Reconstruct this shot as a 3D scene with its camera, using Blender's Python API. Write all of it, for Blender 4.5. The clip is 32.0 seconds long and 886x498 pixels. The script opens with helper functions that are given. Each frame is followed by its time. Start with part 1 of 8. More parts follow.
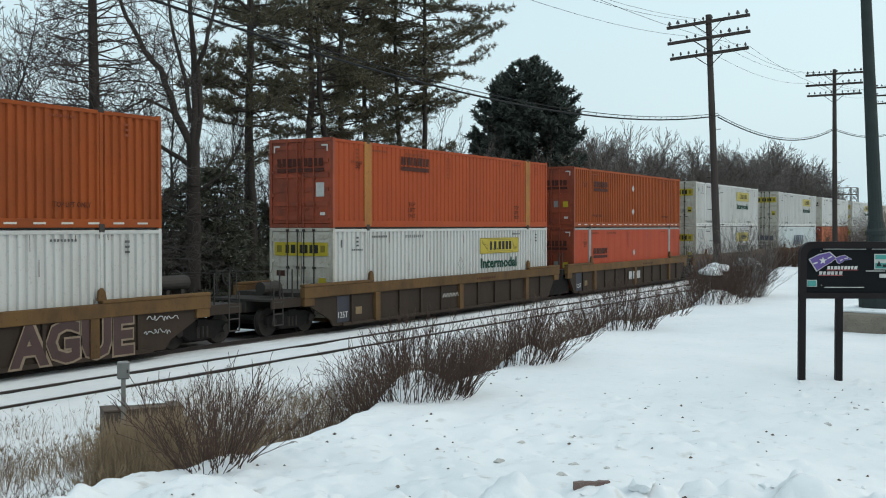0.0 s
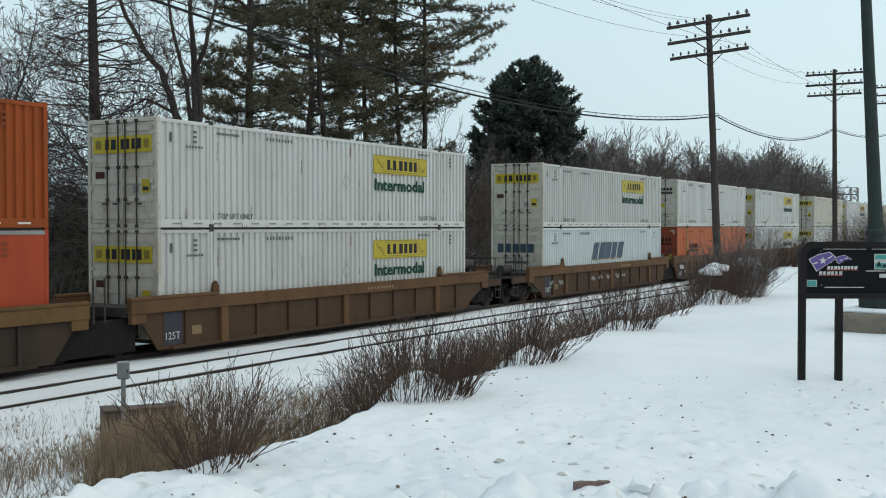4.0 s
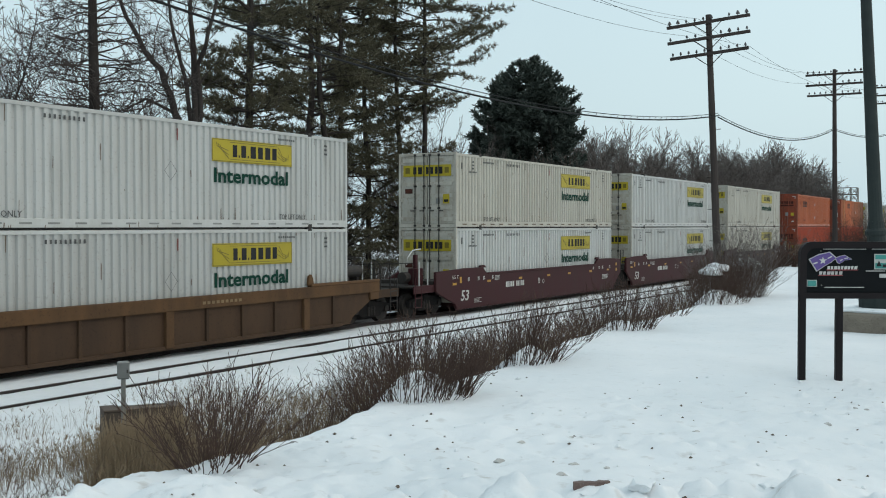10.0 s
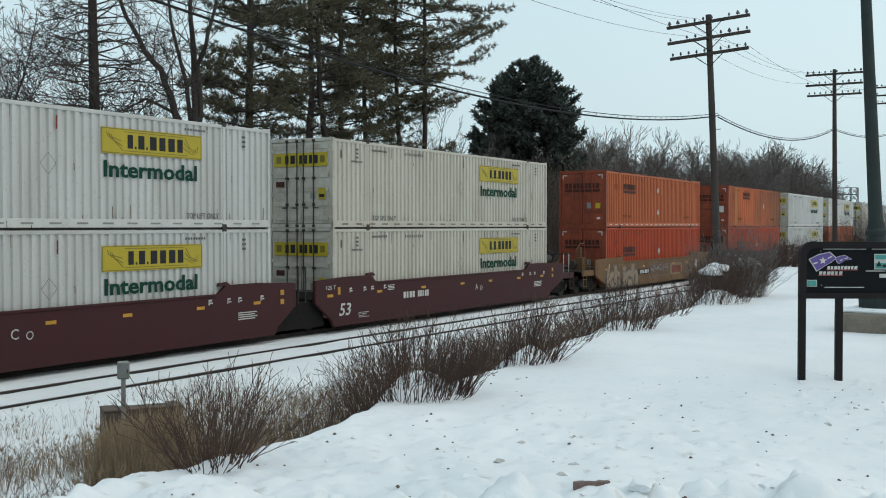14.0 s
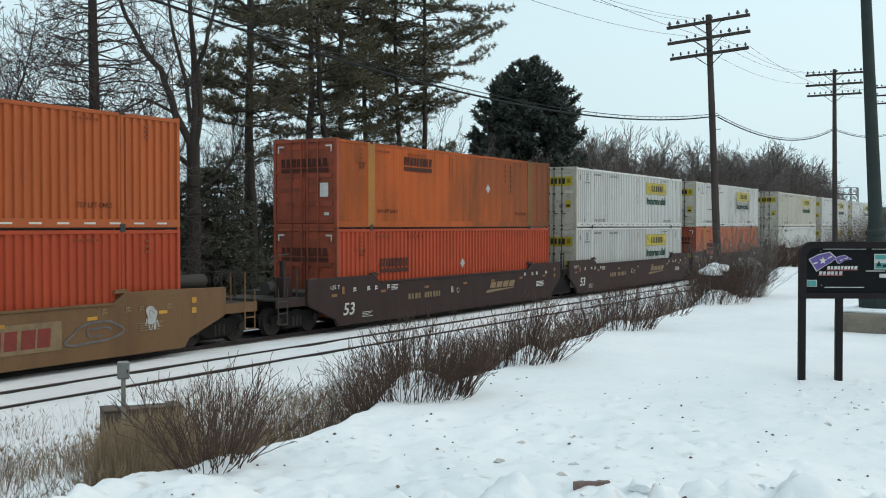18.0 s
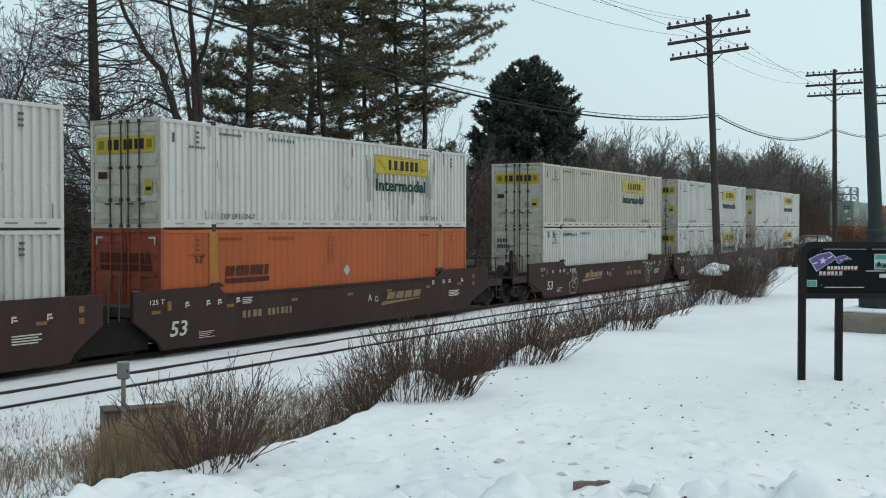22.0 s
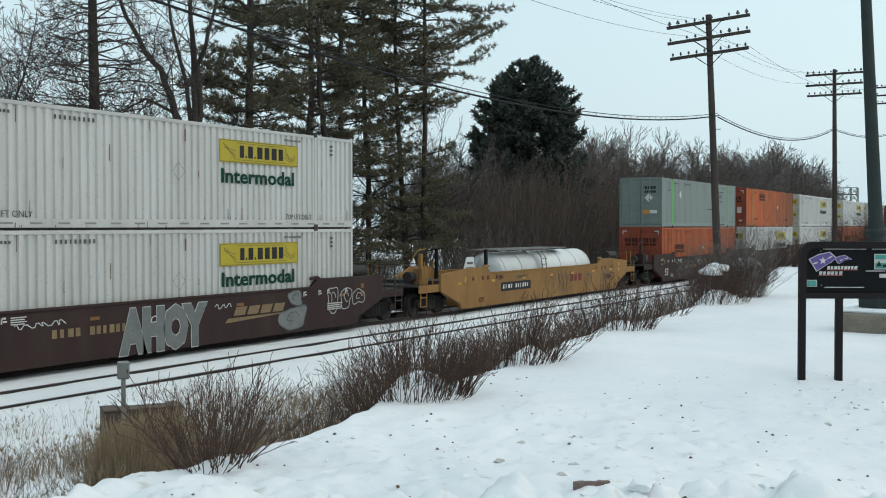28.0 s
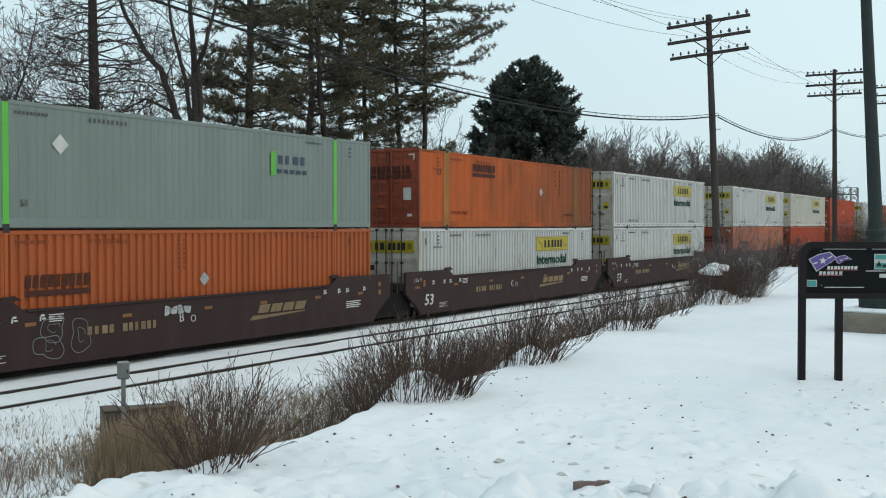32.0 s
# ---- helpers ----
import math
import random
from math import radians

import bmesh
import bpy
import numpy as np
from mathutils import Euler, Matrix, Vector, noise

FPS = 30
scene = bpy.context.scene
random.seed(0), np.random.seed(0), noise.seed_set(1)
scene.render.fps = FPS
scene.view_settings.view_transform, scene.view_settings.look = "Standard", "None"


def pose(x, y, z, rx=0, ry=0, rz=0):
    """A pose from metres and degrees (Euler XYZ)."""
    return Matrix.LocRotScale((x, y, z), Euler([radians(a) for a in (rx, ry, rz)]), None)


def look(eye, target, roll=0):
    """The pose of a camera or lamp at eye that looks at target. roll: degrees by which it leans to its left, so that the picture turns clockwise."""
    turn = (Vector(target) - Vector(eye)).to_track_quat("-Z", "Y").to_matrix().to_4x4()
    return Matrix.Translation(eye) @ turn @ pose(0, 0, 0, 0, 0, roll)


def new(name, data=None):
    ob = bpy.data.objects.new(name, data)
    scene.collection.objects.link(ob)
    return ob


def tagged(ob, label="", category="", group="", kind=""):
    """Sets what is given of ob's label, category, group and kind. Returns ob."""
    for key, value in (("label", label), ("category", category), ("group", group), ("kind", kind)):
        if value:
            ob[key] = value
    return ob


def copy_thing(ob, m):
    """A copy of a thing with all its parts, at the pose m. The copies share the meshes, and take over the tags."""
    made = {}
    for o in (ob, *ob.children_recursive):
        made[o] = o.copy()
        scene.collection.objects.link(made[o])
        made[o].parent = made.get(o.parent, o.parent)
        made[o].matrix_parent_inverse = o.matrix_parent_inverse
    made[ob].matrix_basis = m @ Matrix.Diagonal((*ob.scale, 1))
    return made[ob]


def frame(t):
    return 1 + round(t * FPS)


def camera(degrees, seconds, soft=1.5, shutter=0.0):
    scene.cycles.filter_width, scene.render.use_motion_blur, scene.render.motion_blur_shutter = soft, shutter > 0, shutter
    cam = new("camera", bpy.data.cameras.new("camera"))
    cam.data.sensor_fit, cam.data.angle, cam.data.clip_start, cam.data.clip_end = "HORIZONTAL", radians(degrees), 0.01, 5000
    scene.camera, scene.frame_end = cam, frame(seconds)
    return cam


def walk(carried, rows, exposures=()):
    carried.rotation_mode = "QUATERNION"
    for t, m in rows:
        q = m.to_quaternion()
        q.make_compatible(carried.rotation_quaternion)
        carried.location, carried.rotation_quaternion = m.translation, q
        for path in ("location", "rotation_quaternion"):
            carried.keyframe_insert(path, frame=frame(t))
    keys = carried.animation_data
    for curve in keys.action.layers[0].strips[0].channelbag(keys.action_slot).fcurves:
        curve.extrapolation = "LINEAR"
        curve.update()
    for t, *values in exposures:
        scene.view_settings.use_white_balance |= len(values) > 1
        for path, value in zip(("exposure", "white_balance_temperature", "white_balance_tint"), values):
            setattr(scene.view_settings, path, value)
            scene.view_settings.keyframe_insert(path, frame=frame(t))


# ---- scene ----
cam = camera(45.28, 32.0, soft=1.05)
EYE = (0.0, 0.0, 3.318)
YAW, PITCH = radians(59.556), radians(-1.256)
AIM = (EYE[0] + math.sin(YAW) * math.cos(PITCH), EYE[1] + math.cos(YAW) * math.cos(PITCH), EYE[2] + math.sin(PITCH))
walk(cam, [(0.0, look(EYE, AIM, 0.0)), (32.0, look(EYE, AIM, 0.0))], exposures=[(0.0, 0.12), (3.0, 0.10), (6.0, -0.04), (10.0, 0.0), (13.0, 0.0), (17.0, 0.17), (20.0, 0.13), (24.0, -0.04), (26.0, 0.02), (28.0, 0.10), (29.5, 0.12), (31.0, 0.10), (32.0, 0.10)])

# ---------------------------------------------------------------- light
world = bpy.data.worlds.new("overcast")
scene.world = world
world.use_nodes = True
wn, wl = world.node_tree.nodes, world.node_tree.links
sky = wn.new("ShaderNodeTexSky")
sky.sky_type, sky.sun_disc = "NISHITA", False
sky.sun_elevation, sky.sun_rotation = radians(38), radians(150)
sky.dust_density, sky.air_density = 6.0, 1.5
tc = wn.new("ShaderNodeTexCoord")
cloud = wn.new("ShaderNodeTexNoise")
cloud.inputs["Scale"].default_value, cloud.inputs["Detail"].default_value = 1.6, 4
ramp = wn.new("ShaderNodeValToRGB")
ramp.color_ramp.elements[0].position, ramp.color_ramp.elements[1].position = 0.3, 0.75
ramp.color_ramp.elements[0].color = (0.525, 0.675, 0.735, 1)
ramp.color_ramp.elements[1].color = (0.575, 0.735, 0.79, 1)
mixn = wn.new("ShaderNodeMix")
mixn.data_type, mixn.blend_type = "RGBA", "ADD"
mixn.inputs[0].default_value = 0.03
wl.new(tc.outputs["Generated"], cloud.inputs["Vector"])
wl.new(cloud.outputs["Fac"], ramp.inputs[0])
wl.new(ramp.outputs[0], mixn.inputs[6])
wl.new(sky.outputs[0], mixn.inputs[7])
wl.new(mixn.outputs[2], wn["Background"].inputs[0])
wn["Background"].inputs[1].default_value = 1.0

sun_data = bpy.data.lights.new("sun", "SUN")
sun_data.energy, sun_data.angle, sun_data.color = 0.5, radians(50), (1.0, 0.97, 0.93)
sun = new("sun", sun_data)
sun.matrix_world = look((0, 0, 50), (0 + 14, 50 * 0.6, 0))


# ---------------------------------------------------------------- mesh helpers
class Geo:
    """Collects faces for one mesh."""

    def __init__(self):
        self.v, self.f = [], []

    def add(self, verts, faces):
        n = len(self.v)
        self.v.extend(verts)
        self.f.extend([tuple(i + n for i in q) for q in faces])
        return self

    def box(self, x0, x1, y0, y1, z0, z1):
        return self.add([(x0, y0, z0), (x1, y0, z0), (x1, y1, z0), (x0, y1, z0), (x0, y0, z1), (x1, y0, z1), (x1, y1, z1), (x0, y1, z1)],
                        [(0, 3, 2, 1), (4, 5, 6, 7), (0, 1, 5, 4), (1, 2, 6, 5), (2, 3, 7, 6), (3, 0, 4, 7)])

    def prism(self, poly, y0, y1):
        """A polygon in x and z, counter-clockwise as seen from -y, from y0 to y1."""
        n = len(poly)
        verts = [(x, y0, z) for x, z in poly] + [(x, y1, z) for x, z in poly]
        faces = [tuple(range(n)), tuple(range(2 * n - 1, n - 1, -1))]
        faces += [(i, i + n, (i + 1) % n + n, (i + 1) % n) for i in range(n)]
        return self.add(verts, faces)

    def tube(self, p0, p1, r0, r1=None, n=8, caps=True):
        r1 = r0 if r1 is None else r1
        p0, p1 = Vector(p0), Vector(p1)
        d = (p1 - p0).normalized()
        a = d.cross(Vector((0, 0, 1)) if abs(d.z) < 0.9 else Vector((1, 0, 0))).normalized()
        b = d.cross(a)
        ring = [(math.cos(2 * math.pi * k / n), math.sin(2 * math.pi * k / n)) for k in range(n)]
        verts = [tuple(p0 + (a * c + b * s) * r0) for c, s in ring] + [tuple(p1 + (a * c + b * s) * r1) for c, s in ring]
        faces = [(k, (k + 1) % n, (k + 1) % n + n, k + n) for k in range(n)]
        if caps:
            faces += [tuple(range(n - 1, -1, -1)), tuple(range(n, 2 * n))]
        return self.add(verts, faces)

    def path(self, pts, r, n=6):
        """A bent rod along points, one closed skin."""
        pts = [Vector(p) for p in pts]
        m = len(pts)
        rings = []
        for i, p in enumerate(pts):
            d = (pts[min(m - 1, i + 1)] - pts[max(0, i - 1)])
            d = d.normalized() if d.length > 1e-6 else Vector((0, 0, 1))
            a = d.cross(Vector((0, 0, 1)) if abs(d.z) < 0.9 else Vector((1, 0, 0))).normalized()
            b = d.cross(a)
            rings += [tuple(p + (a * math.cos(2 * math.pi * k / n) + b * math.sin(2 * math.pi * k / n)) * r) for k in range(n)]
        faces = [(i * n + k, i * n + (k + 1) % n, (i + 1) * n + (k + 1) % n, (i + 1) * n + k) for i in range(m - 1) for k in range(n)]
        faces += [tuple(range(n - 1, -1, -1)), tuple(range((m - 1) * n, m * n))]
        return self.add(rings, faces)

    def lathe(self, prof, n=12):
        """An upright body of (z, radius) pairs."""
        rings = [(r * math.cos(2 * math.pi * k / n), r * math.sin(2 * math.pi * k / n), z) for z, r in prof for k in range(n)]
        m = len(prof)
        faces = [(i * n + k, i * n + (k + 1) % n, (i + 1) * n + (k + 1) % n, (i + 1) * n + k) for i in range(m - 1) for k in range(n)]
        faces += [tuple(range(n - 1, -1, -1)), tuple(range((m - 1) * n, m * n))]
        return self.add(rings, faces)

    def mesh(self, name, material, bevel=0.0, smooth=False):
        me = bpy.data.meshes.new(name)
        me.from_pydata(self.v, [], self.f)
        if bevel:
            bm = bmesh.new()
            bm.from_mesh(me)
            edges = [e for e in bm.edges if e.is_manifold and e.calc_face_angle(0) > 0.6]
            bmesh.ops.bevel(bm, geom=edges, offset=bevel, segments=1, affect="EDGES", clamp_overlap=True)
            bm.to_mesh(me)
            bm.free()
        me.materials.append(material)
        if smooth:
            me.polygons.foreach_set("use_smooth", [True] * len(me.polygons))
        me.update()
        return me


def fast_mesh(name, verts, faces, material, smooth=False):
    """A mesh from arrays: verts (n, 3), faces (m, 3 or 4)."""
    me = bpy.data.meshes.new(name)
    k = faces.shape[1]
    me.vertices.add(len(verts))
    me.vertices.foreach_set("co", np.ascontiguousarray(verts, dtype=np.float32).ravel())
    me.loops.add(faces.size)
    me.loops.foreach_set("vertex_index", np.ascontiguousarray(faces, dtype=np.int32).ravel())
    me.polygons.add(len(faces))
    me.polygons.foreach_set("loop_start", np.arange(0, faces.size, k, dtype=np.int32))
    if smooth:
        me.polygons.foreach_set("use_smooth", np.ones(len(faces), dtype=bool))
    me.materials.append(material)
    me.update(calc_edges=True)
    return me


def part(name, geo, material, parent, label="", bevel=0.0, smooth=False):
    """One mesh object under a thing or a part."""
    ob = new(name, geo.mesh(name, material, bevel, smooth) if isinstance(geo, Geo) else geo)
    ob.parent = parent
    if label:
        ob["label"] = label
    if name in FINE:
        ob["kind"] = "stuff"
    return ob


FINE = {"rust_staining", "grime_staining", "stencil_print", "marker_tape", "column_stencil", "dark_stencil", "lashing", "climbing_steps", "road_line", "rivets"}


def thing(name, label, category, m=None, group="", kind=""):
    ob = new(name)
    ob.empty_display_size = 0.2
    if m is not None:
        ob.matrix_world = m
    return tagged(ob, label, category, group, kind)


def text_mesh(body, height, material, width=None, bold=0.0, depth=0.002, slant=0.0):
    """Flat lettering in x and z that faces -y; starts at x = 0, base line at z = 0."""
    cu = bpy.data.curves.new("lettering", "FONT")
    cu.body, cu.size, cu.extrude, cu.offset = body, height / 0.72, depth, bold
    cu.resolution_u = 2
    ob = bpy.data.objects.new("lettering", cu)
    me = bpy.data.meshes.new_from_object(ob)
    bpy.data.objects.remove(ob)
    bpy.data.curves.remove(cu)
    co = np.empty(len(me.vertices) * 3, dtype=np.float32)
    me.vertices.foreach_get("co", co)
    co = co.reshape(-1, 3)
    co[:, 0] -= co[:, 0].min()
    sx = width / co[:, 0].max() if width else 1.0
    out = np.stack([co[:, 0] * sx + slant * co[:, 1], -co[:, 2], co[:, 1]], axis=1)
    me.vertices.foreach_set("co", out.ravel())
    me.materials.clear()
    me.materials.append(material)
    me.update()
    return me


# ---------------------------------------------------------------- materials
def nodes_of(name):
    m = bpy.data.materials.new(name)
    m.use_nodes = True
    return m, m.node_tree.nodes, m.node_tree.links, m.node_tree.nodes["Principled BSDF"]


def surface(name, base, second, third=None, scale=3.0, fine=40.0, rough=0.7, metal=0.0, amount=0.5, spots=0.0, streak=1.0, bump=0.15, vary=0.12, spec=0.4):
    """Painted or raw surface: base colour, a second one in large stains (drawn out upright by streak) and a third in small spots."""
    m, n, l, bsdf = nodes_of(name)
    geo = n.new("ShaderNodeTexCoord")
    info = n.new("ShaderNodeObjectInfo")
    off = n.new("ShaderNodeVectorMath")
    off.operation = "MULTIPLY_ADD"
    mul = n.new("ShaderNodeCombineXYZ")
    for k in range(3):
        l.new(info.outputs["Random"], mul.inputs[k])
    off.inputs[1].default_value = (37.0, 23.0, 11.0)
    l.new(mul.outputs[0], off.inputs[0])
    l.new(geo.outputs["Object"], off.inputs[2])
    mp = n.new("ShaderNodeMapping")
    mp.inputs["Scale"].default_value = (1, 1, 1.0 / streak)
    l.new(off.outputs[0], mp.inputs["Vector"])
    big = n.new("ShaderNodeTexNoise")
    big.inputs["Scale"].default_value, big.inputs["Detail"].default_value, big.inputs["Roughness"].default_value = scale, 6, 0.65
    l.new(mp.outputs[0], big.inputs["Vector"])
    small = n.new("ShaderNodeTexNoise")
    small.inputs["Scale"].default_value, small.inputs["Detail"].default_value = fine, 4
    l.new(off.outputs[0], small.inputs["Vector"])
    r1 = n.new("ShaderNodeMapRange")
    r1.inputs[1].default_value, r1.inputs[2].default_value = 0.42, 0.72
    r1.inputs[4].default_value = amount
    l.new(big.outputs["Fac"], r1.inputs[0])
    mix1 = n.new("ShaderNodeMix")
    mix1.data_type = "RGBA"
    mix1.inputs[6].default_value, mix1.inputs[7].default_value = (*base, 1), (*second, 1)
    l.new(r1.outputs[0], mix1.inputs[0])
    mix2 = n.new("ShaderNodeMix")
    mix2.data_type = "RGBA"
    r2 = n.new("ShaderNodeMapRange")
    r2.inputs[1].default_value, r2.inputs[2].default_value = 0.60, 0.70
    r2.inputs[4].default_value = spots
    l.new(small.outputs["Fac"], r2.inputs[0])
    l.new(r2.outputs[0], mix2.inputs[0])
    l.new(mix1.outputs[2], mix2.inputs[6])
    mix2.inputs[7].default_value = (*(third or second), 1)
    hsv = n.new("ShaderNodeHueSaturation")
    r3 = n.new("ShaderNodeMapRange")
    r3.inputs[3].default_value, r3.inputs[4].default_value = 1 - vary, 1 + vary
    l.new(info.outputs["Random"], r3.inputs[0])
    l.new(r3.outputs[0], hsv.inputs["Value"])
    l.new(mix2.outputs[2], hsv.inputs["Color"])
    l.new(hsv.outputs[0], bsdf.inputs["Base Color"])
    bsdf.inputs["Roughness"].default_value, bsdf.inputs["Metallic"].default_value = rough, metal
    bsdf.inputs["Specular IOR Level"].default_value = spec
    bp = n.new("ShaderNodeBump")
    bp.inputs["Strength"].default_value, bp.inputs["Distance"].default_value = bump, 0.02
    l.new(small.outputs["Fac"], bp.inputs["Height"])
    l.new(bp.outputs[0], bsdf.inputs["Normal"])
    return m


def snow_material(name, dirt, dirt_scale):
    m, n, l, bsdf = nodes_of(name)
    geo = n.new("ShaderNodeTexCoord")
    a = n.new("ShaderNodeTexNoise")
    a.inputs["Scale"].default_value, a.inputs["Detail"].default_value, a.inputs["Roughness"].default_value = 0.5, 6, 0.6
    b = n.new("ShaderNodeTexNoise")
    b.inputs["Scale"].default_value, b.inputs["Detail"].default_value, b.inputs["Roughness"].default_value = 9.0, 8, 0.7
    c = n.new("ShaderNodeTexNoise")
    c.inputs["Scale"].default_value, c.inputs["Detail"].default_value = dirt_scale, 5
    for t in (a, b, c):
        l.new(geo.outputs["Object"], t.inputs["Vector"])
    rp = n.new("ShaderNodeValToRGB")
    rp.color_ramp.elements[0].position, rp.color_ramp.elements[1].position = 0.3, 0.7
    rp.color_ramp.elements[0].color, rp.color_ramp.elements[1].color = (0.66, 0.685, 0.70, 1), (0.76, 0.765, 0.77, 1)
    l.new(a.outputs["Fac"], rp.inputs[0])
    mr = n.new("ShaderNodeMapRange")
    mr.inputs[1].default_value, mr.inputs[2].default_value, mr.inputs[4].default_value = 0.60, 0.74, dirt
    l.new(c.outputs["Fac"], mr.inputs[0])
    mx = n.new("ShaderNodeMix")
    mx.data_type = "RGBA"
    mx.inputs[7].default_value = (0.33, 0.29, 0.25, 1)
    dot = n.new("ShaderNodeVectorMath")
    dot.operation = "DOT_PRODUCT"
    dot.inputs[1].default_value = (math.sin(YAW), math.cos(YAW), 0)
    l.new(geo.outputs["Object"], dot.inputs[0])
    band = n.new("ShaderNodeMapRange")
    band.inputs[1].default_value, band.inputs[2].default_value = 11.0, 6.2
    band.inputs[3].default_value, band.inputs[4].default_value = 0.35, 1.0
    l.new(dot.outputs["Value"], band.inputs[0])
    mud = n.new("ShaderNodeMath")
    mud.operation = "MULTIPLY"
    l.new(mr.outputs[0], mud.inputs[0])
    l.new(band.outputs[0], mud.inputs[1])
    l.new(mud.outputs[0], mx.inputs[0])
    l.new(rp.outputs[0], mx.inputs[6])
    l.new(mx.outputs[2], bsdf.inputs["Base Color"])
    bsdf.inputs["Roughness"].default_value = 0.75
    bsdf.inputs["Specular IOR Level"].default_value = 0.25
    ad = n.new("ShaderNodeMath")
    ad.operation = "MULTIPLY_ADD"
    ad.inputs[1].default_value = 0.25
    l.new(b.outputs["Fac"], ad.inputs[0])
    l.new(a.outputs["Fac"], ad.inputs[2])
    bp = n.new("ShaderNodeBump")
    bp.inputs["Strength"].default_value, bp.inputs["Distance"].default_value = 0.5, 0.10
    l.new(ad.outputs[0], bp.inputs["Height"])
    l.new(bp.outputs[0], bsdf.inputs["Normal"])
    return m


SNOW = snow_material("snow", 0.45, 7.0)
WHITE = surface("white container paint", (0.450, 0.448, 0.432), (0.325, 0.310, 0.280), (0.15, 0.10, 0.07), 1.1, 14, 0.5, 0, 0.6, 0.22, 6.0, 0.05, 0.09)
WHITE_DOOR = surface("grimy white door paint", (0.44, 0.415, 0.36), (0.25, 0.205, 0.15), (0.12, 0.08, 0.055), 2.0, 12, 0.6, 0, 0.8, 0.4, 3.5, 0.08, 0.10)
CREAM = surface("aged cream container paint", (0.425, 0.400, 0.345), (0.29, 0.258, 0.21), (0.15, 0.105, 0.07), 1.3, 14, 0.55, 0, 0.6, 0.28, 6.0, 0.05, 0.06)
ICE_WHITE = surface("cool white container paint", (0.456, 0.495, 0.495), (0.326, 0.352, 0.345), (0.195, 0.169, 0.143), 1.2, 22, 0.5, 0, 0.45, 0.08, 5.0, 0.05, 0.05)
ORANGE = surface("orange container paint", (0.340, 0.078, 0.020), (0.235, 0.058, 0.019), (0.13, 0.045, 0.022), 0.7, 14, 0.55, 0, 0.75, 0.2, 3.0, 0.05, 0.08, 0.25)
ORANGE_RED = surface("red orange container paint", (0.345, 0.058, 0.026), (0.250, 0.045, 0.022), (0.12, 0.032, 0.018), 0.8, 14, 0.65, 0, 0.7, 0.2, 4.0, 0.05, 0.08, 0.12)
ORANGE_MID = surface("deep orange container paint", (0.300, 0.058, 0.020), (0.215, 0.045, 0.018), (0.12, 0.034, 0.018), 0.8, 14, 0.65, 0, 0.75, 0.2, 4.0, 0.05, 0.08, 0.12)
ORANGE_DARK = surface("dull brown orange container paint", (0.262, 0.060, 0.016), (0.170, 0.044, 0.015), (0.10, 0.036, 0.018), 0.7, 14, 0.65, 0, 0.85, 0.25, 3.0, 0.05, 0.05, 0.12)
ORANGE_DOOR = surface("grimy orange door paint", (0.240, 0.045, 0.017), (0.096, 0.027, 0.015), (0.054, 0.024, 0.015), 1.6, 25, 0.6, 0, 0.9, 0.35, 3.0, 0.08, 0.12)
GOLD = surface("faded gold post paint", (0.30, 0.130, 0.035), (0.20, 0.080, 0.028), (0.10, 0.044, 0.019), 1.5, 14, 0.65, 0, 0.9, 0.45, 3.0, 0.06, 0.06, 0.18)
ORANGE_OLD = surface("weathered brown orange paint", (0.375, 0.078, 0.015), (0.115, 0.038, 0.011), (0.08, 0.028, 0.013), 0.45, 10, 0.6, 0, 0.9, 0.3, 3.0, 0.05, 0.05, 0.15)
GOLD_SOILED = surface("gold post paint soiled at one end", (0.30, 0.130, 0.035), (0.20, 0.080, 0.028), (0.10, 0.044, 0.019), 1.5, 14, 0.65, 0, 0.9, 0.45, 3.0, 0.06, 0.06, 0.18)


def soil_end(m, x0, x1, colour, amount):
    """Exhaust grime over one end of a box: thickening from x0 to x1 along it, in cloudy upright streaks."""
    n, l = m.node_tree.nodes, m.node_tree.links
    bsdf = n["Principled BSDF"]
    old = bsdf.inputs["Base Color"].links[0].from_socket
    tc_ = n.new("ShaderNodeTexCoord")
    sep = n.new("ShaderNodeSeparateXYZ")
    l.new(tc_.outputs["Object"], sep.inputs[0])
    mp = n.new("ShaderNodeMapping")
    mp.inputs["Scale"].default_value = (1.6, 1.6, 0.35)
    l.new(tc_.outputs["Object"], mp.inputs["Vector"])
    streak = n.new("ShaderNodeTexNoise")
    streak.inputs["Scale"].default_value, streak.inputs["Detail"].default_value = 1.3, 6
    l.new(mp.outputs[0], streak.inputs["Vector"])
    shift = n.new("ShaderNodeMath")
    shift.operation = "MULTIPLY_ADD"
    shift.inputs[1].default_value = 5.0
    l.new(streak.outputs["Fac"], shift.inputs[0])
    l.new(sep.outputs["X"], shift.inputs[2])
    rng = n.new("ShaderNodeMapRange")
    rng.inputs[1].default_value, rng.inputs[2].default_value, rng.inputs[4].default_value = x0 + 2.5, x1 + 2.5, amount
    l.new(shift.outputs[0], rng.inputs[0])
    mix = n.new("ShaderNodeMix")
    mix.data_type = "RGBA"
    mix.inputs[7].default_value = (*colour, 1)
    l.new(rng.outputs[0], mix.inputs[0])
    l.new(old, mix.inputs[6])
    l.new(mix.outputs[2], bsdf.inputs["Base Color"])


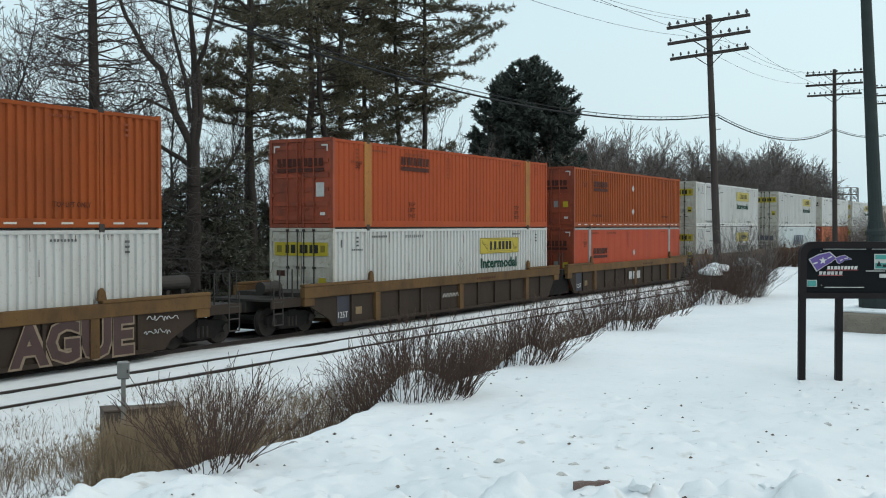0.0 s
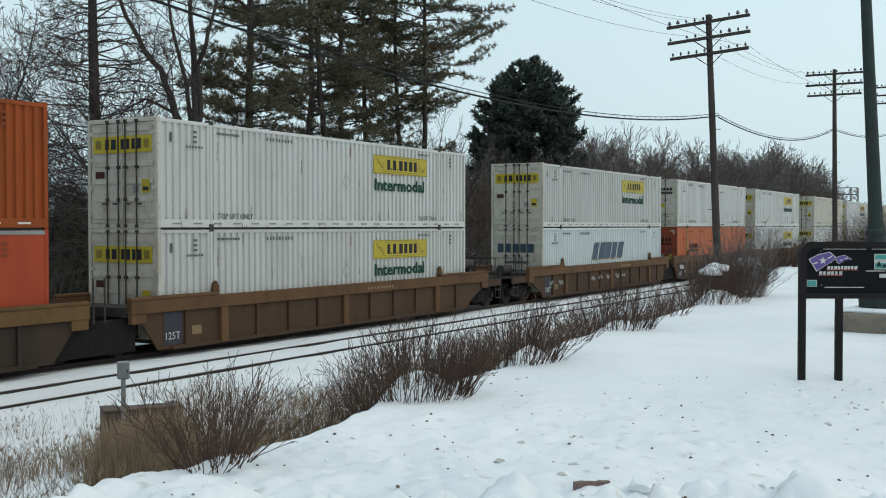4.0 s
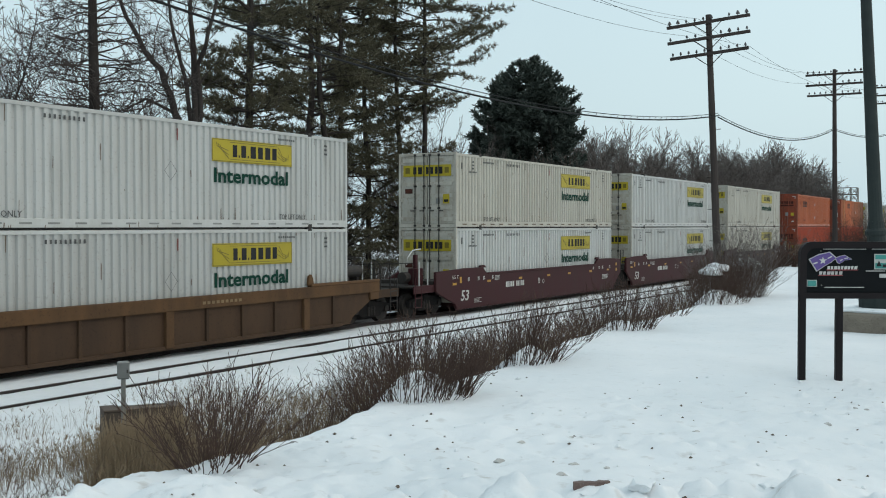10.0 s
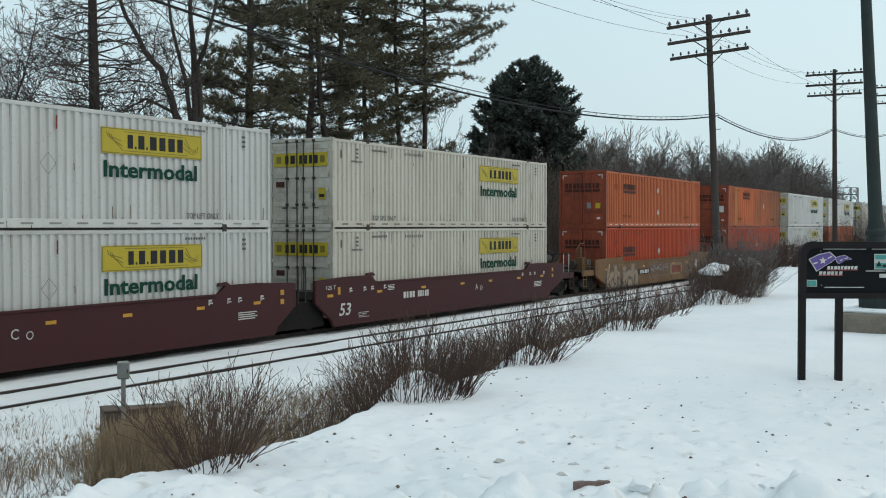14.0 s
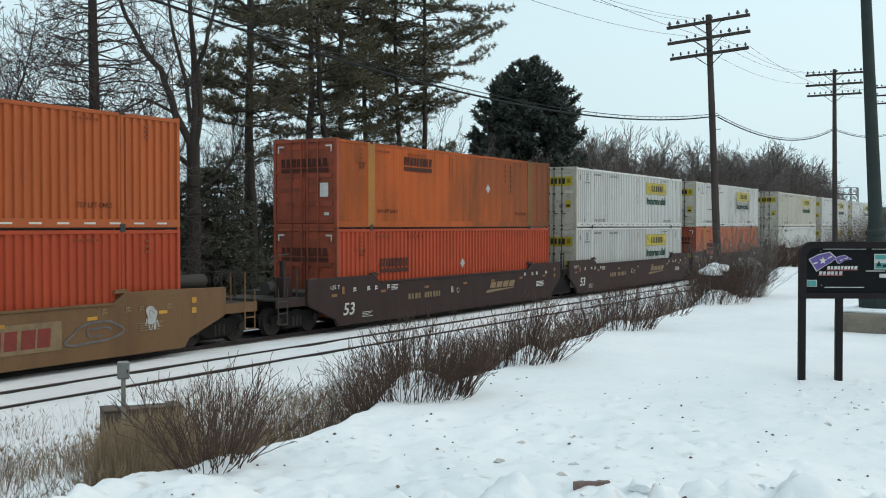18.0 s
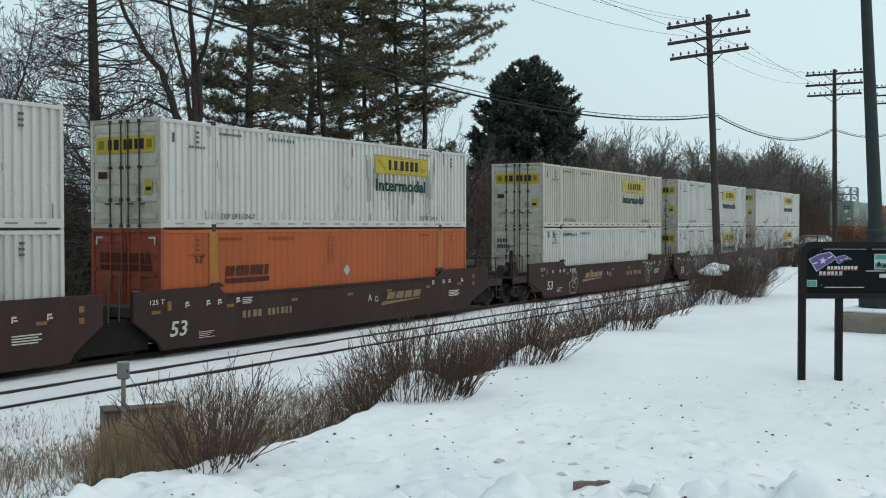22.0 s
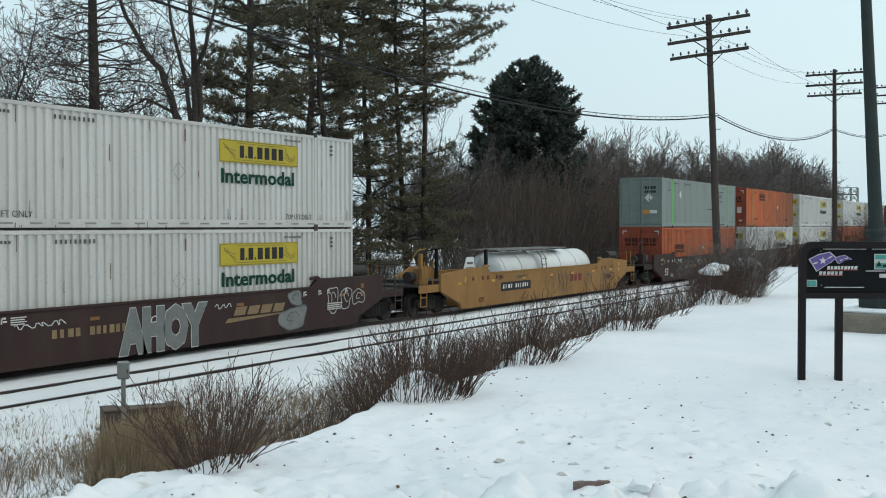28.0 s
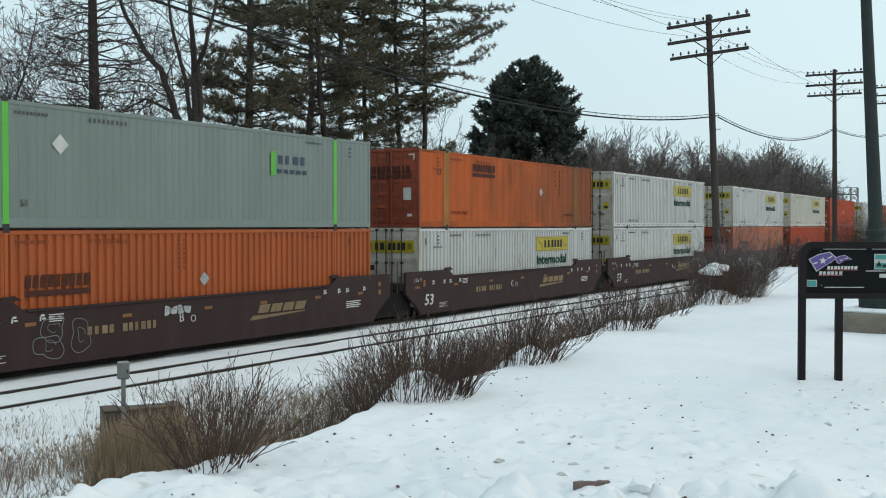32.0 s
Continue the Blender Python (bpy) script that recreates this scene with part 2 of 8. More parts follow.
soil_end(ORANGE_OLD, 1.0, 7.0, (0.085, 0.032, 0.012), 0.72)
soil_end(GOLD_SOILED, 1.0, 7.0, (0.075, 0.045, 0.016), 0.8)
GREY_POST = surface("grey post paint", (0.210, 0.210, 0.203), (0.126, 0.119, 0.112), None, 2.0, 25, 0.6, 0, 0.6, 0.2, 3.0)
SAGE = surface("grey green container paint", (0.155, 0.190, 0.173), (0.118, 0.142, 0.132), (0.083, 0.090, 0.083), 1.0, 22, 0.5, 0, 0.6, 0.15, 5.0, 0.05, 0.03)
LIME = surface("bright green post paint", (0.084, 0.385, 0.042), (0.063, 0.280, 0.042), None, 2.0, 25, 0.5)
YELLOW = surface("yellow sign vinyl", (0.37, 0.29, 0.012), (0.30, 0.23, 0.016), (0.12, 0.09, 0.02), 1.5, 30, 0.5, 0, 0.6, 0.15, 3.0, 0.03, 0.05)
OLIVE = surface("olive scroll vinyl", (0.15, 0.115, 0.012), (0.10, 0.08, 0.014), None, 3, 30, 0.5)
BLACK = surface("black lettering paint", (0.016, 0.016, 0.018), (0.03, 0.03, 0.03), None, 3, 30, 0.7, 0, 0.5, 0, 1.0, 0.0, 0.05, 0.2)
SOFT_BLACK = surface("worn dark lettering", (0.07, 0.07, 0.07), (0.15, 0.145, 0.14), None, 6, 30, 0.7, 0, 0.7, 0, 1.0, 0.0, 0.05, 0.15)
BROWN_LETTER = surface("worn brown lettering", (0.05, 0.02, 0.016), (0.10, 0.035, 0.022), None, 6, 30, 0.7, 0, 0.6, 0, 1.0, 0.0, 0.05, 0.12)
GREEN_LETTER = surface("dark green lettering", (0.004, 0.038, 0.025), (0.008, 0.048, 0.033), None, 5, 30, 0.7, 0, 0.5, 0, 1.0, 0.0, 0.05, 0.12)
LOGO_RED = surface("faded red logo paint", (0.17, 0.035, 0.028), (0.10, 0.03, 0.022), None, 4, 25, 0.7, 0, 0.7, 0, 1.0, 0.0, 0.05, 0.15)
BRAMBLE = surface("grey brown undergrowth stems", (0.135, 0.116, 0.106), (0.09, 0.077, 0.070), (0.19, 0.165, 0.15), 0.6, 12, 0.9, 0, 0.8, 0.4, 1.0, 0.1, 0.1, 0.1)
BLUE_LETTER = surface("slate blue lettering", (0.022, 0.040, 0.068), (0.045, 0.065, 0.092), None, 5, 30, 0.5, 0, 0.5)
WHITE_LETTER = surface("chalky white lettering", (0.496, 0.488, 0.464), (0.320, 0.304, 0.288), None, 8, 30, 0.6, 0, 0.6)
GRAFFITI = surface("pale spray paint", (0.360, 0.367, 0.367), (0.225, 0.217, 0.217), None, 4, 30, 0.6, 0, 0.6)
GRAFFITI_DARK = surface("dark spray paint", (0.05, 0.055, 0.06), (0.10, 0.09, 0.08), None, 4, 30, 0.6, 0, 0.6)
BUFF = surface("faded buff lettering", (0.19, 0.13, 0.065), (0.10, 0.070, 0.042), None, 4, 30, 0.7, 0, 0.7)
AMBER = surface("amber reflector", (0.42, 0.21, 0.018), (0.30, 0.15, 0.018), None, 5, 30, 0.4)
AMBER_DULL = surface("dulled amber reflector", (0.17, 0.075, 0.02), (0.11, 0.05, 0.02), None, 5, 30, 0.6)
RUST_RUN = surface("rust runs", (0.11, 0.07, 0.045), (0.22, 0.17, 0.13), None, 4, 30, 0.8, 0, 0.8, 0, 6.0)
NAVY = surface("navy placard paint", (0.018, 0.020, 0.032), (0.035, 0.035, 0.04), None, 3, 25, 0.6)
SILVER = surface("silver hazard plate", (0.31, 0.32, 0.32), (0.22, 0.215, 0.20), None, 8, 30, 0.5, 0.2)
FAINT_BROWN = surface("faded brown stencil", (0.17, 0.045, 0.022), (0.23, 0.055, 0.022), None, 6, 30, 0.7, 0, 0.7, 0, 1.0, 0.0, 0.05, 0.15)
STEEL_DARK = surface("dark worn steel", (0.034, 0.031, 0.029), (0.055, 0.042, 0.034), (0.02, 0.018, 0.016), 4, 40, 0.75, 0, 0.6, 0.3, 1.0, 0.15, 0.1, 0.25)
GALV = surface("galvanised rods", (0.196, 0.189, 0.175), (0.112, 0.091, 0.077), None, 6, 40, 0.5, 0.5, 0.7)
TRUCK = surface("greasy truck castings", (0.012, 0.011, 0.011), (0.022, 0.018, 0.016), (0.008, 0.008, 0.008), 5, 40, 0.9, 0, 0.6, 0.3, 1.0, 0.15, 0.1, 0.1)
WHEEL = surface("wheel steel", (0.022, 0.019, 0.017), (0.035, 0.028, 0.024), None, 6, 40, 0.8, 0, 0.5, 0, 1.0, 0.15, 0.1, 0.2)
CAR_DARK = surface("dark brown car paint", (0.033, 0.0190, 0.0185), (0.044, 0.030, 0.026), (0.020, 0.012, 0.011), 1.6, 18, 0.8, 0, 0.7, 0.35, 4.0, 0.06, 0.08, 0.18)
CAR_MAROON = surface("maroon car paint", (0.042, 0.0105, 0.0125), (0.034, 0.016, 0.015), (0.022, 0.011, 0.010), 1.6, 18, 0.65, 0, 0.5, 0.2, 4.0, 0.05, 0.04, 0.2)
CAR_RUST = surface("rust brown car paint", (0.110, 0.058, 0.027), (0.055, 0.032, 0.019), (0.028, 0.016, 0.012), 1.0, 16, 0.8, 0, 0.9, 0.45, 3.0, 0.08, 0.10, 0.18)
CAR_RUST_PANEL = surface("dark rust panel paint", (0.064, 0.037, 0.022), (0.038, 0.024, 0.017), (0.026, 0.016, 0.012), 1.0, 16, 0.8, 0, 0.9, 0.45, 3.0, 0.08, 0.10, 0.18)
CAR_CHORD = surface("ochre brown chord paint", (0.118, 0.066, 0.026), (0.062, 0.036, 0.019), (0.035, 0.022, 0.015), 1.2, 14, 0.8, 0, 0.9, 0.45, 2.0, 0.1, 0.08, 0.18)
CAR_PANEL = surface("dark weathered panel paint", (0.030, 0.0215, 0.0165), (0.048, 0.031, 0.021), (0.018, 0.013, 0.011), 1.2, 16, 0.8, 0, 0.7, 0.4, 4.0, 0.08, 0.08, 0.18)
CAR_TAN = surface("dusty tan car paint", (0.138, 0.078, 0.038), (0.085, 0.044, 0.022), (0.042, 0.026, 0.017), 1.0, 16, 0.75, 0, 0.8, 0.35, 4.0, 0.06, 0.03, 0.2)
CAR_YELLOW = surface("dusty yellow car paint", (0.236, 0.127, 0.042), (0.150, 0.080, 0.032), (0.085, 0.05, 0.025), 0.9, 16, 0.75, 0, 0.75, 0.3, 3.0, 0.06, 0.03, 0.2)
TANK_WHITE = surface("white tank lagging", (0.577, 0.593, 0.593), (0.429, 0.437, 0.429), (0.234, 0.218, 0.203), 1.5, 25, 0.4, 0, 0.5, 0.08, 3.0, 0.03)
RAIL_SIDE = surface("rusty rail", (0.026, 0.019, 0.018), (0.042, 0.028, 0.022), None, 3, 40, 0.7, 0.2)
RAIL_TOP = surface("worn rail head", (0.20, 0.19, 0.18), (0.12, 0.10, 0.09), None, 3, 40, 0.4, 0.6)
TIE = surface("creosoted timber", (0.06, 0.048, 0.04), (0.10, 0.085, 0.07), None, 5, 50, 0.85, 0, 0.6, 0.3)
POLE_WOOD = surface("weathered pole timber", (0.034, 0.025, 0.022), (0.055, 0.044, 0.040), (0.019, 0.014, 0.013), 3, 60, 0.85, 0, 0.6, 0.4, 8.0, 0.3)
WIRE = surface("dark wire", (0.022, 0.022, 0.023), (0.035, 0.034, 0.033), None, 3, 30, 0.9, 0, 0.5, 0, 1.0, 0.0, 0.05, 0.1)
GLASS_INS = surface("dark insulator glaze", (0.045, 0.045, 0.05), (0.07, 0.06, 0.06), None, 6, 30, 0.25)
LAMP_GREEN = surface("dark green lamp post paint", (0.024, 0.031, 0.030), (0.036, 0.044, 0.042), None, 4, 40, 0.7, 0, 0.6, 0.2, 1.0, 0.15, 0.05, 0.2)
SIGN_BLACK = surface("black sign board", (0.006, 0.007, 0.008), (0.010, 0.011, 0.012), None, 4, 40, 0.6, 0, 0.5, 0, 1.0, 0.03, 0.03, 0.10)
SIGN_FRAME = surface("black brown sign frame", (0.012, 0.009, 0.010), (0.018, 0.014, 0.014), None, 4, 40, 0.6, 0, 0.5, 0, 1.0, 0.05, 0.03, 0.15)
PURPLE = surface("purple sign print", (0.105, 0.065, 0.23), (0.08, 0.05, 0.18), None, 4, 40, 0.5)
TEAL = surface("teal sign print", (0.05, 0.27, 0.24), (0.08, 0.36, 0.30), None, 30, 60, 0.5)
PINK = surface("red print edge", (0.55, 0.12, 0.13), (0.45, 0.1, 0.1), None, 4, 40, 0.5)
CONCRETE = surface("weathered concrete", (0.20, 0.170, 0.135), (0.125, 0.105, 0.085), (0.07, 0.06, 0.05), 4, 30, 0.9, 0, 0.8, 0.5, 1.0, 0.6)
BOX_GREY = surface("weathered grey box paint", (0.20, 0.20, 0.19), (0.13, 0.125, 0.115), None, 6, 50, 0.6, 0.2)
WEED = surface("dead brown weed stalks", (0.125, 0.086, 0.066), (0.082, 0.056, 0.045), (0.180, 0.125, 0.092), 1.5, 20, 0.9, 0, 0.7, 0.4, 1.0, 0.1, 0.1, 0.1)
BOARD = surface("weathered brown board", (0.088, 0.064, 0.049), (0.056, 0.041, 0.033), (0.12, 0.09, 0.066), 3, 50, 0.85, 0, 0.7, 0.3, 3.0, 0.3)
SLAB = surface("reddish bark slab", (0.15, 0.105, 0.092), (0.09, 0.062, 0.052), (0.22, 0.18, 0.16), 12, 60, 0.9, 0, 0.8, 0.5, 1.0, 0.6)
BARK = surface("grey brown bark", (0.045, 0.037, 0.033), (0.068, 0.058, 0.052), (0.025, 0.020, 0.017), 3, 22, 0.95, 0, 0.8, 0.5, 5.0, 0.8, 0.1, 0.1)
TWIG = surface("bare twigs", (0.064, 0.053, 0.049), (0.090, 0.076, 0.070), None, 3, 30, 0.9, 0, 0.7, 0, 1.0, 0.1, 0.1, 0.1)
RED_TWIG = surface("red brown shrub stems", (0.088, 0.057, 0.046), (0.056, 0.038, 0.032), (0.130, 0.085, 0.066), 1.5, 20, 0.9, 0, 0.7, 0.4, 1.0, 0.1, 0.1, 0.1)
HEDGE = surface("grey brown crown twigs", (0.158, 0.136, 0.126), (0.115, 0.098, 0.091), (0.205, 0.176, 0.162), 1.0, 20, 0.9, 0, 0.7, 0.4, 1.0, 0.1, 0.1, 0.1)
GRAFFITI_GREY = surface("dull silver spray paint", (0.135, 0.145, 0.145), (0.085, 0.088, 0.088), None, 3, 18, 0.7, 0, 0.7)
GRAFFITI_MAROON = surface("maroon spray paint", (0.050, 0.026, 0.024), (0.034, 0.020, 0.018), None, 3, 18, 0.7, 0, 0.7)
GRAFFITI_TAN = surface("tan spray paint", (0.21, 0.158, 0.110), (0.13, 0.09, 0.06), None, 3, 18, 0.7, 0, 0.8)
GRAFFITI_DIM = surface("thin grey spray paint", (0.10, 0.088, 0.088), (0.055, 0.045, 0.045), None, 3, 18, 0.7, 0, 0.9)
BRUSH = surface("brown brush stems", (0.115, 0.086, 0.071), (0.081, 0.060, 0.052), (0.161, 0.115, 0.098), 1.0, 20, 0.9, 0, 0.7, 0.4)
PINE = surface("pine needles", (0.116, 0.103, 0.065), (0.076, 0.073, 0.050), (0.172, 0.138, 0.082), 0.5, 6, 0.75, 0, 0.8, 0.6, 1.0, 0.15, 0.12, 0.2)
SPRUCE = surface("spruce needles", (0.066, 0.080, 0.067), (0.088, 0.104, 0.090), (0.130, 0.132, 0.112), 0.5, 6, 0.75, 0, 0.8, 0.5, 1.0, 0.15, 0.12, 0.2)
LOW_NEEDLE = surface("dark conifer needles", (0.078, 0.080, 0.060), (0.105, 0.104, 0.080), (0.140, 0.132, 0.100), 0.5, 6, 0.8, 0, 0.8, 0.5, 1.0, 0.15, 0.12, 0.15)
SHEAF = surface("pale straw", (0.255, 0.190, 0.122), (0.18, 0.130, 0.082), (0.32, 0.245, 0.16), 0.8, 9, 0.85, 0, 0.8, 0.5, 1.0, 0.1, 0.1, 0.15)
STRAW = surface("dry grass", (0.225, 0.165, 0.105), (0.165, 0.115, 0.075), (0.30, 0.225, 0.145), 0.8, 9, 0.85, 0, 0.8, 0.5, 1.0, 0.1, 0.1, 0.15)
# The bed's dark colour holds the shade that falls under the train.
BALLAST_SHADE = surface("ballast with packed snow darkened for under-train shade", (0.11, 0.10, 0.095), (0.26, 0.26, 0.26), (0.05, 0.045, 0.04), 2.0, 18, 0.9, 0, 0.6, 0.5, 1.0, 0.8)
DIRTY_SNOW = surface("dirty grey snow", (0.50, 0.49, 0.47), (0.30, 0.275, 0.25), (0.16, 0.13, 0.11), 14, 60, 0.85, 0, 0.8, 0.5, 1.0, 0.5)
DIRT = surface("dark crumbs of soil", (0.10, 0.075, 0.058), (0.06, 0.045, 0.036), None, 8, 40, 0.9)
GRIME = surface("grey grime runs", (0.19, 0.175, 0.155), (0.33, 0.32, 0.30), None, 3, 30, 0.8, 0, 0.8, 0, 6.0)


# ---------------------------------------------------------------- ground and tracks
TRAIN_Y, NEAR_Y = 21.435, 17.58


def bend(x):
    """How far the line bears away from straight, far down the track."""
    return 0.0001 * max(0.0, x - 30.0) ** 2


LIP = ((-300, 4.6), (-20, 4.9), (3.6, 4.88), (4.36, 5.13), (4.75, 5.28), (5.0, 5.22), (5.4, 5.15), (6.1, 5.25), (6.8, 5.35), (7.5, 5.45), (8, 5.6), (10, 5.7), (15.4, 6.4), (20, 6.6), (27, 6.9), (34, 8.4), (42, 9.9), (60, 10.4), (300, 11.0), (4000, 200))


# snow caught in the shrubs: place, half width, height
MOUNDS = ((5.3, 4.84, 0.2, 0.03), (8.55, 5.38, 0.44, 0.19), (11.46, 5.83, 0.52, 0.19), (15.8, 6.15, 0.5, 0.10), (22.0, 6.5, 0.75, 0.26), (25.5, 6.7, 0.9, 0.2))


def lip_y(x):
    return np.interp(x, [p[0] for p in LIP], [p[1] for p in LIP])


def bend_np(x):
    return 0.0001 * np.clip(x - 30.0, 0, 370) ** 2


TABLES = {}


def rough_np(x, y, seed, size, octaves=4):
    """Smooth value noise on arrays."""
    if seed not in TABLES:
        TABLES[seed] = np.random.RandomState(seed).rand(256, 256)
    table = TABLES[seed]
    out, amp = np.zeros_like(x), 1.0
    for k in range(octaves):
        u, v = x / size * 2 ** k + 17.3 * k, y / size * 2 ** k + 9.1 * k
        i, j = np.floor(u).astype(int), np.floor(v).astype(int)
        fu, fv = u - i, v - j
        fu, fv = fu * fu * (3 - 2 * fu), fv * fv * (3 - 2 * fv)
        a, b = table[i % 256, j % 256], table[(i + 1) % 256, j % 256]
        c, d = table[i % 256, (j + 1) % 256], table[(i + 1) % 256, (j + 1) % 256]
        out += amp * ((a * (1 - fu) + b * fu) * (1 - fv) + (c * (1 - fu) + d * fu) * fv - 0.5)
        amp *= 0.5
    return out


def plough_lumps():
    """Clods and pits of the ploughed bank: place, radius, height."""
    rng = np.random.RandomState(52)
    out = []
    for k in range(330):
        edge = k < 90
        d = rng.uniform(5.55, 6.0) if edge else rng.uniform(6.1, 10.0)
        s = rng.uniform(0.15, 2.9) if edge else rng.uniform(-1.4, 2.9) * d / 6.5
        r = rng.uniform(0.035, 0.13) if edge else rng.uniform(0.025, 0.075)
        h = r * rng.uniform(0.15, 0.5) if edge else r * rng.choice((-0.35, 0.3, 0.4)) * rng.uniform(0.5, 1.2)
        out.append((d * math.sin(YAW) + s * math.cos(YAW), d * math.cos(YAW) - s * math.sin(YAW), r, h, rng.uniform(0, 3.14), rng.uniform(0.55, 1.0)))
    for k in range(46):
        d = rng.uniform(8.3, 11.3)
        s = d * rng.uniform(0.33, 0.43)
        r = rng.uniform(0.03, 0.07)
        out.append((d * math.sin(YAW) + s * math.cos(YAW), d * math.cos(YAW) - s * math.sin(YAW), r, 0.5 * r * rng.choice((-0.6, 1.0)), rng.uniform(0, 3.14), rng.uniform(0.6, 1.0)))
    return np.array(out)


LUMPS = plough_lumps()


def lumps_z(x, y):
    """Height of the clods over the smooth bank."""
    out = np.zeros(x.shape)
    flat_x, flat_y, flat = x.ravel(), y.ravel(), out.ravel()
    near = np.nonzero((flat_x > 2.0) & (flat_x < 12.0) & (flat_y > -3.0) & (flat_y < 6.0))[0]
    if len(near) == 1:
        u, v = flat_x[near] - LUMPS[:, 0], flat_y[near] - LUMPS[:, 1]
        c, s, r = np.cos(LUMPS[:, 4]), np.sin(LUMPS[:, 4]), LUMPS[:, 2]
        q = ((u * c + v * s) / r) ** 2 + ((v * c - u * s) / (r * LUMPS[:, 5])) ** 2
        flat[near] = float(np.sum(LUMPS[:, 3] * np.exp(-np.minimum(q * q, 60.0))))
    elif len(near):
        px, py = flat_x[near], flat_y[near]
        add = np.zeros(len(near))
        for cx, cy, r, h, turn, thin in LUMPS:
            u, v = px - cx, py - cy
            c, s = math.cos(turn), math.sin(turn)
            q = ((u * c + v * s) / r) ** 2 + ((v * c - u * s) / (r * thin)) ** 2
            add += h * np.exp(-np.minimum(q * q, 60.0))
        flat[near] = add
    return flat.reshape(x.shape)


def ground_z(x, y):
    x, y = np.asarray(x, dtype=float), np.asarray(y, dtype=float)
    lip = lip_y(x) + 0.14 * rough_np(x, y * 0, 5, 2.2, 3)
    d = y - lip
    terrace = 1.72 + 0.07 * rough_np(x, y, 7, 3.5) + 0.016 * rough_np(x, y, 8, 0.5, 3)
    # ploughed ridge at the near edge of the terrace
    near = x * 0.86 + y * 0.51
    ridge = np.exp(-((near - 5.75) / 0.6) ** 2)
    terrace = terrace + ridge * (0.0 + 0.34 * np.abs(rough_np(x, y, 9, 0.5, 4)) - 0.03) + np.exp(-((near - 7.5) / 3.0) ** 2) * 0.05 * rough_np(x, y, 10, 0.3, 3)
    terrace = terrace + lumps_z(x, y)
    for sx, sy, sw, sh in MOUNDS:
        terrace = terrace + sh * np.exp(-(((x - sx) / sw) ** 2 + ((y - sy) / (0.8 * sw)) ** 2) ** 2)
    low = -0.12 + 0.16 * rough_np(x, y, 11, 2.5) + 0.55 * np.clip((13.0 - y) / 6.0, 0, 1)
    s = np.clip((d + 0.28) / 3.4, 0, 1)
    s = 1 - (1 - s) ** 2.0
    z = terrace * (1 - s) + low * s
    yb = y - bend_np(x)
    bed = np.clip((yb - 15.0) / 0.9, 0, 1) * np.clip((25.2 - yb) / 1.6, 0, 1)
    z = z * (1 - bed) + bed * (np.where(yb < 19.4, -0.055, -0.125) + 0.03 * rough_np(x, y, 13, 1.5))
    far = np.clip((yb - 26) / 6.0, 0, 1)
    z = z * (1 - far) + far * (-0.25 + 0.25 * rough_np(x, y, 15, 6.0) + np.clip((y - 60) * 0.004, 0, 1.2))
    return z


def spaced(*spans):
    """Coordinates from (start, end, step) spans."""
    out = []
    for a, b, step in spans:
        out.extend(np.linspace(a, b, max(1, int(round((b - a) / step))), endpoint=False))
    out.append(spans[-1][1])
    return np.array(out)


gx = spaced((-4000, -400, 900), (-400, -40, 40), (-40, 2, 1.5), (2, 7.5, 0.028), (7.5, 14, 0.06), (14, 30, 0.22), (30, 70, 0.7), (70, 200, 4), (200, 600, 30), (600, 4500, 650))
gy = spaced((-4000, -300, 900), (-300, -20, 20), (-20, -2, 1.2), (-2, 0.5, 0.05), (0.5, 5.6, 0.028), (5.6, 10, 0.07), (10, 27, 0.35), (27, 60, 1.5), (60, 300, 20), (300, 4500, 700))
XX, YY = np.meshgrid(gx, gy, indexing="ij")
ZZ = ground_z(XX, YY)
nx, ny = XX.shape
idx = np.arange(nx * ny).reshape(nx, ny)
quads = np.stack([idx[:-1, :-1].ravel(), idx[1:, :-1].ravel(), idx[1:, 1:].ravel(), idx[:-1, 1:].ravel()], axis=1)
ground = new("ground", fast_mesh("ground", np.stack([XX.ravel(), YY.ravel(), ZZ.ravel()], axis=1), quads, SNOW, True))
tagged(ground, "wide snow field with a ploughed bank beside the railway", "snow", kind="structure")


def rail_profile():
    """Half width and height pairs round a rail section, head up."""
    return [(-0.075, -0.165), (0.075, -0.165), (0.075, -0.15), (0.012, -0.135), (0.012, -0.045), (0.036, -0.035), (0.036, 0.0), (-0.036, 0.0), (-0.036, -0.035), (-0.012, -0.045), (-0.012, -0.135), (-0.075, -0.15)]


RAIL_X = spaced((-120, 30, 10), (30, 200, 5), (200, 420, 10))


def make_rail(name, y, label):
    prof = rail_profile()
    n = len(prof)
    g = Geo()
    for x in RAIL_X:
        g.v.extend([(x, y + bend(x) + dy, dz) for dy, dz in prof])
    for i in range(len(RAIL_X) - 1):
        for k in range(n):
            g.f.append((i * n + k, i * n + (k + 1) % n, (i + 1) * n + (k + 1) % n, (i + 1) * n + k))
    ob = new(name, g.mesh(name, RAIL_SIDE))
    ob.data.materials.append(RAIL_TOP)
    for p in ob.data.polygons:
        if p.index % n == 6:
            p.material_index = 1
    return tagged(ob, label, "rail", kind="structure")


for yc in (NEAR_Y, TRAIN_Y):
    for side in (-0.755, 0.755):
        make_rail("rail", yc + side, "rusty steel rail standing out of trampled snow")


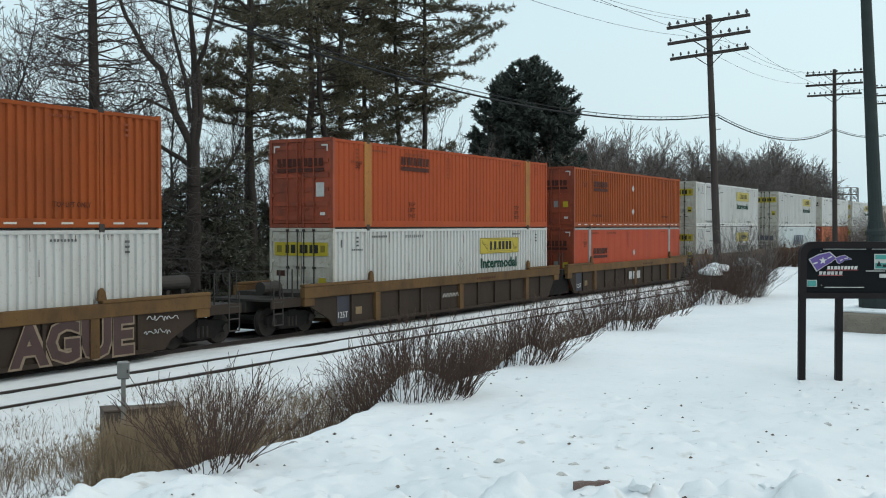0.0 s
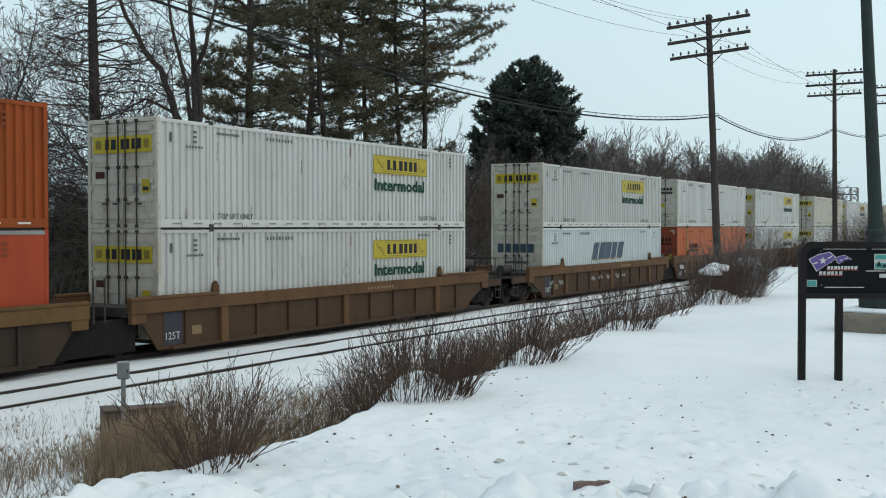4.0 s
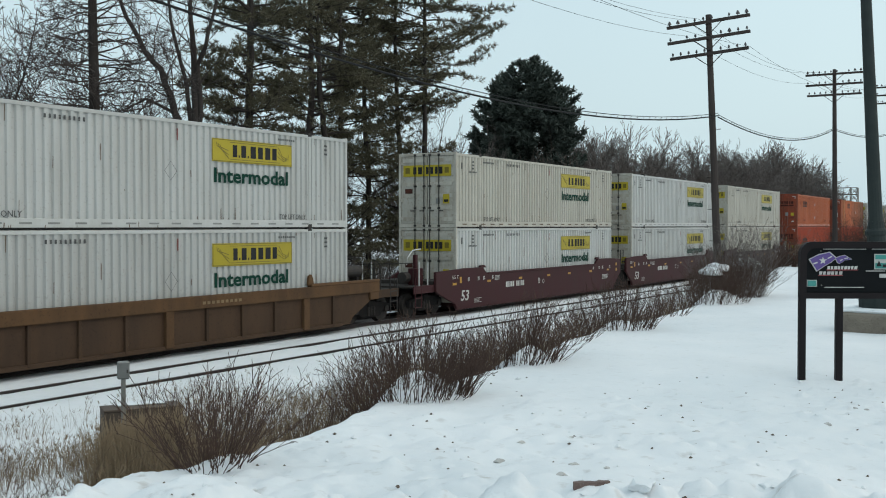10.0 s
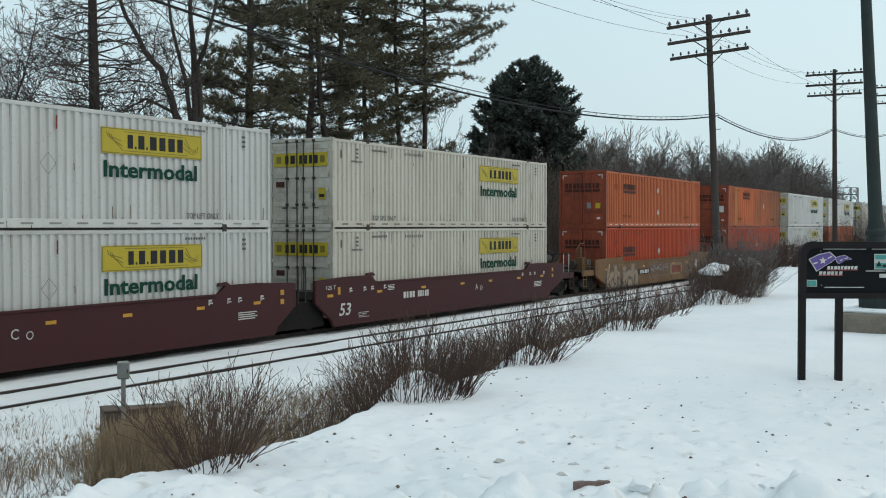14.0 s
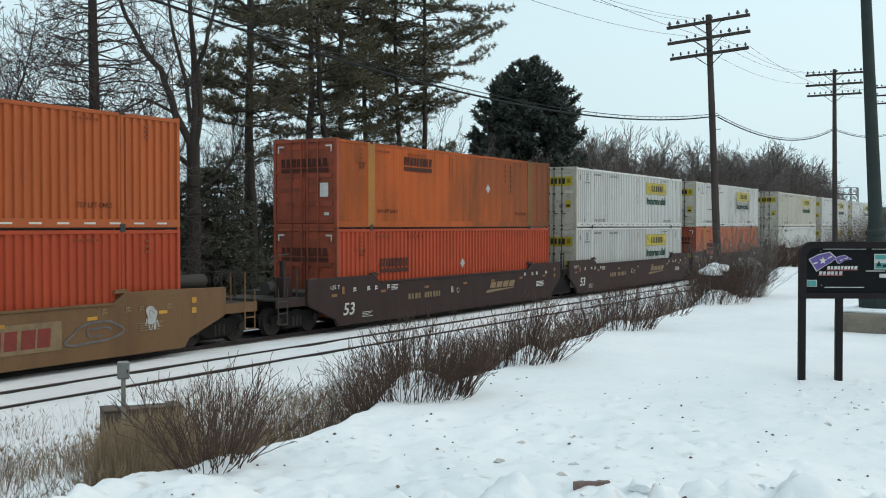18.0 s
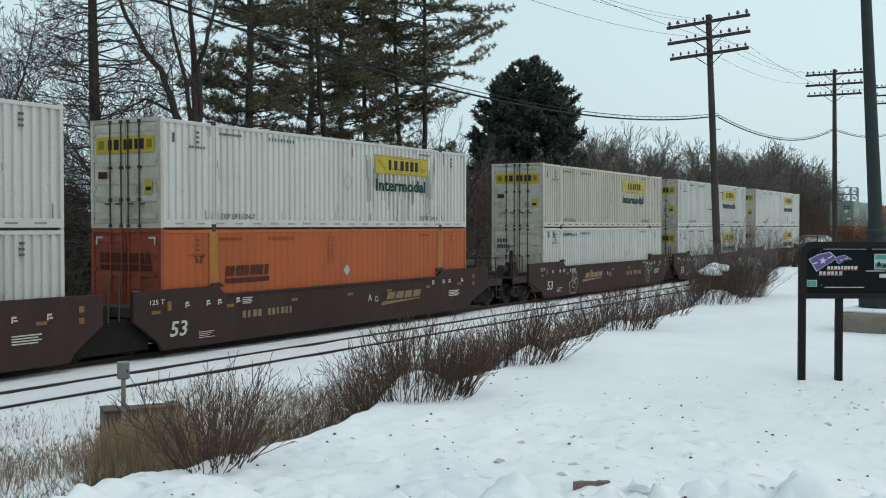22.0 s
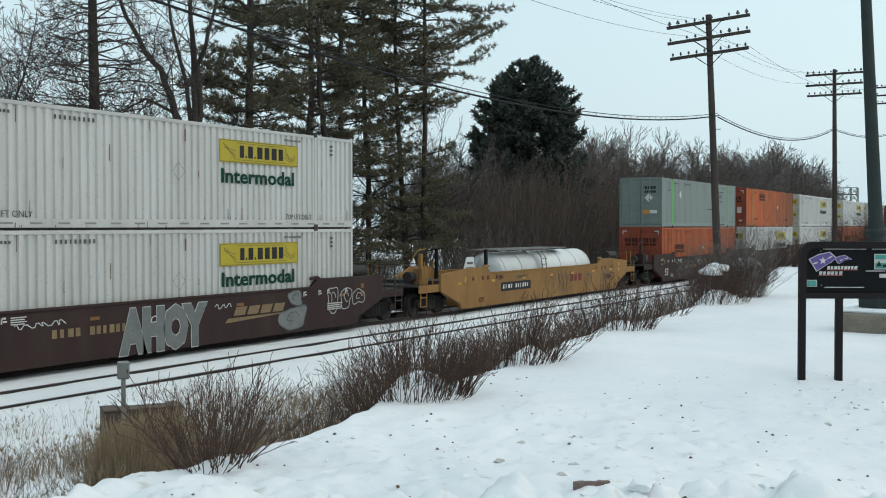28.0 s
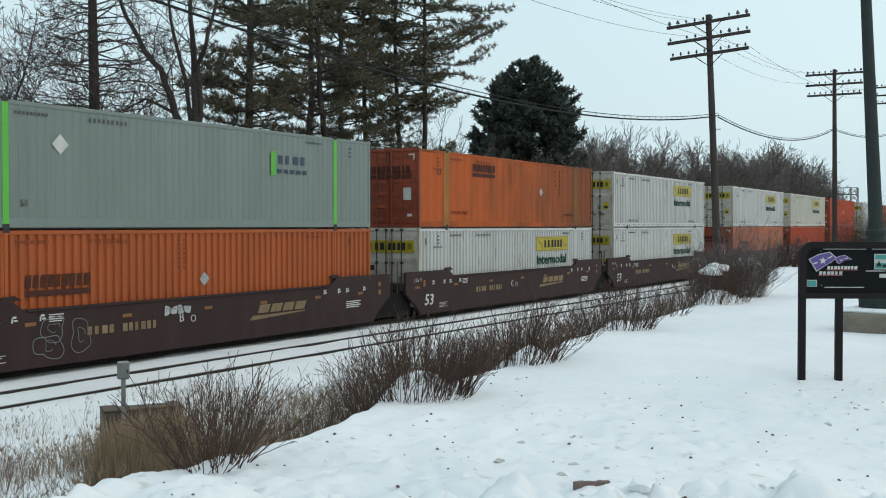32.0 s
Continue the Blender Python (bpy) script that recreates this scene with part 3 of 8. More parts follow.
def make_ties():
    """Timber ends that show through the snow beside the train."""
    g = Geo()
    for yc in (NEAR_Y, TRAIN_Y):
        for k in range(-40, 190):
            x = k * 0.55
            z = -0.16 + random.uniform(-0.02, 0.012)
            g.box(x - 0.11, x + 0.11, yc + bend(x) - 1.3, yc + bend(x) + 1.3, z - 0.16, z)
    ob = new("sleepers", g.mesh("sleepers", TIE))
    return tagged(ob, "creosoted timber sleepers mostly buried in snow", "sleeper", kind="stuff")


make_ties()


def make_shaded_ballast():
    """The packed bed under the running train, coloured dark for the shade there."""
    g = Geo()
    xs = list(RAIL_X)
    for i, x in enumerate(xs):
        y = TRAIN_Y + bend(x)
        g.v.extend([(x, y - 1.02, -0.16), (x, y - 0.72, -0.105), (x, y + 0.72, -0.105), (x, y + 1.02, -0.16)])
    for i in range(len(xs) - 1):
        for k in range(3):
            g.f.append((4 * i + k, 4 * i + 4 + k, 4 * i + 5 + k, 4 * i + 1 + k))
    return tagged(new("trackbed", g.mesh("trackbed", BALLAST_SHADE)), "ballast and packed snow between the far rails, coloured dark for the shade under the train", "ballast", kind="structure")


make_shaded_ballast()

# ---------------------------------------------------------------- the train
SPEED = 11.545
CL, CW, CH = 16.15, 2.59, 2.885
HL = CL / 2
NS = -CW / 2


def corrugated(x0, x1, y, z0, z1, pitch, depth, inward):
    """A folded steel sheet in x and z; inward: the sign of y that points into the box."""
    n = max(1, round((x1 - x0) / pitch))
    p = (x1 - x0) / n
    line = []
    for k in range(n):
        a = x0 + k * p
        line += [(a, 0), (a + 0.42 * p, 0), (a + 0.54 * p, depth), (a + 0.88 * p, depth)]
    line.append((x1, 0))
    g = Geo()
    g.v = [(x, y + inward * d, z0) for x, d in line] + [(x, y + inward * d, z1) for x, d in line]
    m = len(line)
    g.f = [(i, i + 1, i + 1 + m, i + m) if inward > 0 else (i + 1, i, i + m, i + 1 + m) for i in range(m - 1)]
    return g


def decal(geo_poly, y=NS - 0.004):
    """A flat painted shape on the near side, from polygons in x and z."""
    g = Geo()
    for poly in geo_poly:
        g.prism(poly, y - 0.003, y)
    return g


def rect(x0, x1, z0, z1, slant=0.0):
    return [(x0, z0), (x1, z0), (x1 + slant, z1), (x0 + slant, z1)]


def letter_bars(x0, x1, z0, z1, n, slant=0.0, gap=0.18, seed=4):
    """Plain blocks, one a letter, where a name or number stands."""
    w = (x1 - x0) / n
    out = []
    for k in range(n):
        a, b = x0 + k * w, x0 + (k + 1 - gap * (1.0 + 0.5 * ((k * 7 + seed) % 3))) * w
        out.append([(a, z0), (b, z0), (b + slant, z1), (a + slant, z1)])
    return out


def stroke(pts, w):
    """A ribbon along points in x and z, mitred, closed where its ends meet."""
    n = len(pts)
    closed = math.hypot(pts[0][0] - pts[-1][0], pts[0][1] - pts[-1][1]) < 1e-6
    left, right = [], []
    for i in range(n):
        p = pts[i - 1] if i else (pts[-2] if closed else pts[0])
        q = pts[i + 1] if i < n - 1 else (pts[1] if closed else pts[-1])
        l = math.hypot(q[0] - p[0], q[1] - p[1]) or 1
        ox, oz = -(q[1] - p[1]) / l * w / 2, (q[0] - p[0]) / l * w / 2
        left.append((pts[i][0] + ox, pts[i][1] + oz))
        right.append((pts[i][0] - ox, pts[i][1] - oz))
    return [[right[i], right[i + 1], left[i + 1], left[i]] for i in range(n - 1)]


def place_text(name, body, x, z, h, material, parent, width=None, y=NS - 0.004, label="", bold=0.0, slant=0.0):
    ob = part(name, text_mesh(body, h, material, width, bold, 0.002, slant), material, parent, label)
    ob.location = (x, y, z)
    return ob


def sign_art(x0, x1, z0, z1):
    """The yellow board's dark scroll corners and letter bars."""
    w, h = x1 - x0, z1 - z0
    e = 0.018
    scroll = [rect(x0 + e, x1 - e, z0 + e, z0 + 2 * e), rect(x0 + e, x1 - e, z1 - 2 * e, z1 - e), rect(x0 + e, x0 + 2 * e, z0 + 2 * e, z1 - 2 * e), rect(x1 - 2 * e, x1 - e, z0 + 2 * e, z1 - 2 * e)]
    for k in range(3):
        scroll += stroke([(x0 + (0.05 + 0.02 * k) * w, z0 + (0.84 - 0.05 * k) * h), (x0 + (0.06 + 0.025 * k) * w, z0 + (0.66 - 0.06 * k) * h), (x0 + (0.12 + 0.02 * k) * w, z0 + (0.60 - 0.14 * k) * h), (x0 + (0.19 + 0.005 * k) * w, z0 + (0.50 - 0.18 * k) * h)], 0.022)
        scroll += stroke([(x0 + (0.82 - 0.01 * k) * w, z0 + (0.84 - 0.2 * k) * h), (x0 + (0.87 + 0.01 * k) * w, z0 + (0.45 - 0.12 * k) * h), (x0 + (0.95 - 0.02 * k) * w, z0 + (0.30 - 0.04 * k) * h), (x0 + (0.955 - 0.02 * k) * w, z0 + (0.55 - 0.1 * k) * h)], 0.022)
    scroll += [rect(x0 + 0.21 * w, x0 + 0.80 * w, z0 + 0.86 * h, z0 + 0.885 * h), rect(x0 + 0.21 * w, x0 + 0.84 * w, z0 + 0.125 * h, z0 + 0.15 * h)]
    a, b = x0 + 0.235 * w, x0 + 0.81 * w
    letters = []
    cell = (b - a) / 7.05
    lo, hi = z0 + 0.24 * h, z0 + 0.77 * h
    for k, u in enumerate((0.1, 1.35, 2.75, 3.9, 5.02, 6.15)):
        letters.append(rect(a + u * cell, a + (u + (0.62, 0.72, 0.8, 0.74, 0.8, 0.7)[k]) * cell, lo, hi))
    letters += [rect(a + 0.95 * cell, a + 1.13 * cell, lo, lo + 0.1 * h), rect(a + 2.3 * cell, a + 2.48 * cell, lo, lo + 0.1 * h)]
    return scroll, letters


def diamond(x, z, r):
    return [(x - r, z), (x, z - r), (x + r, z), (x, z + r)]


def rust_runs(c, seed):
    """Thin runs of rust below the top rail, above the bottom rail and beside the lifting posts."""
    rng = random.Random(seed)
    q = []
    for _ in range(46):
        x = rng.uniform(-HL + 0.3, HL - 0.3) if rng.random() < 0.65 else rng.choice((-6.1, 6.1)) + rng.uniform(-0.35, 0.35)
        w, l = rng.uniform(0.008, 0.026), rng.uniform(0.05, 0.5) ** 1.3
        z = rng.choice((0.02, 0.24, 0.24, CH - 0.14 - l, rng.uniform(0.4, 2.3)))
        q.append(rect(x, x + w, z, z + l * (0.5 if z < 0.1 else 1.0), rng.uniform(-0.01, 0.01)))
    part("rust_staining", decal(q, NS - 0.0005), RUST_RUN, c, "thin brown runs of rust")


def make_container(style):
    """One 53-foot box; its near side faces -y and its doors face -x."""
    S = STYLES[style]
    c = thing("container", S["label"], "container", group="stacked containers on the train")
    paint, door, post = S["paint"], S["door"], S["post"]
    part("side_panel", corrugated(-HL + 0.1, HL - 0.1, NS + 0.012, S["rail"] - 0.01, CH - 0.10, S["pitch"], S["depth"], 1), paint, c)
    part("side_panel", corrugated(-HL + 0.1, HL - 0.1, -NS - 0.012, 0.14, CH - 0.10, 0.5, 0.03, -1), paint, c)
    roof = Geo().box(-HL + 0.02, HL - 0.02, NS + 0.06, -NS - 0.06, CH - 0.09, CH - 0.034)
    for k in range(30):
        x = -HL + 0.3 + k * (CL - 0.6) / 29
        roof.box(x - 0.05, x + 0.05, NS + 0.15, -NS - 0.15, CH - 0.035, CH - 0.022)
    part("roof", roof, paint, c)
    part("floor", Geo().box(-HL + 0.06, HL - 0.06, NS + 0.055, -NS - 0.055, -0.012, 0.12), STEEL_DARK, c)
    for s in (NS, -NS - 0.05):
        part("top_rail", Geo().box(-HL, HL, s, s + 0.05, CH - 0.13, CH - 0.035), S["top_paint"], c, bevel=0.008)
        part("bottom_rail", Geo().box(-HL, HL, s, s + 0.05, 0.02, S["rail"]), S["rail_paint"], c, bevel=0.008)
    # marker tape along the bottom rail
    if S["tape"]:
        part("marker_tape", decal([rect(-HL + 0.5 + k * 0.78, -HL + 0.5 + k * 0.78 + 0.34, 0.10, 0.145) for k in range(20)], NS - 0.002), S["tape"], c)
    for x in (-HL, HL - 0.11):
        for y in (NS - 0.004, -NS - 0.106):
            part("corner_post", Geo().box(x, x + 0.11, y, y + 0.11, 0.0, CH), paint if x > 0 else door, c, bevel=0.01)
    # 40-foot lifting posts with castings
    for x in (-6.1, 6.1):
        wide = S["post_w"]
        part("lift_post", Geo().box(x - wide / 2, x + wide / 2, NS - 0.006, NS + 0.05, 0.05, CH - 0.03), post, c, bevel=0.006)
        for z in (0.0, CH - 0.09):
            part("lift_casting", Geo().box(x - 0.09, x + 0.09, NS - 0.012, NS + 0.16, z, z + 0.11), STEEL_DARK, c, bevel=0.01)
    part("end_wall", Geo().box(HL - 0.06, HL - 0.02, NS + 0.1, -NS - 0.1, 0.1, CH - 0.08), paint, c)
    # doors at the -x end
    part("door_header", Geo().box(-HL + 0.005, -HL + 0.09, NS + 0.11, -NS - 0.11, CH - 0.11, CH), door, c)
    part("door_sill", Geo().box(-HL + 0.005, -HL + 0.09, NS + 0.11, -NS - 0.11, 0.0, 0.13), door, c)
    for side in (-1, 1):
        y0, y1 = sorted((side * 0.012, side * 1.175))
        d = part("door", Geo().box(-HL + 0.03, -HL + 0.07, y0, y1, 0.14, CH - 0.12), door, c, bevel=0.006)
        for k in range(S["door_ribs"]):
            z = 0.32 + k * (CH - 0.60) / max(1, S["door_ribs"] - 1)
            part("door_rib", Geo().box(-HL + 0.010, -HL + 0.032, y0 + 0.06, y1 - 0.06, z - 0.07, z + 0.07), door, d)
        for yy in (0.13, 0.54):
            r = Geo().tube((-HL - 0.012, side * yy, 0.04), (-HL - 0.012, side * yy, CH - 0.04), 0.019, n=8)
            for z in (0.06, 0.75, 1.6, CH - 0.08):
                r.box(-HL - 0.03, -HL + 0.03, side * yy - 0.05, side * yy + 0.05, z - 0.04, z + 0.04)
            r.box(-HL - 0.03, -HL - 0.012, min(side * yy, side * (yy + 0.2)), max(side * yy, side * (yy + 0.2)), 0.62, 0.66)
            part("lock_rod", r, S["rod"], d)
        for z in (0.35, 1.05, 1.8, 2.5):
            part("hinge", Geo().box(-HL - 0.01, -HL + 0.05, side * 1.15 - 0.05, side * 1.15 + 0.05, z - 0.05, z + 0.05), door, d)
    if S["runs"]:
        rust_runs(c, S["runs"])
    S["art"](c)
    return c


def end_rect(y0, y1, z0, z1, material, parent, name, x=-HL + 0.006):
    return part(name, Geo().box(x - 0.004, x, min(y0, y1), max(y0, y1), z0, z1), material, parent)


def end_bars(ya, yb, z0, z1, n, material, parent, name="lettering"):
    """Letter bars on the doors, from ya (seen first) to yb."""
    g = Geo()
    w = (yb - ya) / n
    for k in range(n):
        y0, y1 = sorted((ya + k * w, ya + (k + 0.75) * w))
        g.box(-HL - 0.002, -HL + 0.002, y0, y1, z0, z1)
    return part(name, g, material, parent)


def small_marks(c, material, z=CH - 0.33):
    """Small stencil lines too fine to read."""
    g = []
    for k in range(9):
        g.append(rect(-HL + 2.2 + k * 0.105, -HL + 2.27 + k * 0.105, z, z + 0.07))
        g.append(rect(-HL + 4.3 + k * 0.14, -HL + 4.36 + k * 0.14, z - 0.02, z + 0.08))
    for k in range(8):
        g.append(rect(HL - 3.5 + k * 0.10, HL - 3.44 + k * 0.10, z + 0.03, z + 0.09))
    for k in range(3):
        g.append(rect(-HL + 1.28, -HL + 1.42, z - 0.02 - 0.13 * k, z + 0.04 - 0.13 * k))
        g.append(rect(HL - 1.25, HL - 1.10, z - 0.02 - 0.13 * k, z + 0.04 - 0.13 * k))
    for k in range(6):
        g.append(rect(-HL + 1.02 + k * 0.11, -HL + 1.09 + k * 0.11, z - 0.42, z - 0.36))
    part("stencil_print", decal(g), material, c)


def art_yellow_board(c, text=True, soft=False):
    x0, x1, z0, z1 = -HL + 9.82, -HL + 13.28, 1.83, 2.47
    board = part("sign_board", decal([rect(x0, x1, z0, z1)]), YELLOW, c, "yellow company board with dark bars")
    scroll, letters = sign_art(x0, x1, z0, z1)
    part("scroll", decal(scroll, NS - 0.008), OLIVE, board)
    part("lettering", decal(letters, NS - 0.011), BLACK, board)
    place_text("lettering", "Intermodal", x0 + 0.08, 1.27, 0.40, GREEN_LETTER, c, 3.2, bold=0.015, label="dark green lettering")
    place_text("lettering", "TOP LIFT ONLY", -HL + 2.25, 0.26, 0.15, SOFT_BLACK, c, 1.45)
    place_text("lettering", "TOP LIFT ONLY", HL - 3.45, 0.26, 0.15, SOFT_BLACK, c, 1.25)
    small_marks(c, SOFT_BLACK)
    part("hazard_diamond", decal(stroke([(0.2, 1.25), (0.42, 1.5), (0.2, 1.75), (-0.02, 1.5), (0.2, 1.25)], 0.011)), SOFT_BLACK, c)
    part("door_mark", decal([rect(-HL + 0.42, -HL + 0.50, 2.25, 2.5)]), SOFT_BLACK, c)
    part("red_mark", decal([rect(0.42, 0.46, 2.3, 2.62)]), LOGO_RED, c)
    b = part("door_board", Geo().box(-HL + 0.004, -HL + 0.010, -1.08, 1.08, 1.98, 2.42), YELLOW, c, "yellow board across both doors")
    for y0, y1 in ((0.62, 0.48), (0.40, 0.22), (0.04, -0.08), (-0.16, -0.28), (-0.36, -0.48), (-0.56, -0.70)):
        end_rect(y0, y1, 2.07, 2.34, BLACK, b, "lettering", -HL - 0.002)
    end_rect(0.98, 0.78, 2.10, 2.32, OLIVE, b, "scroll", -HL - 0.001)
    end_rect(-0.80, -0.98, 2.10, 2.32, OLIVE, b, "scroll", -HL - 0.001)
    end_rect(-0.72, -1.0, 0.92, 1.28, YELLOW, c, "warning_plate")
    end_rect(-0.76, -0.96, 0.98, 1.08, BLACK, c, "plate_print", -HL + 0.001)
    end_rect(1.0, 0.66, 1.32, 1.5, BROWN_LETTER, c, "red_plate")
    end_rect(-0.40, -0.58, 0.92, 1.12, GREY_POST, c, "grey_plate")


def art_orange(c, x=2.45, z=1.98, w=1.85, plates=((8.02, 2.05), (8.02, 0.82)), mat=None, paper=False, words=True):
    mat = mat or BROWN_LETTER
    xa = -HL + x
    part("lettering", decal(letter_bars(xa, xa + w, z, z + 0.29, 9, 0.03)), mat, c, "dark blocks where a company name stands")
    part("lettering", decal([rect(xa, xa + w, z - 0.20, z - 0.06)]), mat, c)
    small_marks(c, FAINT_BROWN)
    place_text("lettering", "53'", -HL + 1.25, 1.95, 0.2, mat, c, 0.34)
    if words:
        place_text("lettering", "TOP LIFT ONLY", -HL + 2.3, 0.5, 0.13, mat, c, 1.3)
        place_text("lettering", "TOP LIFT ONLY", HL - 3.4, 0.5, 0.13, mat, c, 1.1)
    for px, pz in plates:
        part("hazard_plate", decal([diamond(-HL + px, pz, 0.19)]), SILVER, c)
    for px in (7.2, 7.4):
        part("column_stencil", decal([rect(-HL + px, -HL + px + 0.06, 2.55 - 0.12 * k, 2.62 - 0.12 * k) for k in range(7)]), FAINT_BROWN, c)
    g = Geo()
    for poly in letter_bars(-0.95, 0.95, 1.98, 2.24, 9, 0.0):
        g.box(-HL - 0.004, -HL + 0.002, -poly[1][0], -poly[0][0], poly[0][1], poly[2][1])
    part("lettering", g, mat, c)
    end_rect(0.95, -0.95, 1.80, 1.92, mat, c, "lettering", -HL - 0.002)
    for y0, y1, z0, z1 in ((1.1, 0.85, 2.62, 2.67), (1.1, 1.05, 2.45, 2.62), (-0.85, -1.1, 2.62, 2.67), (-1.05, -1.1, 2.45, 2.62)):
        end_rect(y0, y1, z0, z1, WHITE_LETTER, c, "marker_tape", -HL + 0.002)
    if paper:
        end_rect(-0.62, -0.95, 1.0, 1.45, WHITE_LETTER, c, "paper_plate")
    else:
        end_rect(-0.72, -0.98, 0.95, 1.22, YELLOW, c, "warning_plate")
        end_rect(-0.25, -0.48, 0.95, 1.25, GREY_POST, c, "grey_plate")
    end_rect(-0.78, -0.98, 0.4, 0.5, WHITE_LETTER, c, "paper_plate")


def art_orange_gold(c):
    for px, n, h in ((HL - 4.35, 4, 0.13), (HL - 3.85, 6, 0.13)):
        part("column_stencil", decal([rect(px, px + 0.07, 2.45 - 0.2 * k, 2.45 + h - 0.2 * k) for k in range(n)]), BROWN_LETTER, c)
    art_orange(c, 4.0, 2.2, 1.9, ((10.3, 1.55),), None, True)


def art_orange_low(c):
    art_orange(c, 2.45, 1.55, 1.85, ((8.2, 1.52),))


def art_orange_top_lift(c):
    art_orange(c, 4.0, 2.2, 1.9, (), None, True, False)
    for x in (-HL + 4.5, HL - 3.3):
        for k, w in enumerate(("TOP", "LIFT", "ONLY")):
            place_text("lettering", w, x, 0.75 - k * 0.2, 0.15, BROWN_LETTER, c, 0.45)


def art_streaked(c):
    """Company board on a panel with long dark runs of grime."""
    art_yellow_board(c)
    rng = random.Random(6)
    runs = []
    for k in range(34):
        x = -HL + 9.3 + k * 0.135 + rng.uniform(-0.04, 0.04)
        z1 = rng.uniform(1.6, 2.6)
        runs.append(rect(x, x + rng.uniform(0.02, 0.06), z1 - rng.uniform(0.5, 1.7), z1))
    part("grime_staining", decal([q for q in runs if q[0][1] > 0.15], NS - 0.001), GRIME, c)


def art_swift(c):
    x0, x1, z0, z1 = -HL + 5.75, -HL + 10.35, 1.32, 2.12
    part("lettering", decal(letter_bars(x0, x1 - 0.4, z0, z1, 5, 0.35, 0.12, 2)), BLUE_LETTER, c, "slanted blue bars where a company name stands")
    part("lettering_shadow", decal([rect(x0 - 0.05 + k * 0.84, x0 + 0.66 + k * 0.84, z0 - 0.06, z0 - 0.01) for k in range(5)], NS - 0.002), BUFF, c)
    small_marks(c, SOFT_BLACK)
    end_bars(0.95, -0.95, 1.75, 2.15, 5, BLUE_LETTER, c)
    end_rect(0.6, -0.6, 1.25, 1.36, SOFT_BLACK, c, "lettering", -HL - 0.002)
    end_rect(0.2, -0.7, 0.82, 0.98, SOFT_BLACK, c, "lettering", -HL - 0.002)


def art_plain_white(c):
    small_marks(c, SOFT_BLACK)
    place_text("lettering", "TOP LIFT ONLY", -HL + 2.25, 0.26, 0.15, SOFT_BLACK, c, 1.45)
    place_text("lettering", "TOP LIFT ONLY", HL - 3.45, 0.26, 0.15, SOFT_BLACK, c, 1.25)
    part("hazard_plate", decal([diamond(3.2, 0.75, 0.22)]), SILVER, c)
    end_bars(-0.2, -1.0, 2.2, 2.36, 4, BLACK, c)
    end_bars(-0.2, -1.0, 1.98, 2.12, 6, BLACK, c)
    end_bars(0.75, 0.1, 2.1, 2.26, 4, BLUE_LETTER, c)
    end_rect(1.05, 0.82, 2.05, 2.3, LIME, c, "green_mark", -HL - 0.002)
    end_rect(-0.2, -0.5, 1.2, 1.38, YELLOW, c, "warning_plate", -HL - 0.002)


def art_plain_ribbed(c):
    small_marks(c, SOFT_BLACK)
    part("lettering", decal([rect(-HL + 2.2 + k * 0.19, -HL + 2.28 + k * 0.19, 2.46, 2.6) for k in range(9)]), SOFT_BLACK, c)
    part("hazard_plate", decal([diamond(2.4, 1.5, 0.17)]), SILVER, c)
    part("dark_stencil", decal([rect(-HL + 0.55 + k * 0.55, -HL + 0.65 + k * 0.55, 2.4, 2.7) for k in range(2)]), SOFT_BLACK, c)
    end_bars(1.0, 0.45, 2.2, 2.38, 4, SOFT_BLACK, c)
    end_bars(1.0, 0.35, 1.96, 2.12, 6, SOFT_BLACK, c)


def art_sage(c):
    part("hazard_plate", decal([diamond(-HL + 3.45, 1.95, 0.24)]), WHITE_LETTER, c)
    part("lettering", decal(letter_bars(-HL + 11.35, -HL + 12.75, 1.9, 2.15, 4, 0, 0.3)), BLUE_LETTER, c)
    part("logo_mark", decal([rect(-HL + 11.0, -HL + 11.25, 1.55, 2.25)]), LIME, c, "bright green mark")
    part("lettering", decal([rect(-HL + 11.3 + k * 0.3, -HL + 11.5 + k * 0.3, 1.62, 1.74) for k in range(5)]), BLUE_LETTER, c)
    small_marks(c, SOFT_BLACK)
    place_text("lettering", "53", -HL + 2.35, 0.5, 0.16, SOFT_BLACK, c)
    end_bars(-0.25, -0.95, 2.2, 2.36, 4, BLACK, c)
    end_bars(-0.25, -0.95, 1.98, 2.12, 6, BLACK, c)
    part("hazard_plate", Geo().add([(-HL - 0.003, -0.25, 1.7), (-HL - 0.003, -0.5, 1.45), (-HL - 0.003, -0.75, 1.7), (-HL - 0.003, -0.5, 1.95)], [(0, 1, 2, 3)]), WHITE_LETTER, c)
    end_rect(-0.15, -0.5, 0.75, 1.0, AMBER, c, "warning_plate", -HL - 0.002)
    end_rect(-0.52, -1.0, 0.78, 0.98, WHITE_LETTER, c, "warning_plate", -HL - 0.002)


def style(label, paint, door, art, post=None, post_w=0.10, pitch=0.25, depth=0.052, rail=0.23, rail_paint=None, tape=False, runs=0, door_ribs=6, rod=None, top_paint=None):
    return dict(label=label, paint=paint, door=door, art=art, post=post or paint, post_w=post_w, pitch=pitch, depth=depth, rail=rail, rail_paint=rail_paint or paint, tape=tape, runs=runs, door_ribs=door_ribs, rod=rod or STEEL_DARK, top_paint=top_paint or paint)


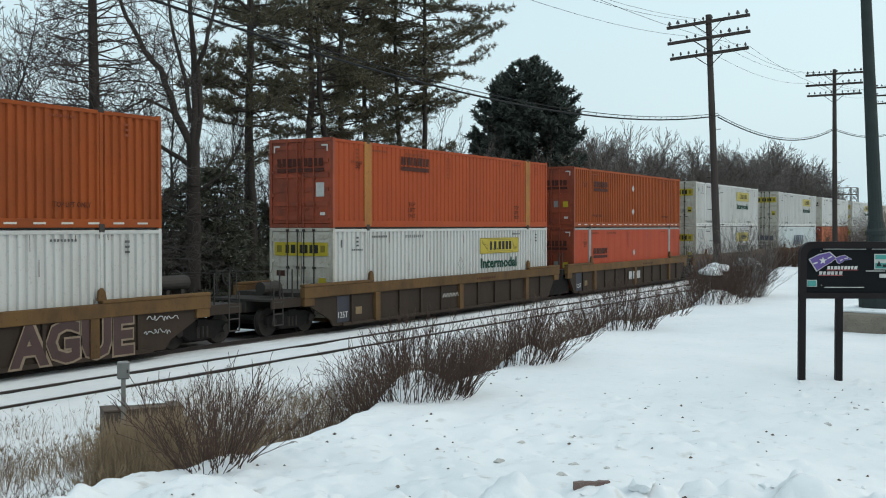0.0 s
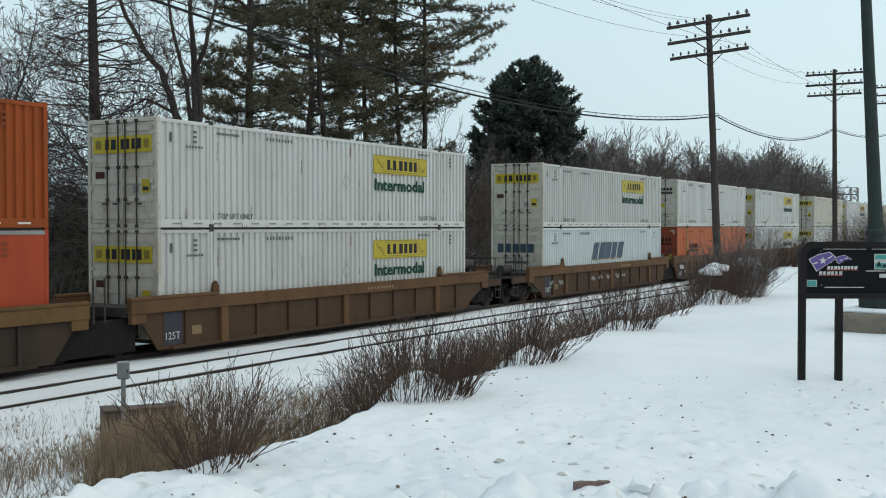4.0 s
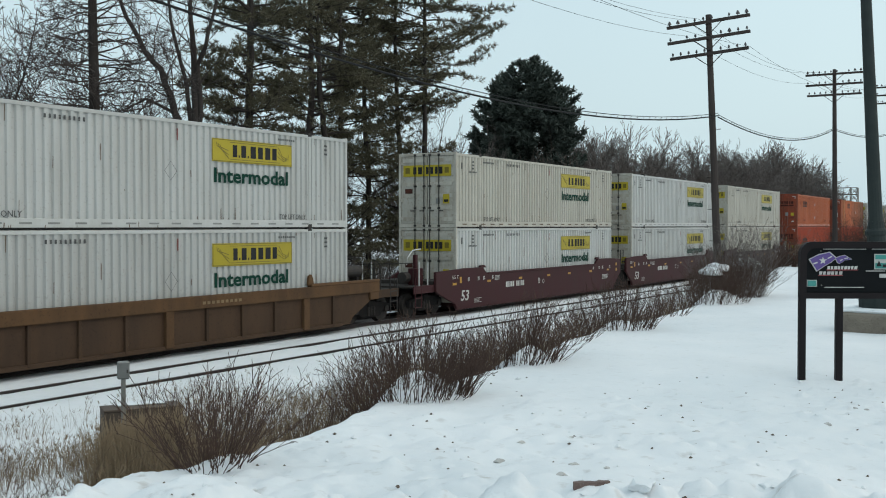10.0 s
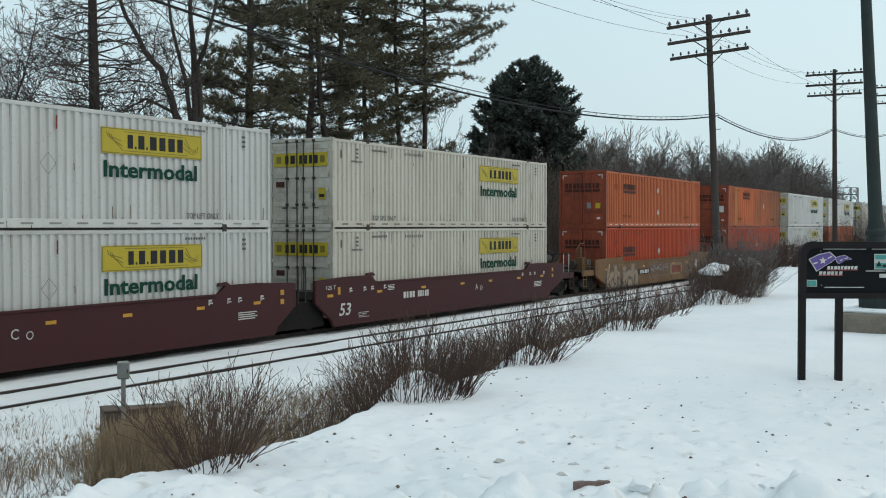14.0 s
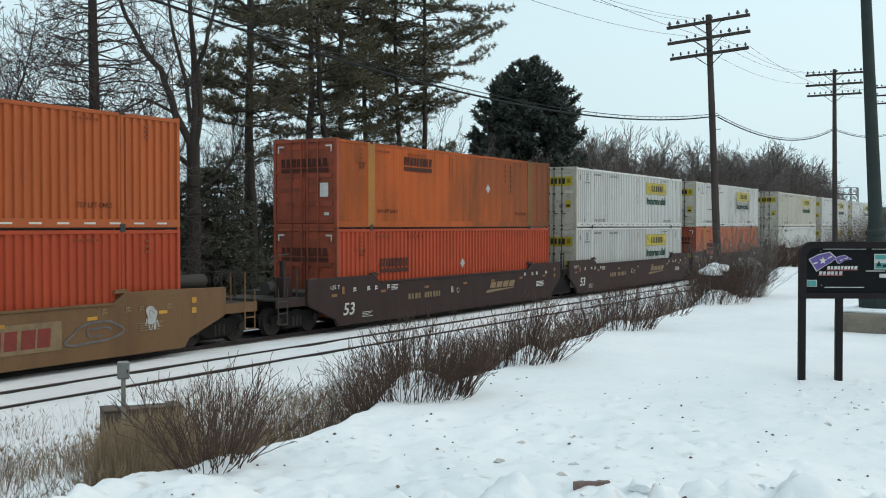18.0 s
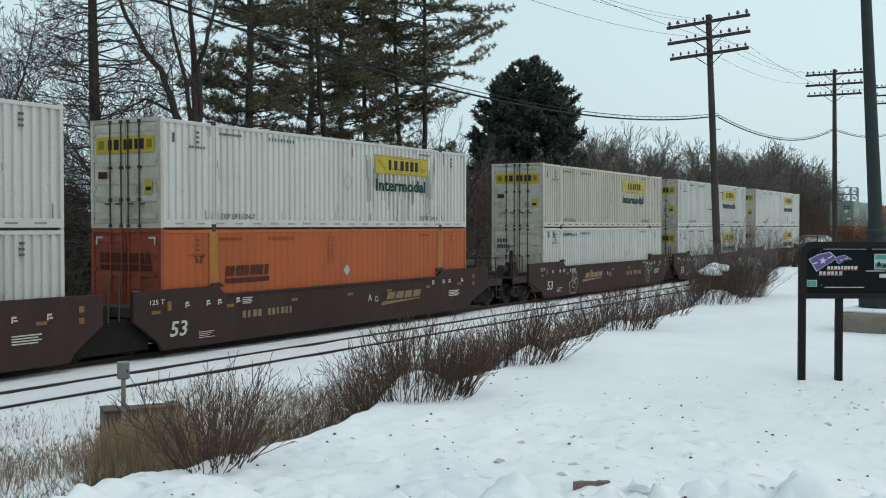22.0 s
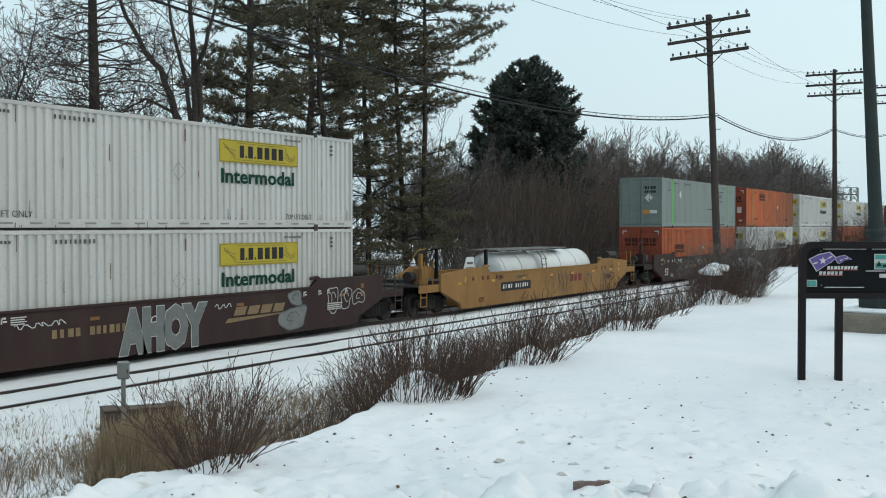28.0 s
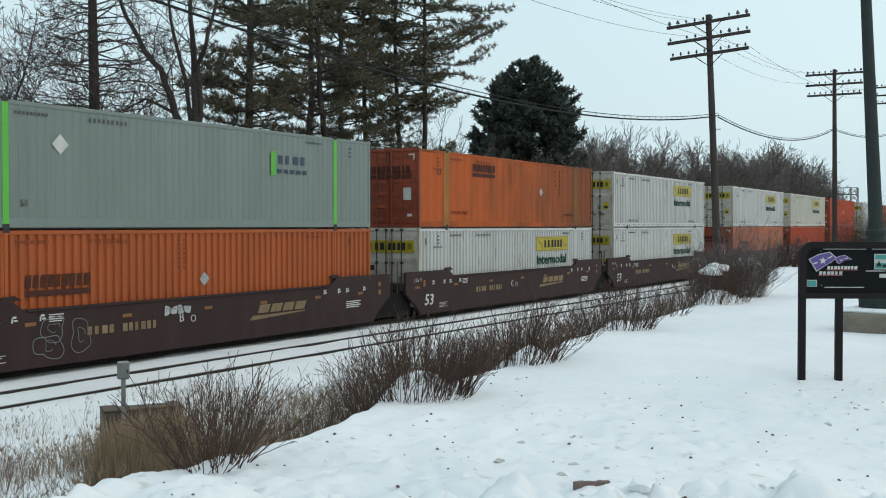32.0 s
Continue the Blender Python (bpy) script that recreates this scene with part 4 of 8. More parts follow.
STYLES = {
    "yb": style("white corrugated container with a yellow company board", WHITE, WHITE_DOOR, art_yellow_board, tape=GREY_POST, runs=11),
    "yc": style("dirty cream corrugated container with a yellow company board", CREAM, WHITE_DOOR, art_yellow_board, tape=RUST_RUN, runs=12),
    "or": style("orange corrugated container with dark company bars", ORANGE, ORANGE_DOOR, art_orange, tape=WHITE_LETTER, rod=ORANGE_DOOR),
    "og": style("weathered brown-orange container with gold lifting posts and dark bars", ORANGE_OLD, ORANGE_DOOR, art_orange_gold, post=GOLD_SOILED, post_w=0.42, pitch=0.55, depth=0.012, rod=ORANGE_DOOR),
    "ol": style("orange container with gold posts and low dark bars", ORANGE, ORANGE_DOOR, art_orange_low, post=GOLD, post_w=0.36, pitch=0.3, depth=0.012, rod=ORANGE_DOOR),
    "oq": style("orange corrugated container with low dark company bars", ORANGE, ORANGE_DOOR, art_orange_low, rod=ORANGE_DOOR),
    "ob": style("dull brown-orange corrugated container with dark company bars", ORANGE_DARK, ORANGE_DOOR, art_orange, tape=WHITE_LETTER, rod=ORANGE_DOOR),
    "yd": style("streaked dirty white container with a yellow company board", WHITE, WHITE_DOOR, art_streaked, tape=GREY_POST, runs=13),
    "rg": style("red-orange container with gold lifting posts", ORANGE_MID, ORANGE_DOOR, art_orange_top_lift, post=GOLD, post_w=0.42, pitch=0.28, depth=0.026, rod=ORANGE_DOOR),
    "rr": style("red-orange corrugated container with dark company bars", ORANGE_RED, ORANGE_DOOR, art_orange_low, rod=ORANGE_DOOR),
    "os": style("smooth red-orange container with grey lifting posts", ORANGE_RED, ORANGE_DOOR, art_orange_low, post=GREY_POST, post_w=0.30, pitch=0.9, depth=0.006, rod=ORANGE_DOOR, top_paint=GREY_POST),
    "sw": style("cool white container with slanted blue company bars", ICE_WHITE, WHITE_DOOR, art_swift),
    "pw": style("plain white corrugated container with a grey diamond plate", WHITE, WHITE_DOOR, art_plain_white, runs=14),
    "pr": style("plain white ribbed container with small stencils", WHITE, WHITE_DOOR, art_plain_ribbed, runs=15),
    "sg": style("grey-green container with bright green lifting posts", SAGE, SAGE, art_sage, post=LIME, post_w=0.17, pitch=0.25, depth=0.012, rod=GREY_POST),
}
MADE = {}
RIDERS = []  # things on the train: object, place along the train, height


def load_container(kind, s, z):
    if kind not in MADE:
        MADE[kind] = make_container(kind)
        ob = MADE[kind]
    else:
        ob = copy_thing(MADE[kind], pose(0, 0, 0))
    RIDERS.append((ob, s + HL, z))


# ---- well cars
WHEELS = []  # turning wheelsets: object and its place on the car
WHEEL_R = 0.42


def wheelset_mesh():
    """Two flanged wheels with dished plates, hubs and bolts on one axle, about its centre."""
    g = Geo()
    for y in (-0.755, 0.755):
        o = -1 if y < 0 else 1
        g.tube((0, y - 0.065, 0), (0, y + 0.065, 0), WHEEL_R, WHEEL_R, 20)
        g.tube((0, y - o * 0.065, 0), (0, y - o * 0.10, 0), 0.455, 0.455, 20)
        g.tube((0, y + o * 0.064, 0), (0, y + o * 0.10, 0), 0.15, 0.12, 12)
        for k in range(4):
            a = k * math.pi / 2
            p = (0.24 * math.cos(a), y + o * 0.06, 0.24 * math.sin(a))
            g.tube(p, (p[0], y + o * 0.082, p[2]), 0.045, 0.045, 6)
    g.tube((0, -0.755, 0), (0, 0.755, 0), 0.08, 0.08, 8)
    return g.mesh("wheelset", WHEEL)


WHEELSET = wheelset_mesh()


def make_wheelset(parent, x):
    ob = part("wheelset", WHEELSET, WHEEL, parent)
    WHEELS.append((ob, x))
    return ob


def make_truck(parent, x):
    """A two-axle truck: cast side frames with springs, bolster and wheelsets."""
    t = part("truck", Geo().box(x - 0.2, x + 0.2, -1.05, 1.05, 0.45, 0.78), TRUCK, parent, bevel=0.02)
    for y in (-1.02, 0.86):
        poly = [(x - 1.15, 0.36), (x - 0.75, 0.36), (x - 0.5, 0.20), (x + 0.5, 0.20), (x + 0.75, 0.36), (x + 1.15, 0.36), (x + 1.15, 0.60), (x + 0.6, 0.72), (x - 0.6, 0.72), (x - 1.15, 0.60)]
        part("side_frame", Geo().prism(poly, y, y + 0.16), TRUCK, t, bevel=0.02)
        for k in (-0.17, 0.0, 0.17):
            part("spring", Geo().tube((x + k, y + 0.02, 0.26), (x + k, y + 0.02, 0.56), 0.065, 0.065, 8), WHEEL, t)
        for k in (-0.9, 0.9):
            part("axle_box", Geo().tube((x + k, y - 0.06, 0.45), (x + k, y + 0.2, 0.45), 0.12, 0.12, 10), WHEEL, t)
    part("brake_rigging", Geo().box(x - 0.5, x + 0.5, -0.66, 0.66, 0.14, 0.44).box(x - 1.32, x + 1.32, -0.6, 0.6, 0.5, 0.66), TRUCK, t, bevel=0.02)
    for k in (-0.9, 0.9):
        make_wheelset(t, x + k)
    return t


def side_poly(x0, x1, top=1.43, high=1.67, low=0.10, steps=True, end=None):
    end = end or high
    """The outline of a well car's side plate."""
    a, b = -HL - 0.10, HL + 0.10
    pts = [(a + 0.05, low), (b - 0.05, low), (b + 0.12, 0.34), (x1 - 0.16, 0.80), (x1, 0.90), (x1, end)]
    if steps:
        pts += [(HL - 0.6, high), (HL - 2.0, high), (HL - 2.35, top), (-HL + 2.35, top), (-HL + 2.0, high), (-HL + 0.6, high)]
    pts += [(x0, end), (x0, 0.90), (x0 + 0.16, 0.80), (a - 0.12, 0.34)]
    return pts


def make_well_car(finish, left_end, right_end, marks):
    """One well unit; left_end and right_end: True where the car ends in a platform and a coupler."""
    F = FINISH[finish]
    c = thing("well_car", F["label"], "rail car", group="well cars of the train")
    x0 = -HL - (1.65 if left_end else 1.05)
    x1 = HL + (1.65 if right_end else 1.05)
    ribbed = F["ribbed"]
    top = 1.43
    high = 1.67 if not ribbed else 1.52
    for s in (-1, 1):
        y = s * 1.40 if s < 0 else 1.28
        if not ribbed:
            if s < 0:
                g = Geo().prism(side_poly(x0, x1, top, high, 0.10, True, F["end"]), y, y + 0.12)
            else:
                g = Geo().prism(side_poly(-HL - 0.95, HL + 0.95, top, high, 0.10, True, 1.2), y, y + 0.12)
            part("side_plate", g, F["paint"], c, bevel=0.012)
            part("top_chord", Geo().box(-HL + 2.4, HL - 2.4, y - 0.035 if s < 0 else y, y + (0.12 if s < 0 else 0.155), top - 0.05, top + 0.01), F["paint"], c, bevel=0.01)
        else:
            yo = y + (0.05 if s < 0 else 0.0)
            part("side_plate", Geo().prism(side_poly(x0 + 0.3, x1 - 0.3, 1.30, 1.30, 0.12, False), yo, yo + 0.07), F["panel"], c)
            part("top_chord", Geo().box(x0, x1, y - 0.05, y + 0.14, 1.09, 1.43), F["paint"], c, bevel=0.015)
            for xa, xb in ((x0, -HL + 2.1), (HL - 2.1, x1)):
                part("end_cover", Geo().box(xa, xb, y - 0.06, y + 0.15, 1.432, 1.52), F["paint"], c, bevel=0.02)
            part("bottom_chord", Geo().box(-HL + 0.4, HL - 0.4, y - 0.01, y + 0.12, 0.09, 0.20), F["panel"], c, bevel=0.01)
            n = 11
            for k in range(n):
                x = -HL + 0.9 + k * (CL - 1.8) / (n - 1)
                big = k in (1, 5, 9)
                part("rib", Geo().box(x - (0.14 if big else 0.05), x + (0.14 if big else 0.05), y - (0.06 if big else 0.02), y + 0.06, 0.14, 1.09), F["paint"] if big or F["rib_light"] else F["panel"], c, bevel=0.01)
            for x, w in ((x0 + 0.02, 0.5), (x1 - 0.52, 0.5)):
                part("end_casting", Geo().box(x, x + w, y - 0.03, y + 0.12, 0.85, 1.10), F["paint"], c, bevel=0.015)
    for k in range(9):
        x = -HL + 0.8 + k * (CL - 1.6) / 8
        part("cross_bearer", Geo().box(x - 0.12, x + 0.12, -1.28, 1.28, 0.16, 0.342), F["paint"], c)
    # container guides on the near edge
    for x in (-HL + 2.05, HL - 2.05):
        part("guide", Geo().prism([(x - 0.14, high - 0.02), (x + 0.14, high - 0.02), (x + 0.10, high + 0.18), (x + 0.02, high + 0.30), (x - 0.09, high + 0.24)] if ribbed else [(x - 0.30, high - 0.02), (x + 0.26, high - 0.02), (x + 0.06, high + 0.09), (x - 0.24, high + 0.07)], -1.40, -1.31), F["paint"], c, bevel=0.01)
    for end, sgn, here in ((left_end, -1, x0), (right_end, 1, x1)):
        xa, xb = sorted((sgn * (HL + 0.15), here))
        part("end_deck", Geo().box(xa, xb, -1.26, 1.26, 1.02, 1.16), STEEL_DARK, c)
        part("bolster", Geo().box(xa, xb, -0.45, 0.45, 0.72, 1.02), TRUCK, c)
        part("end_bulkhead", Geo().box(xa, xb - 0.2 if sgn > 0 else xb, -1.26, 1.26, 1.16, 1.26), STEEL_DARK, c)
        if end:
            tx = sgn * (HL + 1.75)
            make_truck(c, tx)
            xe = sgn * (HL + 3.05)
            pa, pb = sorted((here, xe))
            part("end_sill", Geo().box(pa, pb, -0.32, 0.32, 0.72, 1.06), STEEL_DARK, c, bevel=0.02)
            part("end_platform", Geo().box(pa, pb, -1.25, 1.25, 1.07, 1.13), STEEL_DARK, c)
            ca, cb = sorted((xe, sgn * (HL + 3.58)))
            part("coupler", Geo().box(ca, cb, -0.12, 0.12, 0.76, 0.98).box(min(cb, ca) if sgn < 0 else cb - 0.28, (ca + 0.28) if sgn < 0 else cb, -0.2, 0.2, 0.70, 1.02), TRUCK, c, bevel=0.03)
            part("side_sill", Geo().box(pa, pb, -1.31, -1.25, 0.86, 1.14), F["panel"], c, bevel=0.01)
            if sgn < 0 and not ribbed:
                part("brake_stand", Geo().box(here - 0.62, here - 0.18, -0.95, -0.55, 1.13, 1.75).box(here - 0.5, here - 0.34, -0.82, -0.68, 1.74, 2.25), F["paint"], c, bevel=0.02)
                part("grab_rail", Geo().path([(here - 1.25, -0.9, 1.9), (here - 1.2, -0.9, 2.15), (here - 0.85, -0.9, 2.42), (here - 0.3, -0.9, 2.46)], 0.022), F["rail"], c)
            for k, xx in enumerate((0.35, 0.95)):
                xr = here + sgn * xx
                part("handrail", Geo().tube((xr, -1.24, 1.13), (xr, -1.24, 2.0), 0.024), F["rail"], c)
                part("handrail", Geo().tube((xr, 1.24, 1.13), (xr, 1.24, 2.0), 0.024), F["rail"], c)
            ladder = Geo()
            xl = xe - sgn * 0.1
            for q in (0.0, -sgn * 0.42):
                ladder.tube((xl + q, -1.3, 0.35), (xl + q, -1.3, 1.45), 0.022)
            for z in (0.37, 0.7, 1.05):
                ladder.tube((xl, -1.3, z), (xl - sgn * 0.42, -1.3, z), 0.02)
            part("ladder", ladder, F["rail"] if F["rail"] is not WHITE_LETTER else F["paint"], c)
            part("crossover_rail", Geo().path([(xl, -1.2, 1.13), (xl, -1.2, 1.95), (xl, 1.2, 1.95), (xl, 1.2, 1.13)], 0.015), STEEL_DARK, c)
            tank = Geo().tube((sgn * (HL + 0.4), -0.7, 1.78), (sgn * (HL + 1.45), -0.7, 1.78), 0.2, 0.2, 16) if sgn > 0 else Geo().tube((here + sgn * 0.15, -0.5, 1.42), (here + sgn * 0.95, -0.5, 1.42), 0.2, 0.2, 14)
            part("air_tank", tank, STEEL_DARK, c, smooth=False)
            if sgn > 0:
                for xb_ in (HL + 0.6, HL + 1.15):
                    part("tank_bracket", Geo().box(xb_, xb_ + 0.12, -0.85, -0.5, 1.13, 1.6), STEEL_DARK, c)
            hub = Vector((here + sgn * 0.9, 0.75, 1.75))
            wheel = Geo()
            ring = [(hub.x, hub.y + 0.28 * math.cos(q * math.pi / 6), hub.z + 0.28 * math.sin(q * math.pi / 6)) for q in range(13)]
            wheel.path(ring, 0.02)
            for q in (0, 3, 6, 9):
                wheel.tube(hub, ring[q], 0.015, n=5)
            wheel.tube((hub.x, hub.y, 1.13), hub, 0.04)
            part("brake_wheel", wheel, STEEL_DARK, c)
        elif sgn > 0:
            make_truck(c, HL + 1.55)
            # Bolster plate carried low as a dark sheet for the shade between units.
            part("bolster_plate", Geo().prism([(HL + 0.30, 0.15), (HL + 2.75, 0.15), (HL + 2.7, 1.0), (HL + 0.35, 1.0)], -1.17, -1.10), TRUCK, c, bevel=0.02)
            part("hose_box", Geo().box(HL + 1.1, HL + 1.45, -1.2, 1.2, 0.82, 1.35), TRUCK, c, bevel=0.02)
            part("end_ladder", Geo().path([(HL + 1.25, -1.33, 0.95), (HL + 1.25, -1.33, 2.05), (HL + 1.6, -1.33, 2.05), (HL + 1.6, -1.33, 0.95)], 0.025), STEEL_DARK, c)
    MARKS[marks](c, F)
    return c


NY = -1.412


def bars(polys, y, material, parent):
    """Plain bars, one a letter, each a part."""
    for q in polys:
        part("letter_bar", decal([q], y), material, parent)


def fat_word(body, x, z, h, w, fill, edge, parent, rim=0.05, fat=0.03, label=""):
    """Sprayed block letters: an outline with the filled letters on it."""
    back = part("graffiti", text_mesh(body, h, edge, w + 2 * rim, fat + rim), edge, parent, label or "sprayed block letters with a contrasting outline")
    back.location = (x - rim, NY - 0.001, z)
    face = part("fill", text_mesh(body, h, fill, w, fat), fill, back)
    face.location = (rim, -0.006, 0.0)
    return back


def tag_marks(parent, material, rng, x, z, w, h, n=3, thick=0.03):
    """A quick sprayed tag: a few joined zigzag strokes, one part."""
    pts = [(x, z)]
    for k in range(3 * n):
        u = (k + 1) / (3 * n)
        pts.append((x + w * u + rng.uniform(-0.10, 0.06) * w, z + h * (rng.uniform(-0.5, -0.2) if k % 2 else rng.uniform(0.2, 0.5))))
    soft = [pts[0]]
    for p, q in zip(pts, pts[1:]):
        soft += [((3 * p[0] + q[0]) / 4, (3 * p[1] + q[1]) / 4), ((p[0] + 3 * q[0]) / 4, (p[1] + 3 * q[1]) / 4)]
    return part("graffiti", decal(stroke(soft, thick), NY - 0.003), material, parent, "thin sprayed scribble")


def ring_marks(parent, material, rng, x, z, w, h, thick=0.03):
    """One sprayed outline shape with a loop in it."""
    g = part("graffiti", decal(stroke(bubble(rng, x, z, w, h), thick), NY - 0.003), material, parent, "sprayed outline shape")
    part("loop", decal(stroke(bubble(rng, x + 0.04 * w, z + 0.05 * h, 0.4 * w, 0.42 * h)[:22], 0.8 * thick), NY - 0.006), material, g)
    return g


def blob_marks(parent, fill, edge, rng, x, z, w, h, thick=0.035):
    """One filled sprayed shape with its outline."""
    pts = bubble(rng, x, z, w, h)
    g = part("graffiti", decal([pts[:-1]], NY - 0.002), fill, parent, "filled sprayed shape")
    part("outline", decal(stroke(pts, thick), NY - 0.007), edge, g)
    part("loop", decal(stroke(bubble(rng, x, z + 0.05 * h, 0.4 * w, 0.4 * h)[:20], 0.8 * thick), NY - 0.007), edge, g)
    return g


def mark_small(c, F):
    """The little white stencil flags and amber reflectors along a side."""
    g = []
    for x in (-HL + 0.75, -HL + 1.55, -HL + 2.0, -HL + 2.75, HL - 2.75, HL - 2.0, HL - 1.55, HL - 0.6):
        g += [rect(x, x + 0.13, 1.26, 1.31), rect(x, x + 0.04, 1.16, 1.31), rect(x + 0.06, x + 0.16, 1.19, 1.23)]
    for k in range(4):
        g.append(rect(-HL + 3.0, -HL + 3.42 - 0.05 * (k % 2), 1.27 - 0.05 * k, 1.295 - 0.05 * k))
        g.append(rect(HL - 1.55, HL - 0.75 - 0.1 * (k % 2), 0.85 - 0.06 * k, 0.88 - 0.06 * k))
        g.append(rect(-HL + 1.25, -HL + 1.85 - 0.1 * (k % 3), 0.46 - 0.05 * k, 0.475 - 0.05 * k))
    part("stencil_print", decal(g, NY), F["ink"], c)
    r = []
    for x in (-HL + 2.35, -HL + 5.2, 0.0, 2.3, HL - 3.2, HL - 0.9, -HL - 0.45):
        r.append(rect(x, x + 0.30, 1.06, 1.145))
    for q in r:
        part("reflector", decal([q], NY), F["amber"], c)
    for q in (rect(HL + 0.30, HL + 0.46, 1.27, 1.42), rect(HL + 0.30, HL + 0.46, 1.0, 1.15), rect(-HL + 0.10, -HL + 0.24, 1.12, 1.36)):
        part("yellow_plate", decal([q], NY - 0.002), F["amber"], c)


def mark_smooth(c, F, letter="C", logo=True, graffiti=0):
    mark_small(c, F)
    lx_ = 7.15 if letter in "BC" else 9.25
    nx_, gx_ = (4.1, 9.9) if letter in "BC" else (3.0, 10.0)
    if graffiti == 2:
        lx_, nx_, gx_ = 7.4, 10.2, 4.2
    place_text("lettering", "53", -HL + 0.18, 0.44, 0.40, F["ink"], c, 0.60, y=NY, bold=0.008, slant=0.2)
    place_text("lettering", "125 T", -HL - 0.50, 1.30, 0.13, F["ink"], c, 0.5, y=NY)
    place_text("lettering", letter, -HL + lx_, 0.80, 0.24, F["ink"], c, y=NY)
    part("unit_plate", decal(stroke([(-HL + lx_ + 0.5 + 0.085 * math.cos(k * math.pi / 8), 0.86 + 0.085 * math.sin(k * math.pi / 8)) for k in range(17)], 0.02), NY), F["ink"], c)
    if logo:
        xa = -HL + gx_ + 0.35
        part("company_logo", decal([rect(xa + k * 0.56, xa + k * 0.56 + 0.47, 0.80, 1.04, 0.12) for k in range(4)] + [[(xa - 0.35, 0.62), (xa - 0.15, 0.62), (xa + 2.2, 0.73), (xa + 2.2, 0.76), (xa - 0.22, 0.74)]], NY), BUFF, c, "faded buff slanted bars of a company mark")
        bars(letter_bars(-HL + nx_, -HL + nx_ + 0.9, 0.72, 0.92, 4, 0, 0.25) + letter_bars(-HL + nx_ + 1.1, -HL + nx_ + 2.3, 0.72, 0.92, 6, 0, 0.25, 3), NY, F["ink2"], c)
    else:
        bars(letter_bars(-HL + 4.0, -HL + 4.8, 0.78, 1.0, 4, 0, 0.2) + letter_bars(-HL + 4.95, -HL + 5.75, 0.78, 1.0, 5, 0, 0.25, 3), NY, F["ink"], c)
    if graffiti:
        scrawl(c, graffiti)


def bubble(rng, x, z, w, h):
    """One rounded outline letter of spray paint."""
    ph = [rng.uniform(0, 6.28) for _ in range(3)]
    pts = []
    for k in range(27):
        a = 2 * math.pi * k / 26
        q = 1 + 0.16 * math.sin(2 * a + ph[0]) + 0.12 * math.sin(3 * a + ph[1]) + 0.06 * math.sin(5 * a + ph[2])
        c, d = math.cos(a), math.sin(a)
        pts.append((x + w * 0.5 * q * math.copysign(abs(c) ** 0.75, c), z + h * 0.46 * q * math.copysign(abs(d) ** 0.75, d)))
    pts[-1] = pts[0]
    return pts


